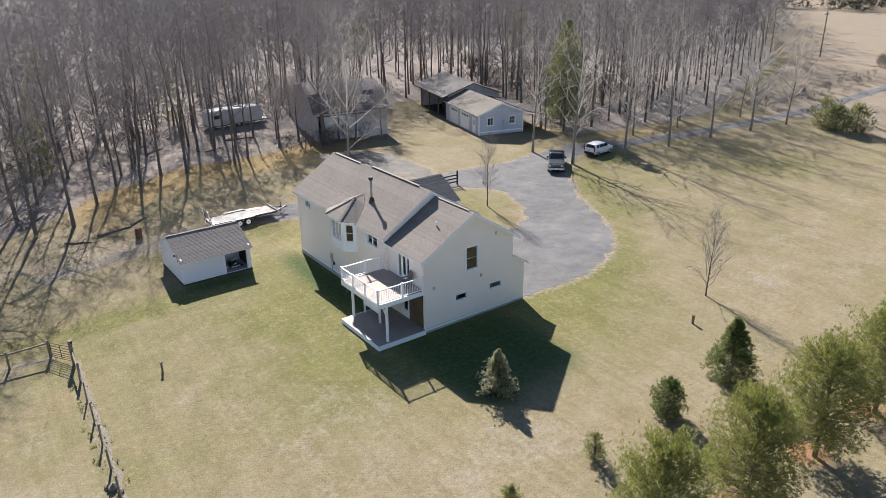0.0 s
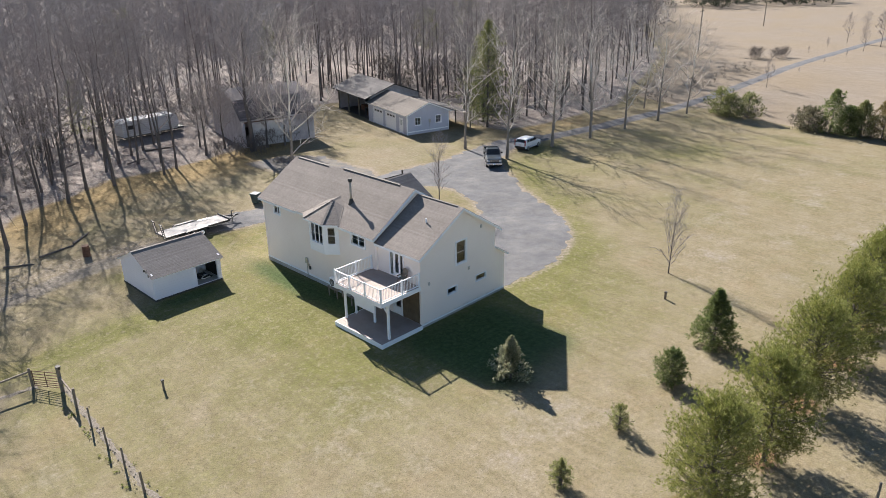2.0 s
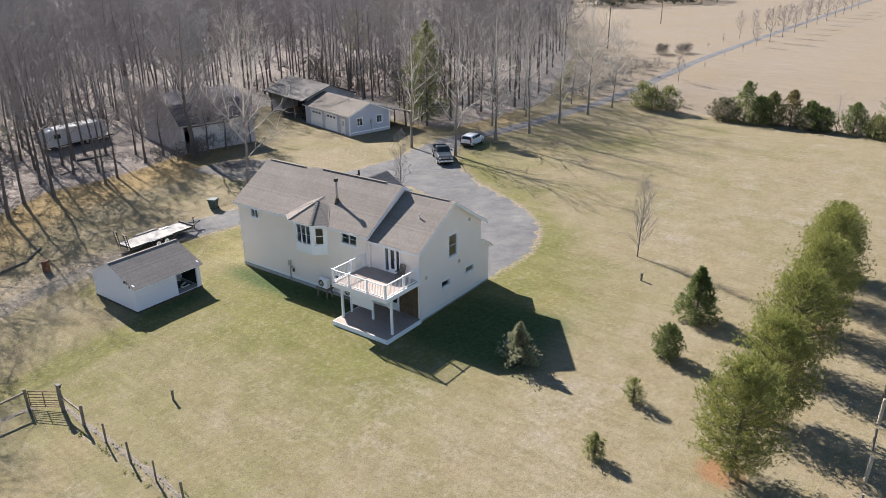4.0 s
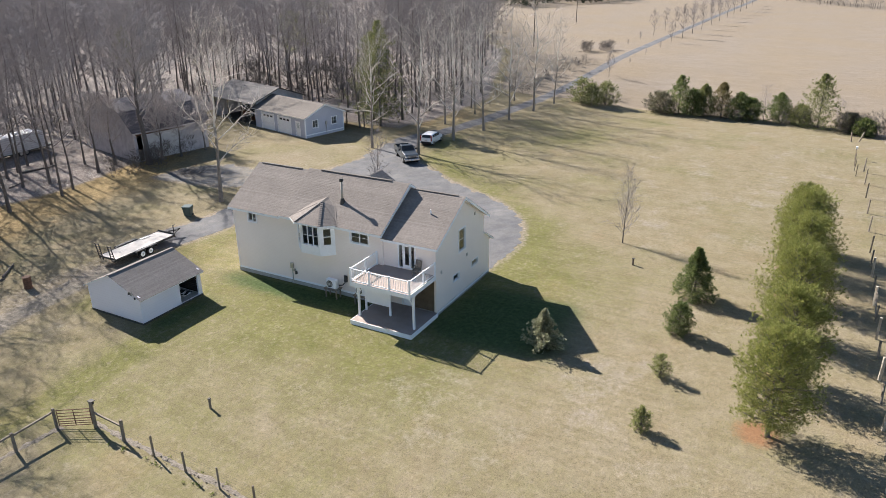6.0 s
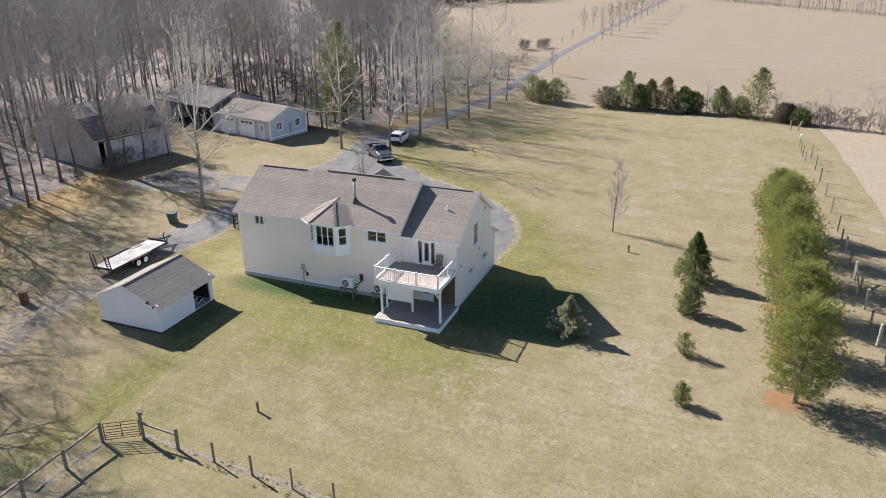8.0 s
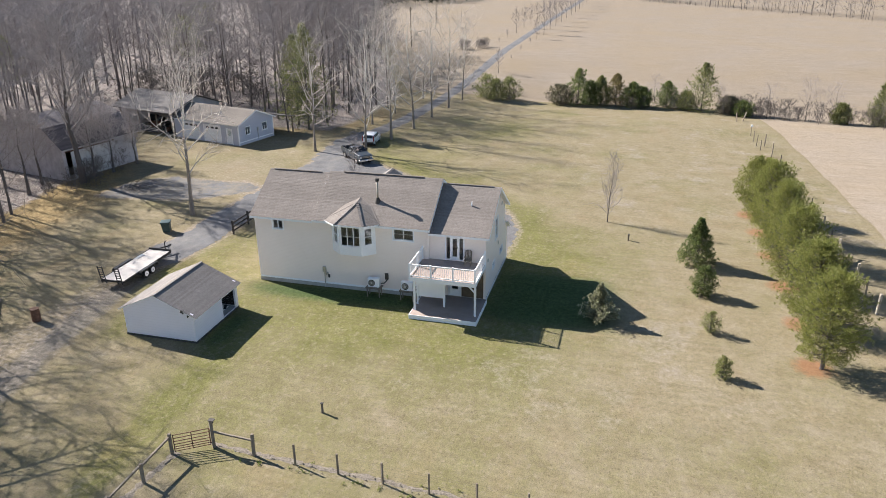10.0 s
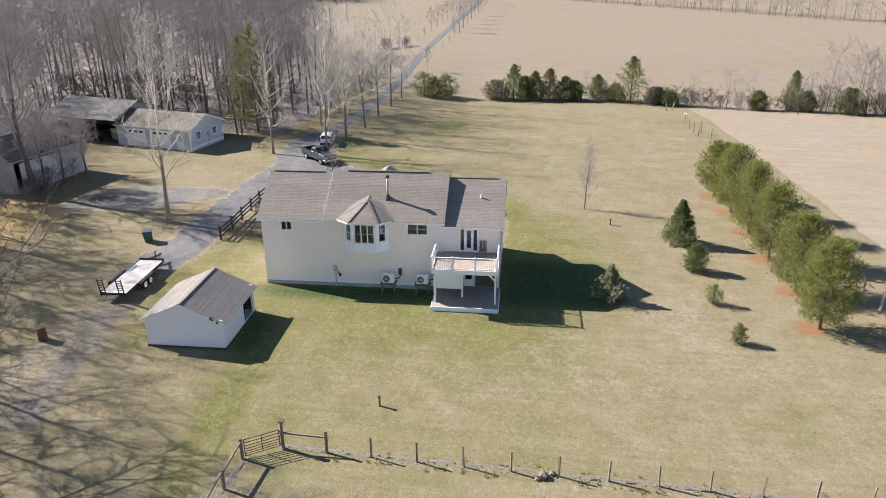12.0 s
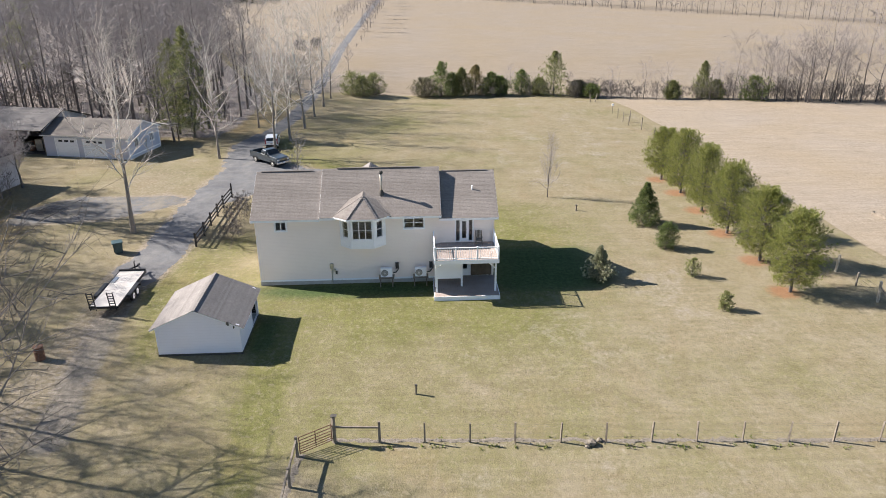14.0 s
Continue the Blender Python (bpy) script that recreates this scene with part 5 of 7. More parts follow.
def build_camper():
    c = thing("camper_trailer", (37.8, 106.0, GZ), "old white camper trailer parked among the trees", "camper", turn=3)
    prof = [(-4.9, 0.6), (-5.0, 1.2), (-4.85, 2.5), (-4.5, 2.75), (2.9, 2.75), (3.3, 2.5), (3.55, 1.3), (3.2, 0.6)]
    bm = bmesh.new()
    prism(bm, [(x, -1.15, z) for x, z in prof], (0, 2.3, 0))
    part("body", bm, WHITE_OLD, c)
    for k in range(7):
        part("rib", boxes((-4.8, 3.2, -1.168, -1.153, 0.75 + k * 0.27, 0.86 + k * 0.27)), GREY_RIB, c)
    for x in (-4.1,):
        part("window", boxes((x, x + 0.9, -1.175, -1.169, 1.55, 2.1)), BLACK, c)
    part("door", boxes((0.4, 1.0, -1.18, -1.17, 0.7, 2.4)), WHITE_OLD, c)
    part("chassis", boxes((-4.7, 4.4, -0.9, 0.9, 0.42, 0.6)), BLACK, c)
    for s in (-1, 1):
        wheel(c, -0.4, s * 1.0, 0.36)
        wheel(c, 0.4, s * 1.0, 0.36)
    part("roof_vent", boxes((-0.3, 0.4, -0.3, 0.3, 2.75, 2.9), bevel=0.03), WHITE_OLD, c)


build_camper()


# ---- vehicles ----
def hull(sections, bevel=0.0):
    """A body lofted through cross-sections: (x, half width low, half width high, z low, z high)."""
    bm = bmesh.new()
    rings = []
    for x, wl, wh, z0, z1 in sections:
        zm = z0 + (z1 - z0) * 0.55
        rings.append([bm.verts.new(p) for p in ((x, -wl, z0), (x, -max(wl, wh), zm), (x, -wh, z1), (x, wh, z1), (x, max(wl, wh), zm), (x, wl, z0))])
    bm.faces.new(rings[0])
    bm.faces.new(rings[-1][::-1])
    for a, b in zip(rings, rings[1:]):
        for i in range(6):
            j = (i + 1) % 6
            bm.faces.new((a[i], b[i], b[j], a[j]))
    if bevel:
        bmesh.ops.bevel(bm, geom=bm.edges[:], offset=bevel, segments=1, affect="EDGES")
    return bm


def paint(name, c):
    n = Nodes(name, 0.3, 0.25, 0.5)
    n.colour(n.ramp(n.noise(1.5, 4), [(0.3, c), (0.8, tuple(v * 1.12 + 0.01 for v in c))]))
    n.b.inputs["Coat Weight"].default_value = 0.6
    return n.mat


TRUCK_PAINT, CAR_PAINT = paint("grey_blue_paint", (0.035, 0.045, 0.055)), paint("white_paint", (0.75, 0.76, 0.78))
CHROME = worn("chrome", (0.6, 0.6, 0.6), (0.72, 0.72, 0.72), 4, 0.18, 1.0)
LAMP = worn("lamp_lens", (0.55, 0.56, 0.58), (0.7, 0.7, 0.7), 4, 0.15)
RED = worn("red_lens", (0.25, 0.02, 0.015), (0.32, 0.03, 0.02), 4, 0.25)
CARGLASS = worn("dark_car_glass", (0.012, 0.015, 0.018), (0.03, 0.035, 0.04), 2, 0.1, 0, 0.3, bump=0.0)


def build_truck():
    t = thing("pickup_truck", (58.75, 59.85, GZ), "dark grey-blue pickup truck parked on the gravel drive", "truck", turn=225.0)
    # x is forward
    body = part("body", hull([(2.95, 0.86, 0.82, 0.62, 1.12), (2.7, 0.96, 0.88, 0.5, 1.24), (1.35, 0.98, 0.9, 0.5, 1.32), (1.1, 0.98, 0.93, 0.5, 1.34), (-0.55, 0.98, 0.95, 0.5, 1.34)], 0.03), TRUCK_PAINT, t)
    bed = boxes((-2.9, -0.58, -0.97, -0.89, 0.55, 1.36), (-2.9, -0.58, 0.89, 0.97, 0.55, 1.36), (-2.95, -2.87, -0.97, 0.97, 0.55, 1.36), (-0.66, -0.58, -0.89, 0.89, 0.55, 1.36), (-2.87, -0.66, -0.89, 0.89, 0.7, 0.78))
    part("cargo_bed", bed, TRUCK_PAINT, t)
    part("bed_liner", boxes((-2.86, -0.67, -0.88, 0.88, 0.785, 0.8)), BLACK, t)
    part("cab", hull([(1.15, 0.9, 0.86, 1.3, 1.36), (0.4, 0.92, 0.74, 1.3, 1.88), (-0.3, 0.92, 0.75, 1.3, 1.9), (-0.56, 0.92, 0.8, 1.3, 1.7)], 0.025), TRUCK_PAINT, t)
    bm = bmesh.new()
    prism(bm, [(1.08, -0.8, 1.4), (1.08, 0.8, 1.4), (0.47, 0.7, 1.83), (0.47, -0.7, 1.83)], (0.03, 0, 0.025))
    part("windscreen", bm, CARGLASS, t)
    for s in (-1, 1):
        bm = bmesh.new()
        prism(bm, [(0.9, s * 0.922, 1.38), (-0.42, s * 0.922, 1.38), (-0.42, s * 0.926, 1.61), (0.68, s * 0.926, 1.61)], (0, s * 0.018, 0))
        prism(bm, [(0.68, s * 0.926, 1.612), (-0.42, s * 0.926, 1.612), (-0.38, s * 0.8, 1.82), (0.46, s * 0.8, 1.82)], (0, s * 0.018, 0.008))
        part("side_window", bm, CARGLASS, t)
        y0, y1 = sorted((s * 0.99, s * 1.2))
        part("mirror", boxes((0.72, 0.86, y0, y1, 1.38, 1.6), bevel=0.02), BLACK, t)
        y0, y1 = sorted((s * 0.6, s * 0.86))
        part("headlight", boxes((2.9, 2.97, y0, y1, 0.88, 1.08), bevel=0.01), LAMP, t)
        y0, y1 = sorted((s * 0.8, s * 0.96))
        part("tail_light", boxes((-2.97, -2.94, y0, y1, 0.85, 1.2)), RED, t)
        for x in (1.9, -1.85):
            wheel(t, x, s * 0.86, 0.39, 0.26)
            bm = bmesh.new()
            y0, y1 = sorted((s * 0.93, s * 1.0))
            n = 10
            arc = [(x + 0.52 * math.cos(math.pi * k / n), 0.42 + 0.5 * math.sin(math.pi * k / n)) for k in range(n + 1)]
            for (xa, za), (xb, zb) in zip(arc, arc[1:]):
                beam(bm, (xa, (y0 + y1) / 2, za), (xb, (y0 + y1) / 2, zb), 0.08, 0.05)
            part("wheel_arch", bm, BLACK, t)
    part("grille", boxes((2.93, 2.98, -0.56, 0.56, 0.74, 1.14)), BLACK, t)
    part("grille_bar", boxes((2.975, 3.0, -0.58, 0.58, 0.95, 1.0), (2.975, 3.0, -0.58, 0.58, 1.08, 1.12)), CHROME, t)
    part("bumper", boxes((2.85, 3.1, -0.98, 0.98, 0.48, 0.76), bevel=0.04), CHROME, t)
    part("rear_bumper", boxes((-3.1, -2.93, -0.95, 0.95, 0.5, 0.68), bevel=0.03), CHROME, t)
    part("number_plate", boxes((3.1, 3.11, -0.15, 0.15, 0.55, 0.7)), WHITE, t)
    part("chassis", boxes((-2.8, 2.7, -0.7, 0.7, 0.36, 0.6)), BLACK, t)
    t.matrix_basis = t.matrix_basis @ Matrix.Scale(0.95, 4)


build_truck()


def build_suv():
    t = thing("compact_suv", (67.2, 61.0, GZ), "white boxy compact car parked on the grass by the drive", "car", turn=6.0)
    part("body", hull([(2.05, 0.72, 0.68, 0.4, 0.8), (1.85, 0.86, 0.8, 0.32, 0.95), (1.0, 0.89, 0.83, 0.3, 1.05), (-1.75, 0.89, 0.84, 0.3, 1.08), (-2.05, 0.82, 0.78, 0.42, 1.0)], 0.04), CAR_PAINT, t)
    part("cabin", hull([(1.1, 0.8, 0.74, 1.0, 1.05), (0.4, 0.84, 0.68, 1.0, 1.57), (-0.5, 0.85, 0.7, 1.0, 1.61), (-1.68, 0.84, 0.69, 1.0, 1.56), (-2.02, 0.82, 0.74, 1.0, 1.12)], 0.03), CAR_PAINT, t)
    bm = bmesh.new()
    prism(bm, [(1.03, -0.7, 1.09), (1.03, 0.7, 1.09), (0.46, 0.63, 1.52), (0.46, -0.63, 1.52)], (0.03, 0, 0.025))
    part("windscreen", bm, CARGLASS, t)
    bm = bmesh.new()
    prism(bm, [(-1.99, -0.68, 1.14), (-1.99, 0.68, 1.14), (-1.74, 0.6, 1.5), (-1.74, -0.6, 1.5)], (-0.04, 0, 0.025))
    part("rear_window", bm, CARGLASS, t)
    for s in (-1, 1):
        for xa, xb in ((0.76, -0.1), (-0.18, -0.98), (-1.1, -1.55)):
            bm = bmesh.new()
            cut = 0.16 if xa > 0.5 else 0
            prism(bm, [(xa, s * 0.838, 1.14), (xb, s * 0.838, 1.14), (xb, s * 0.848, 1.335), (xa - cut, s * 0.848, 1.335)], (0, s * 0.02, 0))
            prism(bm, [(xa - cut, s * 0.848, 1.337), (xb, s * 0.848, 1.337), (xb, s * 0.76, 1.5), (xa - 2.0 * cut, s * 0.76, 1.5)], (0, s * 0.02, 0.008))
            part("side_window", bm, CARGLASS, t)
        for x in (1.3, -1.3):
            wheel(t, x, s * 0.79, 0.33, 0.2)
        y0, y1 = sorted((s * 0.5, s * 0.8))
        part("headlight", boxes((1.9, 2.04, y0, y1, 0.7, 0.88), bevel=0.01), LAMP, t)
        y0, y1 = sorted((s * 0.72, s * 0.86))
        part("tail_light", boxes((-2.06, -1.95, y0, y1, 0.72, 1.45), bevel=0.01), RED, t)
        y0, y1 = sorted((s * 0.88, s * 1.02))
        part("mirror", boxes((0.8, 0.92, y0, y1, 1.02, 1.16), bevel=0.02), CAR_PAINT, t)
    part("bumper", boxes((1.95, 2.12, -0.8, 0.8, 0.34, 0.55), bevel=0.04), BLACK, t)
    part("rear_bumper", boxes((-2.14, -1.98, -0.8, 0.8, 0.36, 0.62), bevel=0.04), BLACK, t)
    part("number_plate", boxes((-2.09, -2.06, -0.15, 0.15, 0.75, 0.88)), PUTTY, t)
    t.matrix_basis = t.matrix_basis @ Matrix.Scale(0.95, 4)
    part("underbody", boxes((-1.9, 1.9, -0.7, 0.7, 0.2, 0.34)), BLACK, t)


build_suv()


# ---- fences, posts and small things in the yard ----
def fence_post(bm, x, y, h, w=0.11, lean=(0, 0)):
    beam(bm, (x, y, -0.15), (x + lean[0], y + lean[1], h), w)
    return bm


def build_field_fence():
    f = thing("wire_fence", (3.62, 46.75, lawn(3)), "weathered wooden post fence with thin wire mesh", "fence")
    r = random.Random(11)
    line = []
    for i in range(20):
        y = -i * 2.44 - (0.0 if i else 0)
        x = y * 0.05
        line.append((x, y))
        h = 1.72 if i == 0 else (1.35 if i == 1 else 1.28)
        bm = bmesh.new()
        fence_post(bm, x, y, h, 0.16 if i == 0 else (0.13 if i == 1 else 0.085), (r.uniform(-0.05, 0.05), r.uniform(-0.04, 0.04)))
        part("post", bm, GREY_WOOD, f)
    bm = bmesh.new()
    beam(bm, (*line[0], 1.02), (*line[1], 1.0), 0.09)
    part("rail", bm, GREY_WOOD, f)
    bm = bmesh.new()
    for z in (0.12, 0.35, 0.58, 0.8, 1.02, 1.15):
        for a, b in zip(line, line[1:]):
            beam(bm, (*a, z), (*b, z), 0.004)
    stuff(part("wire", bm, DARK_EDGE, f))


build_field_fence()


def build_corner_fence():
    f = thing("rail_fence", (2.55, 48.6, lawn(2)), "weathered post and rail fence beside the gate", "fence")
    pts = [(0, 0), (-2.35, 0.05), (-4.8, 0.1), (-7.2, 0.1), (-9.6, 0.1)]
    for i, (x, y) in enumerate(pts):
        bm = bmesh.new()
        fence_post(bm, x, y, 1.3 if i == 0 else 1.2, 0.13)
        part("post", bm, GREY_WOOD, f)
    for a, b in zip(pts, pts[1:]):
        bm = bmesh.new()
        beam(bm, (*a, 1.1), (*b, 1.02), 0.1)
        part("rail", bm, GREY_WOOD, f)


build_corner_fence()


def build_gate():
    g = thing("farm_gate", (3.62, 46.75, lawn(3)), "rusty tubular farm gate between wooden posts", "gate")
    a, b = Vector((-0.06, 0.13, 0)), Vector((-0.98, 1.72, 0))
    for z in (0.22, 0.36, 0.5, 0.66, 0.84, 1.04, 1.24):
        bm = bmesh.new()
        rod(bm, (a.x, a.y, z), (b.x, b.y, z - 0.08), 0.024, n=6)
        part("bar", bm, RUST, g)
    for u in (0, 0.5, 1):
        p = a.lerp(b, u)
        part("upright", rod(bmesh.new(), (p.x, p.y, 0.2 - 0.08 * u), (p.x, p.y, 1.26 - 0.08 * u), 0.026, n=6), RUST, g)
    part("post_cap", boxes((-0.1, 0.16, -0.2, 0.12, 1.72, 1.76), (0.0, 0.14, -0.08, 0.08, 1.5, 1.72)), DARK_EDGE, g)
    for z in (0.3, 1.1):
        part("hinge", boxes((-0.06, 0.06, 0.05, 0.16, z, z + 0.06)), RUST, g)


build_gate()


def build_pasture_fence():
    f = thing("pasture_fence", (18, 8.3, GZ), "tall pale wooden posts of a wire field fence", "fence")
    r = random.Random(4)
    line = []
    for i in range(25):
        x = -6 + i * 2.75
        y = 0.022 * x
        line.append((x, y))
        if i > 13 and i % 2:
            continue
        bm = bmesh.new()
        fence_post(bm, x, y, (1.2 if i % 2 else 1.55) + r.uniform(-0.1, 0.12), 0.1 if i % 2 or i > 13 else 0.15, (r.uniform(-0.1, 0.1), r.uniform(-0.06, 0.06)))
        part("post", bm, GREY_WOOD if i % 2 or i > 13 else PALE_WOOD, f)
    bm = bmesh.new()
    for z in (0.4, 0.75, 1.1):
        for a, b in zip(line, line[1:]):
            beam(bm, (*a, z), (*b, z), 0.007)
    stuff(part("wire", bm, DARK_EDGE, f))
    for i in (1, 9):
        bm = bmesh.new()
        beam(bm, (*line[i], 0.15), (*line[i + 1], 1.2), 0.09)
        part("brace", bm, GREY_WOOD, f)


build_pasture_fence()


def build_board_fence():
    f = thing("board_fence", (31.7, 61.65, GZ), "short black three-board fence beside the drive", "fence")
    pts = [(0, 0), (2.7, -0.05), (5.3, 0.0), (7.9, 0.0), (10.4, 0.02), (13.7, -0.1)]
    for i, (x, y) in enumerate(pts):
        part("post", boxes((x - 0.07, x + 0.07, y - 0.07, y + 0.07, -0.1, 1.35 if i < 5 else 1.6)), BLACK_WOOD, f)
    for z in (0.4, 0.78, 1.15):
        for a, b in zip(pts, pts[1:]):
            bm = bmesh.new()
            beam(bm, (a[0], a[1] - 0.09, z), (b[0], b[1] - 0.09, z), 0.035, 0.14)
            part("board", bm, BLACK_WOOD, f)


build_board_fence()


def build_stub(x, y, h, w, label):
    s = thing("marker_post", (x, y, lawn(x)), label, "post")
    part("post", boxes((-w, w, -w, w, -0.1, h), bevel=0.01), GREY_WOOD, s)
    part("cap", boxes((-w - 0.03, w + 0.03, -w - 0.03, w + 0.03, h, h + 0.06), bevel=0.01), DARK_EDGE, s)


build_stub(7.85, 42.3, 0.62, 0.055, "short wooden marker post standing on the lawn")
build_stub(38.8, 26.1, 0.55, 0.07, "short dark wooden post standing on the lawn")


def build_bin():
    b = thing("wheeled_bin", (30.75, 68.1, GZ), "dark green wheeled rubbish bin beside the drive", "bin", turn=25)
    bm = bmesh.new()
    lo = [(-0.28, -0.3, 0.05), (0.28, -0.3, 0.05), (0.28, 0.3, 0.05), (-0.28, 0.3, 0.05)]
    hi = [(-0.42, -0.4, 0.98), (0.38, -0.4, 0.98), (0.38, 0.4, 0.98), (-0.42, 0.4, 0.98)]
    a, c = [bm.verts.new(p) for p in lo], [bm.verts.new(p) for p in hi]
    bm.faces.new(a[::-1])
    bm.faces.new(c)
    for i in range(4):
        j = (i + 1) % 4
        bm.faces.new((a[i], a[j], c[j], c[i]))
    part("body", bm, BIN_GREEN, b)
    part("lid", boxes((-0.5, 0.44, -0.45, 0.45, 0.98, 1.08), bevel=0.03), BIN_GREEN, b)
    part("handle", boxes((0.44, 0.5, -0.3, 0.3, 0.92, 0.97)), BLACK, b)
    for y in (-0.33, 0.33):
        part("wheel", rod(bmesh.new(), (0.3, y - 0.03, 0.13), (0.3, y + 0.03, 0.13), 0.13, n=14), RUBBER, b)


build_bin()


def build_burn_barrel():
    b = thing("burn_barrel", (12.9, 66.6, GZ), "rusty brown burn barrel at the edge of the wood", "barrel")
    part("body", rod(rod(bmesh.new(), (0, 0, 0), (0.02, 0, 0.45), 0.3, n=18), (0.02, 0, 0.45), (0.03, 0, 0.95), 0.3, n=18), RUST, b)
    for z in (0.02, 0.33, 0.63, 0.93):
        part("hoop", rod(bmesh.new(), (0.01, 0, z), (0.01, 0, z + 0.04), 0.32, n=18), RUST, b)


build_burn_barrel()


# ---- trees ----
class Sticks:
    """Gathers tapering tubes as triangles."""

    def __init__(self):
        self.v, self.f, self.n = [], [], 0

    def tube(self, pts, radii, sides):
        rings = []
        for i, p in enumerate(pts):
            d = pts[min(i + 1, len(pts) - 1)] - pts[max(i - 1, 0)]
            d = d / (np.linalg.norm(d) + 1e-9)
            ref = np.array((1.0, 0, 0)) if abs(d[2]) > 0.8 else np.array((0, 0, 1.0))
            a = np.cross(d, ref)
            a /= np.linalg.norm(a) + 1e-9
            b = np.cross(d, a)
            k = np.arange(sides) * math.tau / sides
            rings.append(p + radii[i] * (np.cos(k)[:, None] * a + np.sin(k)[:, None] * b))
        base = self.n
        self.v.append(np.concatenate(rings))
        self.n += sides * len(pts)
        for i in range(len(pts) - 1):
            for k in range(sides):
                j = (k + 1) % sides
                p0, p1 = base + i * sides + k, base + i * sides + j
                self.f.append((p0, p1, p1 + sides))
                self.f.append((p0, p1 + sides, p0 + sides))

    def spike(self, a, b, r):
        """A fine twig: a pointed sliver."""
        d = b - a
        d = d / (np.linalg.norm(d) + 1e-9)
        ref = np.array((d[1], -d[2], d[0])) + 0.1
        s = np.cross(d, ref)
        s *= r * 1.2 / (np.linalg.norm(s) + 1e-9)
        self.v.append(np.array([a + s, a - s, b]))
        n = self.n
        self.f.append((n, n + 1, n + 2))
        self.n += 3

    def out(self):
        return np.concatenate(self.v), np.array(self.f, np.int32)


def bare_tree(seed, h, r, clear=0.3, limbs=24, reach=0.3, subs=6, twigs=6, rise=0.8, forks=0, twig_r=0.012, lean=(0, 0), low=False, thick=0.0095):
    """A leafless tree: (trunk arrays, branch arrays). Local origin at its foot."""
    g = np.random.RandomState(seed)
    trunk, crown = Sticks(), Sticks()
    n = 5 if low else 9
    wob = np.cumsum(g.normal(0, 0.014 * h, (n, 2)), 0) * np.linspace(0, 1, n)[:, None]
    pts = [np.array((wob[i, 0] + lean[0] * (i / (n - 1)), wob[i, 1] + lean[1] * (i / (n - 1)), h * i / (n - 1) - (0.15 if i == 0 else 0))) for i in range(n)]
    rad = [r * ((1 - i / (n - 1)) ** 1.15 * 0.95 + 0.04) for i in range(n)]
    rad[0] = r * 1.25
    trunk.tube(pts, rad, 5 if low else 8)

    def at(u):
        p = u * (n - 1)
        i = min(int(p), n - 2)
        return pts[i] * (1 - p + i) + pts[i + 1] * (p - i), rad[i] * (1 - p + i) + rad[i + 1] * (p - i)
    phi = g.rand() * 6
    for i in range(limbs):
        u = clear + (0.98 - clear) * ((i + 0.5 * g.rand()) / limbs) ** 0.9
        p, pr = at(u)
        phi += 2.4 + g.normal(0, 0.4)
        shape = math.sin(math.pi * min(1, 0.22 + 0.78 * (u - clear) / (1 - clear))) ** 0.7
        length = h * reach * (0.35 + 0.75 * shape) * g.uniform(0.7, 1.2)
        el = g.uniform(0.35, 0.75) * rise + 0.45 * (u - clear)
        d = np.array((math.cos(phi) * math.cos(el), math.sin(phi) * math.cos(el), math.sin(el)))
        q = [p]
        m = 3 if low else 5
        cur = d.copy()
        for k in range(m - 1):
            cur = cur + g.normal(0, 0.13, 3) + np.array((0, 0, 0.1))
            cur /= np.linalg.norm(cur)
            q.append(q[-1] + cur * length / (m - 1))
        r0 = min(pr * 0.55, thick * length + 0.01)
        crown.tube(q, [r0 * (1 - 0.85 * k / (m - 1)) for k in range(m)], 3 if low else 4)
        for s in range(subs):
            w = 0.25 + 0.75 * (s + g.rand() * 0.8) / subs
            f = min(w, 0.999) * (m - 1)
            k = int(f)
            a = q[k] * (1 - f + k) + q[k + 1] * (f - k)
            e = cur * 0.5 + g.normal(0, 0.55, 3) + np.array((0, 0, 0.25))
            e /= np.linalg.norm(e)
            sl = length * g.uniform(0.22, 0.45)
            b = a + e * sl
            mid = (a + b) / 2 + g.normal(0, 0.05, 3) * sl
            if low:
                crown.spike(a, b, twig_r * 1.7)
            else:
                crown.tube([a, mid, b], [r0 * 0.4 + 0.004, r0 * 0.3 + 0.003, 0.004], 3)
            for tw in range(twigs):
                c = a + (b - a) * g.uniform(0.2, 1.0)
                crown.spike(c, c + (e * 0.6 + g.normal(0, 0.5, 3)) * sl * g.uniform(0.35, 0.75), twig_r)
    return trunk.out(), crown.out()


def tree_thing(name, at, tree, bark_mat, twig_mat, label, category="tree", group=""):
    t = thing(name, at, label, category, group)
    arrays("trunk", *tree[0], bark_mat, t, smooth=True)
    arrays("crown", *tree[1], twig_mat, t)
    return t


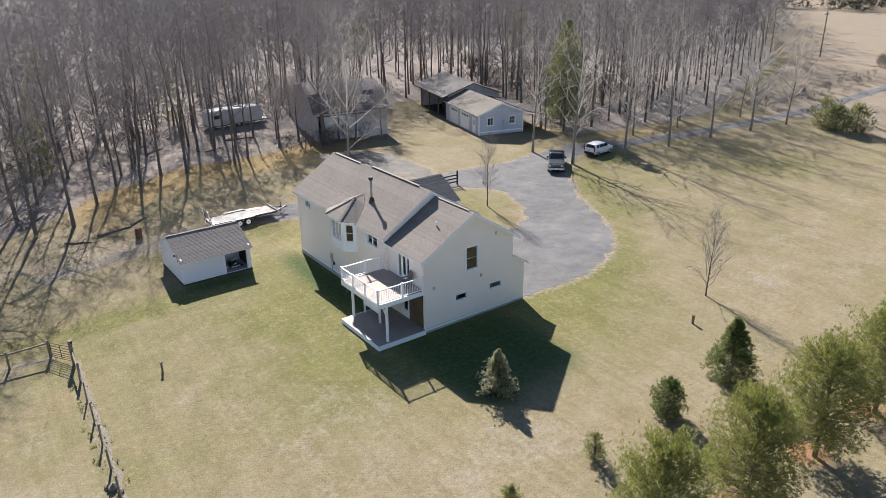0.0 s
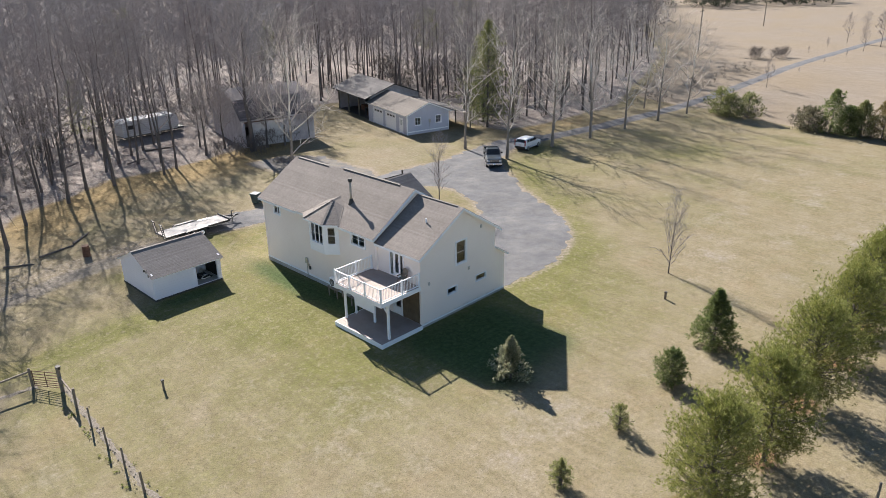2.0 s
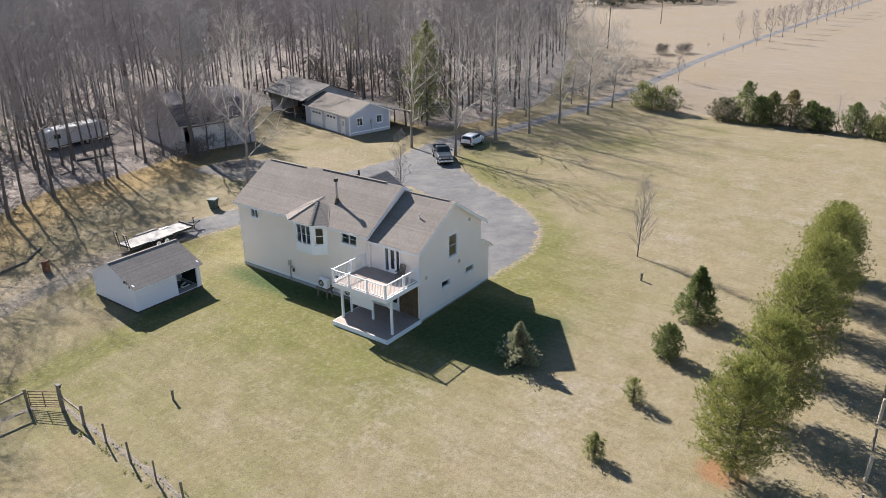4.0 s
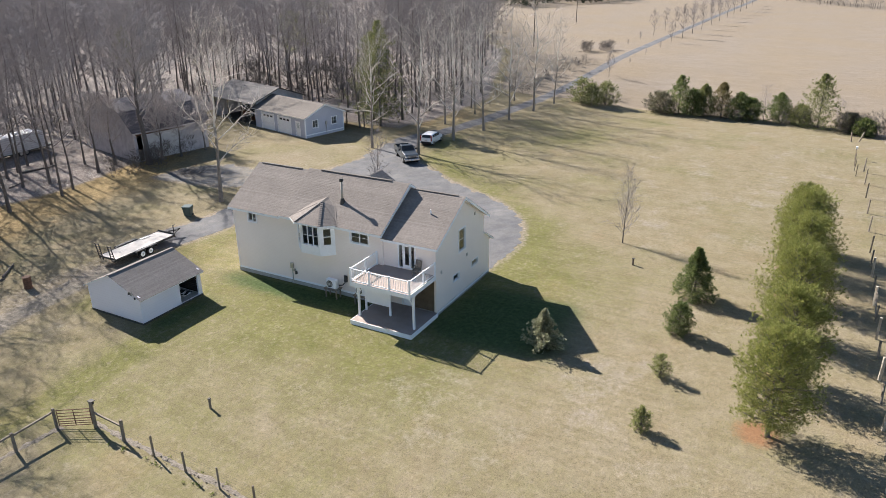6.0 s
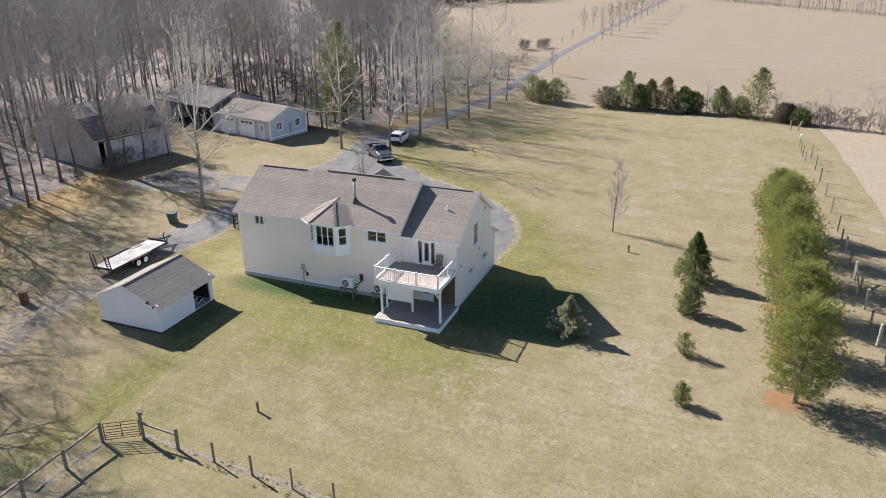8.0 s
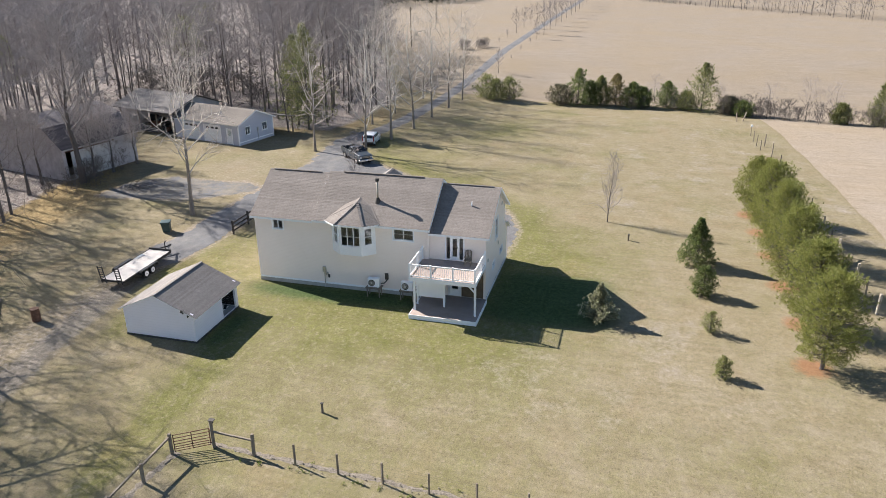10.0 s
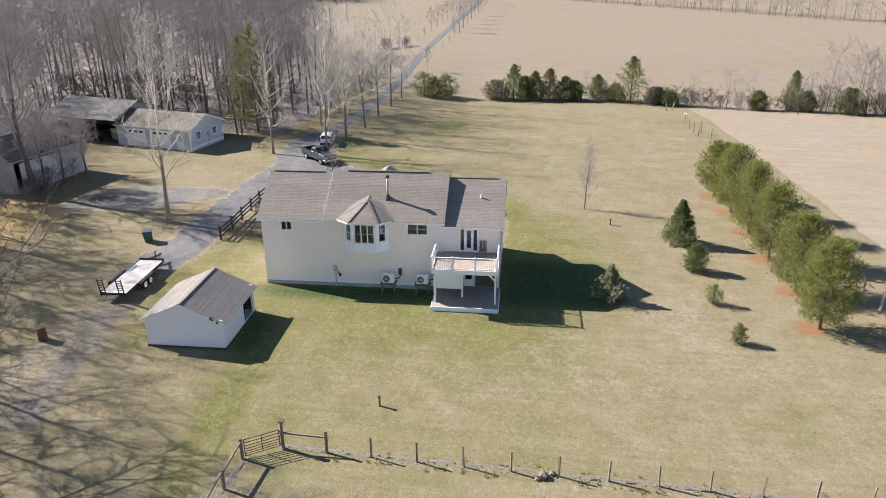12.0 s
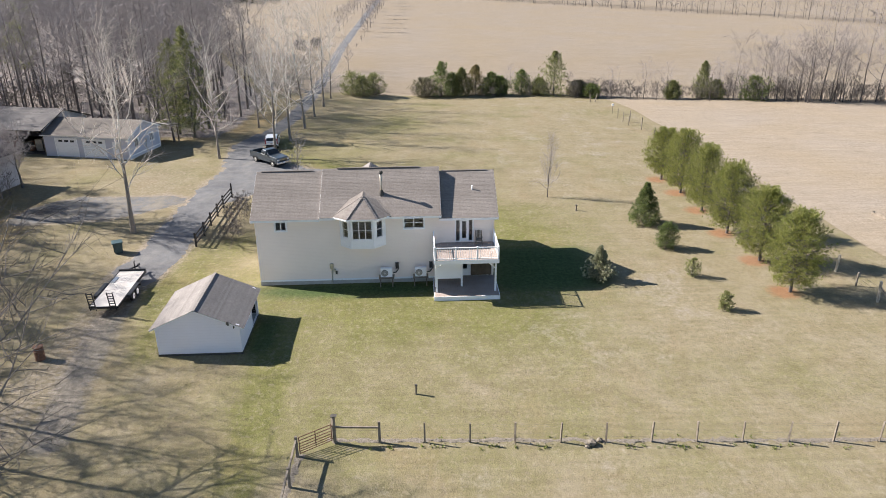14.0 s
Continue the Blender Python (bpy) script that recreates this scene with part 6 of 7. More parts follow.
# the sycamores along the drive, each from one of four grown shapes
forms = [bare_tree(20 + k, 15.5, 0.165, 0.17, 22, 0.34, 7, 6, 1.05, twig_r=0.0068, thick=0.0115) for k in range(4)]
SYCAMORES = [(61.2, 59.6, 1.08), (69.9, 59.1, 1.1), (77.3, 58.1, 1.06), (85.6, 57.7, 1.0), (94.3, 57.2, 1.05), (103.0, 56.9, 0.85), (61.3, 66.7, 1.0), (78.4, 65.0, 0.85), (87.0, 64.2, 0.6), (91.1, 66.9, 0.75), (102.0, 63.9, 0.72)]
for i, (x, y, k) in enumerate(SYCAMORES):
    t = tree_thing("sycamore_tree", (x, y, lawn(x, y)), forms[i % 4], BARK_PALE, PALE_TWIGS, "tall bare sycamore with pale bark beside the drive", "tree", "trees along the drive") if i < 4 else copy_thing(first[i % 4], Matrix())
    if i < 4:
        first = [t] if i == 0 else first + [t]
    t.matrix_basis = pose(x, y, lawn(x, y), 0, 0, i * 73) @ Matrix.Scale(k, 4)

# the big sycamore by the board fence
fence_form = bare_tree(36, 16.2, 0.22, 0.24, 20, 0.4, 9, 10, 1.15, twig_r=0.0075, thick=0.0125)
t = tree_thing("sycamore_tree", (35.6, 68.5, GZ), fence_form, BARK_PALE, PALE_TWIGS, "large bare sycamore with brown lower trunk and pale limbs", "tree")
t.matrix_basis = pose(35.6, 68.5, GZ, 3, 4, 20)

# two slender trees on the lawn, one on the island in the drive
lawn_tree = bare_tree(41, 6.3, 0.055, 0.1, 50, 0.31, 5, 5, 1.55, twig_r=0.006)
tree_thing("young_tree", (43.2, 28.2, GZ), lawn_tree, BARK_GREY, TWIGS, "slender bare young tree standing on the lawn")
isle_tree = bare_tree(42, 7.0, 0.065, 0.16, 42, 0.26, 5, 6, 1.4, twig_r=0.0065)
tree_thing("young_tree", (43.4, 53.9, GZ), isle_tree, BARK_GREY, TWIGS, "bare young tree on the grass island in the drive")

broad_tree = bare_tree(47, 11.5, 0.28, 0.17, 28, 0.74, 12, 13, 0.5, twig_r=0.0095, thick=0.0075)
tree_thing("spreading_tree", (-1.6, 62.9, lawn(-1.6)), broad_tree, BARK_GREY, BROWN_TWIGS, "broad bare tree with spreading limbs by the track")

barn_tree = bare_tree(48, 17.0, 0.36, 0.3, 34, 0.4, 12, 20, 1.25, twig_r=0.0095, thick=0.0125)
for k, (x, y, sc) in enumerate(((42.3, 86.9, 1.0), (37.0, 89.5, 0.5), (46.8, 86.3, 0.42), (50.6, 85.9, 0.36), (40.4, 90.8, 0.45), (44.6, 87.2, 0.45))):
    if k == 0:
        yard = t = tree_thing("yard_tree", (x, y, GZ), barn_tree, BARK_GREY, GREY_TWIGS, "bare tree with a dense twiggy crown before the barn", "tree", "trees before the barn")
    else:
        t = copy_thing(yard, Matrix())
    t.matrix_basis = pose(x, y, GZ, 0, 0, k * 100) @ Matrix.Scale(sc, 4)

# young trees in two rows along the far drive
sapling = bare_tree(43, 6.0, 0.06, 0.2, 22, 0.3, 6, 7, 1.3, twig_r=0.013, low=True)
kid = None
ROWS = [(x, 64.6 - 0.012 * (x - 180), 1.05) for x in (205, 219, 233, 247, 261, 278, 293, 309, 325)] + [(x, 55.9 - 0.012 * (x - 150), 1.25) for x in (200, 213.5, 228, 243, 258, 273, 288, 304, 320, 336)]
ROWS += [(132, 55.9, 0.75), (148, 56.0, 0.17), (163, 56.2, 0.2), (176, 55.8, 0.25), (188, 55.7, 0.8), (178, 64.6, 0.22), (191.5, 64.7, 0.35)]
for x, y, k in ROWS:
    if kid is None:
        kid = t = tree_thing("sapling", (x, y, lawn(x, y)), sapling, BARK_GREY, TWIGS, "small bare sapling planted along the drive", "tree", "saplings along the far drive")
    else:
        t = copy_thing(kid, Matrix())
    t.matrix_basis = pose(x + rng.uniform(-0.6, 0.6), y, lawn(x, y), 0, 0, rng.uniform(0, 360)) @ Matrix.Scale(k * rng.uniform(0.88, 1.12), 4)

# the wood: its front trees one by one, the depth of it as one mass
near_forms = [bare_tree(60 + k, 18.5, 0.17, 0.3, 24, 0.31, 8, 10, 0.85, twig_r=0.0072, thick=0.0085) for k in range(6)]
deep_forms = [bare_tree(80 + k, 18.5, 0.15, 0.24, 15, 0.34, 6, 14, 0.8, twig_r=0.0135, low=True) for k in range(8)]
far_forms = [bare_tree(90 + k, 18.5, 0.13, 0.2, 12, 0.34, 5, 9, 0.75, twig_r=0.026, low=True) for k in range(6)]
wood_poly = [(x, y) for x, y in WOOD_EDGE]


def in_wood_at(x, y, margin=0.0):
    a, b = np.array([x]), np.array([y])
    return bool(inside(wood_poly, a, b)[0]) and near_line(wood_poly, a, b, True)[0] > margin


BLOCKED = [(34, 45, 102, 110), (40, 55, 86, 103), (60, 78, 74, 104)]


def clear_spot(x, y):
    return not any(x0 < x < x1 and y0 < y < y1 for x0, x1, y0, y1 in BLOCKED)


edge_spots = [(5.5, 73.7), (8.8, 74.0), (15.2, 84.5), (17.4, 82.8), (23.3, 85.3), (27.6, 94.0), (29.2, 85.3), (16.8, 88.9), (31.4, 90.5), (31.3, 86.4), (12, 79), (10, 83),
              (20.5, 86.0), (1.5, 74), (-3, 76), (57, 105), (30.5, 97.0), (35.0, 100.0), (25.0, 91.5), (72.5, 85), (73.5, 92), (70.5, 75)]
gap = random.Random(21)
tries = 0
while len(edge_spots) < 88 and tries < 20000:
    tries += 1
    x, y = gap.uniform(-6, 104), gap.uniform(66, 128)
    if not in_wood_at(x, y, 0.6) or not clear_spot(x, y) or (22 < x < 42 and y < 104) or near_line(wood_poly, np.array([x]), np.array([y]), True)[0] > 22:
        continue
    if all((x - a) ** 2 + (y - b) ** 2 > 5.0 ** 2 for a, b in edge_spots):
        edge_spots.append((x, y))
grown = []
for i, (x, y) in enumerate(edge_spots):
    if i < 6:
        t = tree_thing("woodland_tree", (x, y, GZ), near_forms[i], BARK_GREY, TWIGS, "tall bare grey-barked tree at the edge of the wood", "tree", "trees at the wood's edge")
        grown.append(t)
    else:
        t = copy_thing(grown[i % 6], Matrix())
    k = gap.uniform(0.75, 1.1)
    t.matrix_basis = pose(x, y, GZ, gap.uniform(-2, 2), gap.uniform(-2, 2), gap.uniform(0, 360)) @ Matrix.Scale(k, 4)


def mass(name, forms_, spots, which, material, label, category="trees"):
    """Many copies of a few shapes joined into one mesh."""
    vs, fs, n = [], [], 0
    g = random.Random(9)
    for x, y, k in spots:
        v, f = forms_[g.randrange(len(forms_))][which] if which is not None else forms_[g.randrange(len(forms_))]
        a = g.uniform(0, math.tau)
        c, s = math.cos(a), math.sin(a)
        p = v * k
        vs.append(np.stack([p[:, 0] * c - p[:, 1] * s + x, p[:, 0] * s + p[:, 1] * c + y, p[:, 2] + lawn(x, y)], -1))
        fs.append(f + n)
        n += len(v)
    ob = arrays(name, np.concatenate(vs), np.concatenate(fs), material)
    return tagged(ob, label, category, kind="stuff")


spots = []
g2 = random.Random(33)


def scatter(x0, x1, y0, y1, gap_, keep, lo=0.75, hi=1.15):
    x = x0
    while x < x1:
        y = y0
        while y < y1:
            px, py = x + g2.uniform(-0.45, 0.45) * gap_, y + g2.uniform(-0.45, 0.45) * gap_
            if keep(px, py):
                spots.append((px, py, g2.uniform(lo, hi)))
            y += gap_
        x += gap_


def deep(lo, hi):
    def keep(x, y):
        if not (inside(wood_poly, np.array([x]), np.array([y]))[0] and clear_spot(x, y)):
            return False
        if x < -8 + 0.06 * y - 12:
            return False
        d = near_line(wood_poly, np.array([x]), np.array([y]), True)[0]
        return lo <= d < hi and all((x - a) ** 2 + (y - b) ** 2 > 4 for a, b in edge_spots)
    return keep


scatter(-25, 115, 66, 150, 5.6, deep(3, 40))
near_spots, spots = spots, []
scatter(-10, 190, 100, 230, 7.8, deep(40, 100))
scatter(100, 330, 70, 340, 4.9, lambda x, y: deep(1, 26)(x, y) and (x > 115 or y > 150))
scatter(0, 300, 190, 350, 12, deep(100, 300), 0.85, 1.25)
# the belt of trees across the far field
far_start = len(spots)
scatter(120, 420, -190, 60, 4.0, lambda x, y: 0 < (x - (338 - (17 - y) * 1.18)) * 0.65 < 12 and y < 45, 0.5, 0.85)
belt = spots[far_start:]
gh = random.Random(51)
thicket = [(100 - (13 - y) * 0.27 + gh.gauss(2.5, 1.2), y, gh.uniform(0.28, 0.62) if y < -14 else gh.uniform(0.16, 0.34)) for y in [gh.uniform(-78, -13) for k in range(46)] + [gh.uniform(-13, 9) for k in range(6)]]
for forms_, place in ((deep_forms, near_spots), (far_forms, spots[:far_start])):
    mass("far_wood", forms_, place, 0, BARK_GREY, "trunks of the bare wood behind the yard")
    mass("far_wood", forms_, place, 1, TWIGS, "grey mass of bare twigs of the wood behind the yard")
belt_forms = [bare_tree(110 + k, 17.0, 0.1, 0.12, 10, 0.34, 4, 7, 0.9, twig_r=0.035, low=True) for k in range(5)]
mass("far_belt", belt_forms, belt, 0, BARK_GREY, "trunks of the tree belt across the far field")
mass("far_belt", belt_forms, belt, 1, DARK_TWIGS, "bare grey twigs of the tree belt across the far field")
mass("thicket", deep_forms, thicket, 0, BARK_GREY, "stems of the bare thicket in the hedgerow", "thicket")
mass("thicket", deep_forms, thicket, 1, DARK_TWIGS, "twigs of the bare thicket in the hedgerow", "thicket")


# ---- evergreens and shrubs ----
def blades_at(g, P, D, blades, size, width, fan=0.55):
    """Pointed leaves in tufts at the places P, turned along D."""
    n = len(P)
    d = np.repeat(D, blades, 0) + g.normal(0, fan, (n * blades, 3))
    d /= np.linalg.norm(d, axis=1)[:, None] + 1e-9
    p = np.repeat(P, blades, 0) + g.normal(0, size * 0.22, (n * blades, 3))
    side = np.cross(d, g.normal(0, 1, (n * blades, 3)))
    side /= np.linalg.norm(side, axis=1)[:, None] + 1e-9
    ln = size * g.uniform(0.55, 1.3, (n * blades, 1))
    mid = p + d * ln * 0.45
    v = np.stack([p, mid + side * width, p + d * ln, mid - side * width], 1).reshape(-1, 3)
    k = np.arange(n * blades)[:, None] * 4
    return v, np.concatenate([k + np.array([[0, 1, 2]]), k + np.array([[0, 2, 3]])])


def evergreen(name, at, h, radius, foot, profile, leaf, label, seed, limbs, tufts, blades, size, width, uneven=0.2, category="tree", group="", trunk_r=0.09, rise=0.35, lean=(0.0, 0.0), fan=0.55, up=0.35):
    """A conifer grown limb by limb, each limb carrying tufts of needles along its outer part."""
    t = thing(name, at, label, category, group)
    g = np.random.RandomState(seed)
    wood = Sticks()
    P, D = [], []
    phi = g.rand() * 6
    side = g.normal(0, uneven * 0.6, 8)
    for i in range(limbs):
        u = (i + g.rand()) / limbs
        phi += 2.4 + g.normal(0, 0.3)
        lobe = 1 + side[int(phi / 0.785) % 8] * (0.5 + 0.5 * math.sin(u * 9 + side[0] * 20))
        ln = max(0.12, profile(u) * radius * lobe * g.uniform(1 - uneven, 1 + uneven * 0.7))
        z = foot + u * (h - foot)
        el = rise * (0.4 + 1.4 * u) + g.normal(0, 0.12)
        d = np.array((math.cos(phi) * math.cos(el), math.sin(phi) * math.cos(el), math.sin(el)))
        ax = np.array((lean[0] * u, lean[1] * u, 0))
        a = ax + np.array((0, 0, max(0.1, z - math.sin(el) * ln * 0.6)))
        b = a + d * ln
        m = (a + b) / 2 + g.normal(0, 0.06, 3) * ln - np.array((0, 0, 0.06 * ln))
        wood.tube([a, m, b], [trunk_r * 0.2 + 0.004, trunk_r * 0.12 + 0.003, 0.003], 4)
        for k in range(tufts):
            w = 0.22 + 0.8 * g.rand() ** 0.7
            c = a * (1 - w) ** 2 + 2 * m * w * (1 - w) + b * w * w
            off = np.clip(g.normal(0, 1, 3), -1.25, 1.25) * ln * (0.1 + 0.12 * (1 - w))
            P.append(c + off)
            D.append(d * 0.8 + off / (np.linalg.norm(off) + 0.05) * 0.5 + np.array((0, 0, up)))
    st = Sticks()
    st.tube([np.array((0, 0, -0.15)), np.array((lean[0] * 0.4 + 0.04, lean[1] * 0.4, h * 0.4)), np.array((lean[0], lean[1], h * 0.93))], [trunk_r * 1.2, trunk_r * 0.8, trunk_r * 0.12], 7)
    (v0, f0), (v1, f1) = st.out(), wood.out()
    arrays("trunk", np.concatenate([v0, v1]), np.concatenate([f0, f1 + len(v0)]), BARK_GREY, t, smooth=True)
    arrays("crown", *blades_at(g, np.array(P), np.array(D), blades, size, width, fan), leaf, t)
    return t


def pine_profile(u):
    return max(0.05, math.sin(math.pi * (0.14 + 0.79 * u)) ** 0.6)


def cone_profile(u):
    return max(0.03, (1 - u) ** 0.8 * (0.72 + 0.28 * min(1, u * 7)))


def holly_profile(u):
    return max(0.1, min(1.0, 0.7 + 1.4 * u) * (1 - u) ** 0.85)


def cedar_profile(u):
    return max(0.06, (1 - u) ** 0.62 * (0.7 + 0.3 * min(1, u * 5)))


def bush_profile(u):
    return max(0.05, math.sin(math.pi * (0.18 + 0.78 * u)) ** 0.7)


for i, (x, y, ph, pr) in enumerate(PINES):
    evergreen("pine_tree", (x, y, GZ), ph, pr * 1.04, 0.95, pine_profile, PINE_LEAF, "bushy yellow-green pine in the row along the fence", 200 + i, 180, 24, 12, 0.155, 0.0122, 0.19, group="pines in the row", trunk_r=0.12, rise=0.55, fan=0.85, up=0.75)
evergreen("spruce_tree", (34.7, 20.5, GZ), 4.0, 1.7, 0.1, cone_profile, SPRUCE_LEAF, "dark green conical spruce on the lawn", 220, 150, 17, 12, 0.16, 0.013, 0.12, rise=0.2)
evergreen("spruce_tree", (28.7, 20.35, GZ), 2.3, 0.98, 0.08, bush_profile, SPRUCE_LEAF, "small rounded dark spruce on the lawn", 221, 110, 11, 12, 0.13, 0.012, 0.22, rise=0.4)
evergreen("spruce_tree", (22.8, 20.2, GZ), 1.5, 0.78, 0.08, bush_profile, CEDAR_LEAF, "thin olive-green young spruce on the lawn", 222, 50, 8, 10, 0.13, 0.009, 0.35, rise=0.6)
evergreen("spruce_tree", (17.0, 19.9, GZ), 1.4, 0.6, 0.1, bush_profile, CEDAR_LEAF, "small uneven green young spruce on the lawn", 223, 50, 9, 11, 0.13, 0.01, 0.4, rise=0.6)
evergreen("holly_bush", (22.75, 27.7, GZ), 2.75, 1.5, 0.1, holly_profile, HOLLY_LEAF, "pale variegated evergreen bush beside the house's shadow", 224, 110, 13, 9, 0.14, 0.022, 0.4, category="bush", rise=0.55)

# the hedgerow: cedars, bare bushes and scrub
HEDGE = [(107.0, 53.2, 3.9, 2.1, 0), (108.6, 49.4, 3.7, 1.6, 0), (106.6, 51.4, 3.4, 1.7, 0), (108.0, 39.9, 3.3, 1.7, 3), (108.1, 36.8, 6.3, 2.0, 1), (108.6, 32.9, 5.0, 1.9, 0), (109.0, 30.2, 5.4, 1.9, 2), (108.3, 27.4, 4.2, 1.8, 1),
         (108.6, 34.6, 4.0, 1.4, 1), (108.2, 25.6, 3.4, 1.3, 1), (109.2, 21.5, 4.4, 1.7, 1), (108.0, 18.4, 2.9, 1.3, 0), (106.8, 15.8, 8.0, 2.9, 0), (105.2, 11.4, 2.8, 1.3, 3), (103.5, 9.6, 2.4, 1.1, 1), (99.6, -4.2, 3.0, 1.2, 0), (99.5, -9.6, 6.4, 1.7, 0), (98.6, -11.6, 3.2, 1.2, 0), (95.8, -17.2, 4.0, 1.8, 1)]
for i, (x, y, hh, rr, kind) in enumerate(HEDGE):
    if kind < 4:
        evergreen("cedar_tree", (x, y, lawn(x, y)), hh, rr * 1.55, 0.1, cedar_profile if hh > 4 else bush_profile, (HEDGE_LEAF, SPRUCE_LEAF, OLIVE_LEAF, GREY_LEAF)[kind], ("olive-green cedar in the hedgerow", "dense dark green cedar in the hedgerow", "brown-tinged olive cedar in the hedgerow", "dull grey-green bush in the hedgerow")[kind], 240 + i, 60 if i < 3 else (100 if hh < 7 else 120), 11, 7, 0.29, 0.033, 0.36, group="cedars in the hedgerow", rise=0.35 if kind else 0.55)
scrub_form = [bare_tree(300 + k, 2.4, 0.025, 0.02, 14, 0.62, 5, 6, 0.95, twig_r=0.014, low=True) for k in range(4)]
scrub_spots = []
g3 = random.Random(17)
def hedge_line(y):
    return 107.8 if y > 15 else 105.8 - (15 - y) * 0.27


for i in range(120):
    y = g3.uniform(-60, 54)
    if 43 < y < 47:
        continue
    scrub_spots.append((hedge_line(y) + g3.gauss(0, 0.9), y, g3.uniform(0.3, 0.8)))
for i in range(250):
    y = g3.uniform(-75, 13)
    scrub_spots.append((hedge_line(y) + g3.gauss(0, 1.2), y, g3.uniform(0.45, 1.15)))
for i in range(60):
    y = g3.uniform(-75, -14)
    scrub_spots.append((hedge_line(y) + g3.gauss(0, 1.8), y, g3.uniform(0.8, 1.6)))
for x, y in ((162.0, 70.2), (163.5, 70.8), (161.3, 70.4), (166.2, 66.8), (167.4, 66.6), (168.3, 66.2), (165.5, 67.2)):
    for k in range(4):
        scrub_spots.append((x + g3.gauss(0, 0.7), y + g3.gauss(0, 0.5), g3.uniform(0.55, 0.85)))
for i in range(26):
    scrub_spots.append((g3.uniform(104, 150), 66 + g3.gauss(0, 1.2) + 0.0, g3.uniform(0.3, 0.7)))
# brush behind the board fence and under the edge of the wood
for i in range(26):
    u = g3.random()
    scrub_spots.append((32.5 + u * 12.5, 60.3 - g3.random() * 2.2, g3.uniform(0.35, 0.62)))
for i in range(420):
    x, y = g3.uniform(-8, 104), g3.uniform(66, 115)
    if in_wood_at(x, y, 0.3 if i % 2 else 9.0) and clear_spot(x, y) and not (24 < x < 44 and y < 104):
        scrub_spots.append((x, y, g3.uniform(0.4, 1.2) if i % 2 else g3.uniform(1.4, 2.4)))
for i in range(30):
    scrub_spots.append((43 + g3.gauss(0, 3.0), 86.2 + g3.gauss(0, 1.0), g3.uniform(0.4, 0.9)))
low_belt = [(x + g3.uniform(-3, 3), y + g3.uniform(-3, 3), g3.uniform(0.12, 0.26)) for x, y, k in belt[::2]]
mass("far_belt", belt_forms, low_belt, 1, DARK_TWIGS, "brush under the tree belt across the far field")
mass("scrub", scrub_form, scrub_spots, 0, BARK_GREY, "stems of bare scrub along hedgerow and wood", "scrub")
mass("scrub", scrub_form, scrub_spots, 1, BROWN_TWIGS, "bare twiggy scrub along hedgerow and wood", "scrub")

# bare trees standing in the hedgerow
for x, y, k in ((102.3, 6.0, 0.3), (101.0, 0.5, 0.36), (100.3, -3.5, 0.33), (98.7, -12.0, 0.36), (95.0, -19.5, 0.52), (94.2, -22.0, 0.6), (93.6, -24.0, 0.55), (94.6, -20.8, 0.45), (93.9, -23.0, 0.42), (93.2, -25.6, 0.5), (92.4, -30.8, 0.55), (91.6, -32.2, 0.5), (90.4, -35.8, 0.6), (96.6, -15.2, 0.36), (92.6, -27.5, 0.78), (91.9, -29.5, 0.62), (91.0, -33.5, 0.75), (89.5, -38.5, 0.8), (87, -45, 0.8), (108.2, 23.6, 0.3), (106.0, 13.0, 0.24)):
    t = copy_thing(grown[int(abs(y)) % 6], Matrix())
    tagged(t, "bare tree standing in the hedgerow", group="bare hedgerow trees")
    t.matrix_basis = pose(x, y, lawn(x, y), 0, 0, y * 40) @ Matrix.Scale(k, 4)

# evergreens inside the wood
for i, (x, y, hh, rr) in enumerate(((72.8, 72.8, 14.8, 3.3), (75.0, 75.5, 13.0, 3.2), (-2, 82, 9, 2.6), (66, 118, 13, 2.6), (92, 104, 14, 2.8), (50, 140, 15, 3.0), (30, 112, 8, 2.2), (112, 113, 18, 3.0), (13.4, 112, 12, 2.6), (9, 91, 10, 2.4))):
    evergreen("woodland_pine", (x, y, GZ), hh, rr * 1.25, 1.0 if i < 2 else (hh * 0.5 if hh > 11 else 0.8), bush_profile if hh > 13 and i > 1 else cedar_profile, HEDGE_LEAF if i < 2 else (CEDAR_LEAF, PINE_LEAF)[i % 2], "thin green pine standing in the bare wood", 280 + i, 130 if i < 2 else 36, 14, 9, 0.36, 0.022, 0.45, group="pines in the wood", trunk_r=0.16, rise=0.15 if i < 2 else 0.35)



# the dark evergreen wood beyond the far field, too far off to tell its trees apart
eg = np.random.RandomState(77)
P, D = [], []
for k in range(170):
    x, y = eg.uniform(292, 372), eg.uniform(108, 190)
    if y < 143 - (x - 292) * 0.62 or y > 182 - (x - 292) * 0.5:
        continue
    hh = eg.uniform(7, 13)
    for q in range(46):
        u, a = eg.rand(), eg.uniform(0, math.tau)
        r = 3.0 * (1 - u) ** 0.7 * eg.uniform(0.4, 1.0)
        P.append((x + r * math.cos(a), y + r * math.sin(a), lawn(x, y) + 0.4 + u * hh))
        D.append((math.cos(a) * 0.8, math.sin(a) * 0.8, 0.3))
tagged(arrays("far_wood", *blades_at(eg, np.array(P), np.array(D), 5, 1.1, 0.16), FAR_LEAF), "dark evergreen wood beyond the far field", "trees", kind="stuff")


# ---- small things about the fields and the yard ----
def lump(g, size, flat=0.6):
    """A rough stone or clod: a squashed, uneven ball."""
    bm = bmesh.new()
    bmesh.ops.create_icosphere(bm, subdivisions=1, radius=size)
    for v in bm.verts:
        v.co *= g.uniform(0.7, 1.2)
        v.co.z *= flat
    return bm


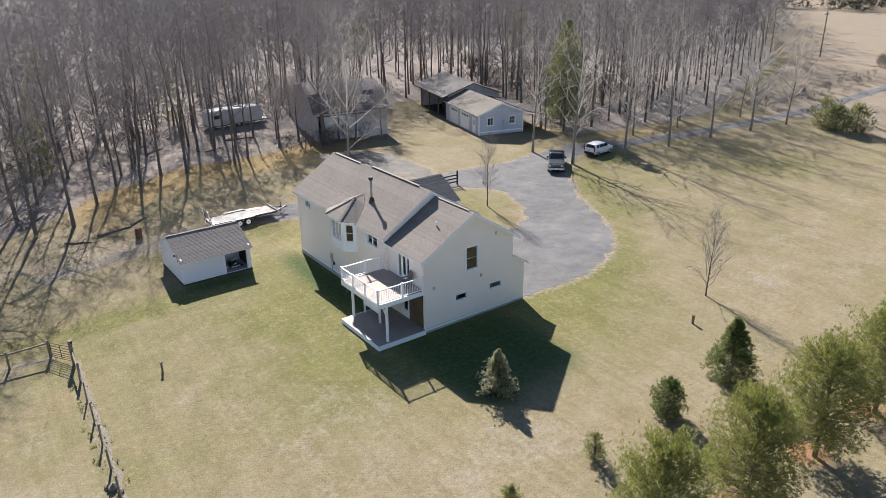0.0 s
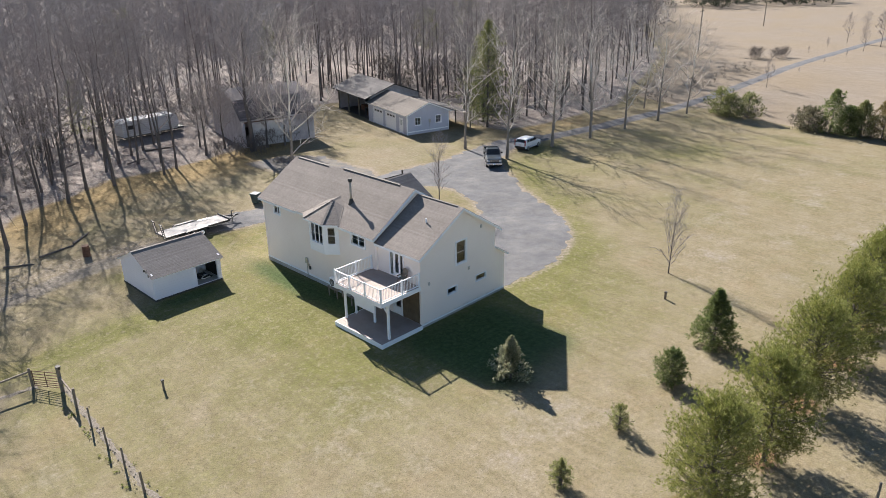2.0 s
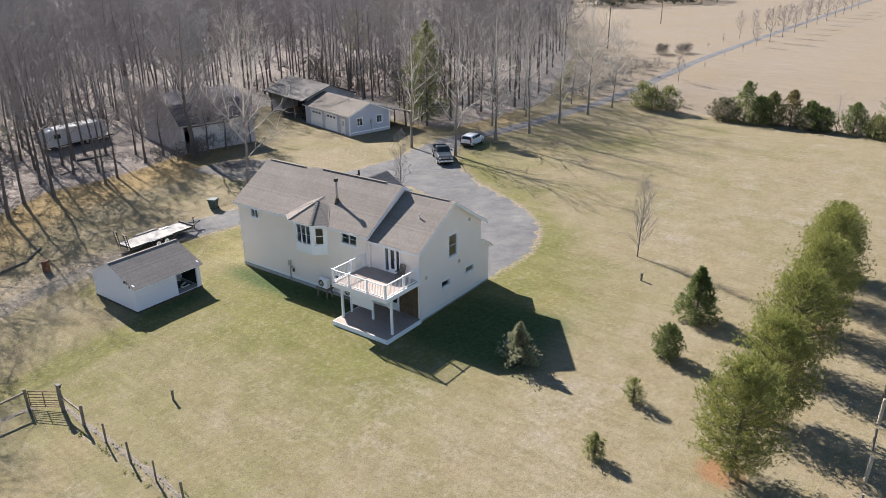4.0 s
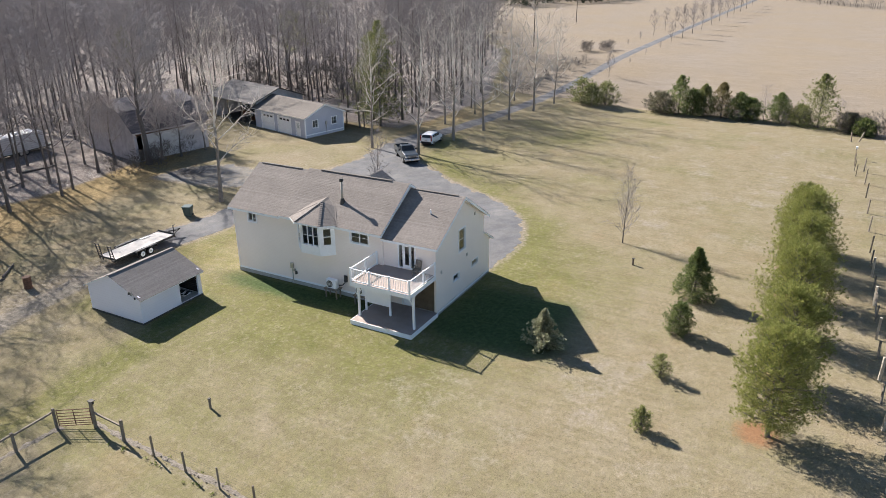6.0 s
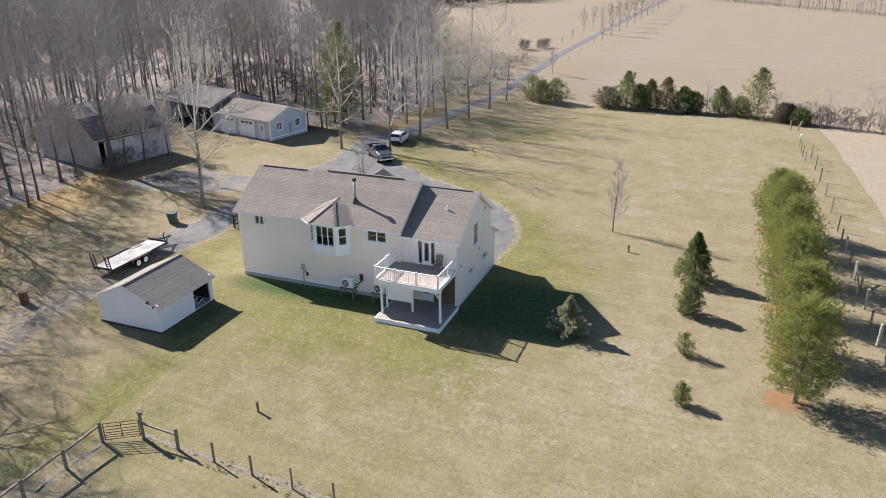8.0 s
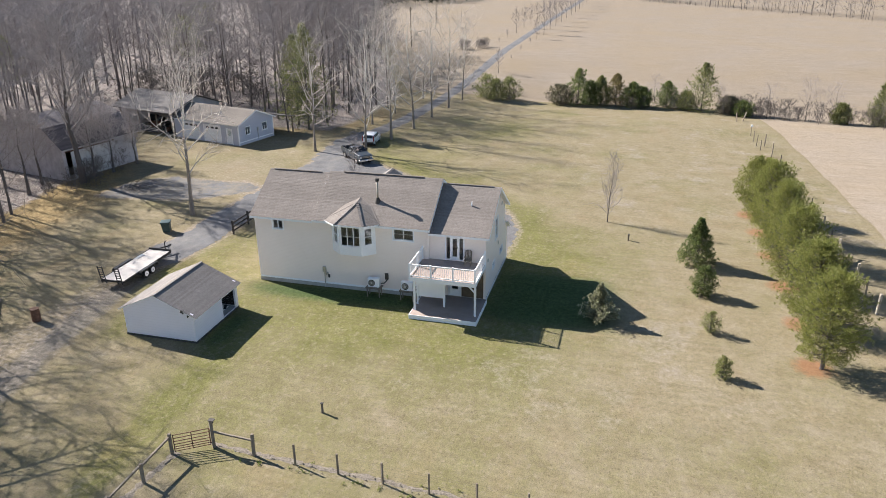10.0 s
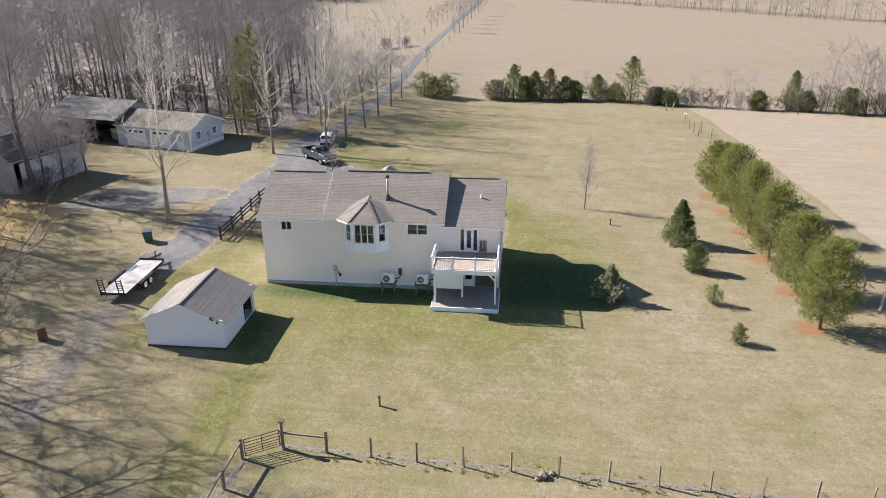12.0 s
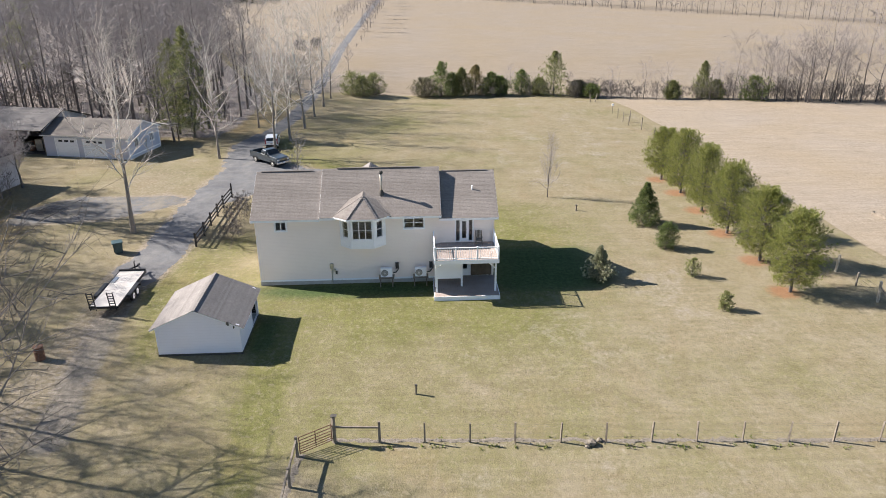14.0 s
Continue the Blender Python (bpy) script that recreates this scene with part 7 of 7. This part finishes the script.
def rubble_strip(name, points, width, label):
    """A low uneven strip of pale rubble and dirt along a fence."""
    g = random.Random(5)
    vs, fs = [], []
    n = 0
    for (x0, y0), (x1, y1) in zip(points, points[1:]):
        ln = math.hypot(x1 - x0, y1 - y0)
        ux, uy = (x1 - x0) / ln, (y1 - y0) / ln
        steps = int(ln / 0.22)
        for k in range(steps + 1):
            s = ln * k / steps
            cx, cy = x0 + ux * s, y0 + uy * s
            wob = noise.noise((cx * 0.8, cy * 0.8, 2))
            for j, q in enumerate((-1, -0.5, 0, 0.5, 1)):
                off = q * width * (0.75 + 0.9 * noise.noise((cx * 1.7, cy * 1.7, q * 2))) + wob * 0.12
                rise = (-0.02, 0.012, 0.02, 0.012, -0.02)[j] + 0.035 * noise.noise((cx * 5, cy * 5, q * 3))
                px, py = cx - uy * off, cy + ux * off
                vs.append((px, py, float(lawn(px)) + rise))
            if k:
                a = n + k * 5
                for j in range(4):
                    fs += [(a + j - 5, a + j + 1 - 5, a + j + 1), (a + j - 5, a + j + 1, a + j)]
        n += (steps + 1) * 5
    return tagged(arrays(name, vs, fs, RUBBLE, smooth=True), label, "dirt strip", kind="structure")


rubble_strip("dirt_strip", [(3.85, 47.2), (2.9, 30.0), (2.0, 12.0), (1.4, -2.0)], 0.32, "pale strip of rubble and dirt under the wire fence")
rubble_strip("dirt_strip", [(2.75, 48.5), (0.2, 48.75), (-8.0, 48.85)], 0.36, "pale strip of rubble and dirt under the rail fence")

# weeds that stand along the strip, and clods on it
wg = np.random.RandomState(8)
at_y = wg.uniform(8, 46, 130)
side = np.where(wg.rand(130) < 0.75, -1, 1) * wg.uniform(0.3, 0.62, 130)
at_x = 3.6 - (46.7 - at_y) * 0.05 + side
keep = np.sin(at_y * 0.9) + np.sin(at_y * 2.3 + 1) > -0.3
P = np.stack([at_x, at_y, np.array([float(lawn(v)) for v in at_x])], -1)[keep]
weeds = arrays("weeds", *blades_at(wg, P, np.tile((0.0, 0.0, 0.8), (len(P), 1)), 16, 0.16, 0.014, 0.6), WEED_LEAF)
tagged(weeds, "green weeds growing along the fence line", "weeds", kind="stuff")
g = random.Random(14)
vs, fs, n = [], [], 0
for k in range(240):
    y = g.uniform(6, 47)
    bm = lump(g, g.uniform(0.02, 0.05))
    bm.verts.index_update()
    x = 3.6 - (46.7 - y) * 0.05 + g.gauss(0, 0.2)
    vs += [(v.co.x + x, v.co.y + y, v.co.z + float(lawn(x)) + 0.04) for v in bm.verts]
    fs += [tuple(v.index + n for v in f.verts) for f in bm.faces]
    n += len(bm.verts)
    bm.free()
tagged(arrays("rubble", vs, fs, RUBBLE), "pale stones and clods under the wire fence", "stones", kind="stuff")

for x, y, s, z in ((2.75, 32.9, 0.3, 0.05), (2.95, 32.45, 0.2, 0.05), (2.5, 33.2, 0.16, 0.05)):
    tagged(part("stone", lump(g, s, 0.75), RUBBLE), "grey field stone heaped under the wire fence", "stone", "stones under the fence").matrix_basis = pose(x, y, float(lawn(x)) + s * 0.4)


def pole(name, at, h, r, label):
    p = thing(name, at, label, "pole", "poles in the far field")
    part("shaft", rod(bmesh.new(), (0, 0, -0.3), (0, 0, h), r, r * 0.7, 8), GREY_WOOD, p)
    part("crossarm", boxes((-1.1, 1.1, -0.07, 0.07, h - 0.75, h - 0.6)), GREY_WOOD, p)
    for x in (-0.95, -0.4, 0.4, 0.95):
        part("insulator", rod(bmesh.new(), (x, 0, h - 0.6), (x, 0, h - 0.42), 0.05, 0.03, 6), PALE_WOOD, p)
    return p


pole("utility_pole", (165.5, 85.8, lawn(165.5, 85.8)), 10.0, 0.16, "weathered wooden utility pole in the far field")
pole("utility_pole", (236.0, 98.4, lawn(236, 98.4)), 10.0, 0.16, "weathered wooden utility pole in the far field")


def log_(x, y, turn, ln, r, label="grey fallen log lying on leaf litter"):
    t = thing("log", (x, y, float(lawn(x))), label, "log", "logs by the wood", turn)
    gg = random.Random(int(x * 10))
    bm = bmesh.new()
    prev = None
    for k in range(6):
        c = Vector((ln * (k / 5 - 0.5), gg.gauss(0, 0.04) * ln * 0.3, r * 0.9))
        ring = [bm.verts.new(c + Vector((0, math.cos(q * math.tau / 7) * r, math.sin(q * math.tau / 7) * r)) * (1 - 0.09 * k)) for q in range(7)]
        if prev:
            for q in range(7):
                bm.faces.new((prev[q], prev[(q + 1) % 7], ring[(q + 1) % 7], ring[q]))
        else:
            bm.faces.new(ring[::-1])
        prev = ring
    bm.faces.new(prev)
    part("trunk", bm, BARK_GREY, t)
    b = bmesh.new()
    rod(b, (ln * 0.1, 0, r), (ln * 0.22, ln * 0.09, r * 3.2), r * 0.35, r * 0.15, 5)
    part("branch_stub", b, BARK_GREY, t)


for x, y, turn, ln, r in ((11.5, 69.6, 15, 3.2, 0.11), (8.2, 69.0, -30, 2.4, 0.09), (14.2, 71.2, 40, 2.8, 0.1), (23.0, 97.5, 35, 3.2, 0.08), (29.5, 93.5, 20, 2.8, 0.07), (6.0, 78.0, 55, 3.4, 0.12), (34.5, 97.0, -10, 4.0, 0.12)):
    log_(x, y, turn, ln, r)

# a heap of brush and old boards at the edge of the wood
heap = thing("brush_pile", (7.4, 81.8, float(lawn(7.4))), "tangled heap of cut brush and pale old boards", "brush pile")
st = Sticks()
hg = np.random.RandomState(3)
for k in range(420):
    c = hg.normal(0, 1, 3) * np.array((1.3, 0.8, 0.25)) + np.array((0, 0, 0.45))
    c[2] = abs(c[2])
    d = hg.normal(0, 1, 3) * np.array((1, 1, 0.35))
    d *= hg.uniform(0.4, 1.3) / np.linalg.norm(d)
    e = c + d
    e[2] = max(0.02, e[2])
    st.spike(c, e, hg.uniform(0.008, 0.02))
stuff(arrays("brush", *st.out(), GREY_TWIGS, heap))
for k in range(5):
    bm = bmesh.new()
    beam(bm, (-1.2 + k * 0.5, -0.5 + 0.2 * k, 0.1 + 0.1 * k), (0.2 + k * 0.45, 0.5 - 0.12 * k, 0.5 + 0.04 * k), 0.16, 0.03)
    part("board", bm, PALE_WOOD, heap)

# posts at the corner of the hay field
sign = thing("marker_post", (84.4, 10.6, lawn(84.4, 10.6)), "thin post with a white cap in the field fence", "post")
part("shaft", rod(bmesh.new(), (0, 0, -0.2), (0, 0, 1.35), 0.045, n=6), GREY_WOOD, sign)
part("cap", boxes((-0.14, 0.14, -0.12, 0.12, 1.35, 1.62)), WHITE, sign)
for k, (x, y, lx, ly, h) in enumerate(((97.6, 10.2, 0.4, -0.5, 1.35), (97.0, 11.1, -0.1, 0.15, 1.4), (81.0, 10.6, 0.03, 0.04, 1.5), (78.2, 10.6, 0, -0.05, 1.55), (75.8, 10.4, 0.04, 0, 1.4))):
    t = thing("fence_post", (x, y, lawn(x, y)), "weathered leaning wooden post at the field corner" if k < 2 else "slim wooden post of the old field fence", "post", "posts at the field corner")
    part("shaft", fence_post(bmesh.new(), 0, 0, h, 0.13 if k < 2 else 0.08, (lx, ly)), GREY_WOOD, t)

trough = thing("feed_trough", (35.0, -2.6, GZ), "old grey wooden trough lying in the hay field", "trough", turn=20)
part("base", boxes((-0.8, 0.8, -0.2, 0.2, 0, 0.05)), GREY_WOOD, trough)
for y in (-0.2, 0.2):
    part("side_board", boxes((-0.8, 0.8, y - 0.02, y + 0.02, 0.02, 0.28)), GREY_WOOD, trough)
for x in (-0.8, 0.8):
    part("end_board", boxes((x - 0.02, x + 0.02, -0.2, 0.2, 0.02, 0.3)), GREY_WOOD, trough)

# old branch heap before the barn
heap = thing("brush_pile", (41.8, 79.4, GZ), "low heap of grey cut branches before the barn", "brush pile")
st = Sticks()
for k in range(260):
    c = hg.normal(0, 1, 3) * np.array((1.0, 0.9, 0.2))
    c[2] = abs(c[2]) + 0.05
    d = hg.normal(0, 1, 3) * np.array((1, 1, 0.5))
    d *= hg.uniform(0.4, 1.2) / np.linalg.norm(d)
    e = c + d
    e[2] = max(0.02, e[2])
    st.spike(c, e, hg.uniform(0.008, 0.018))
stuff(arrays("brush", *st.out(), BARK_GREY, heap))
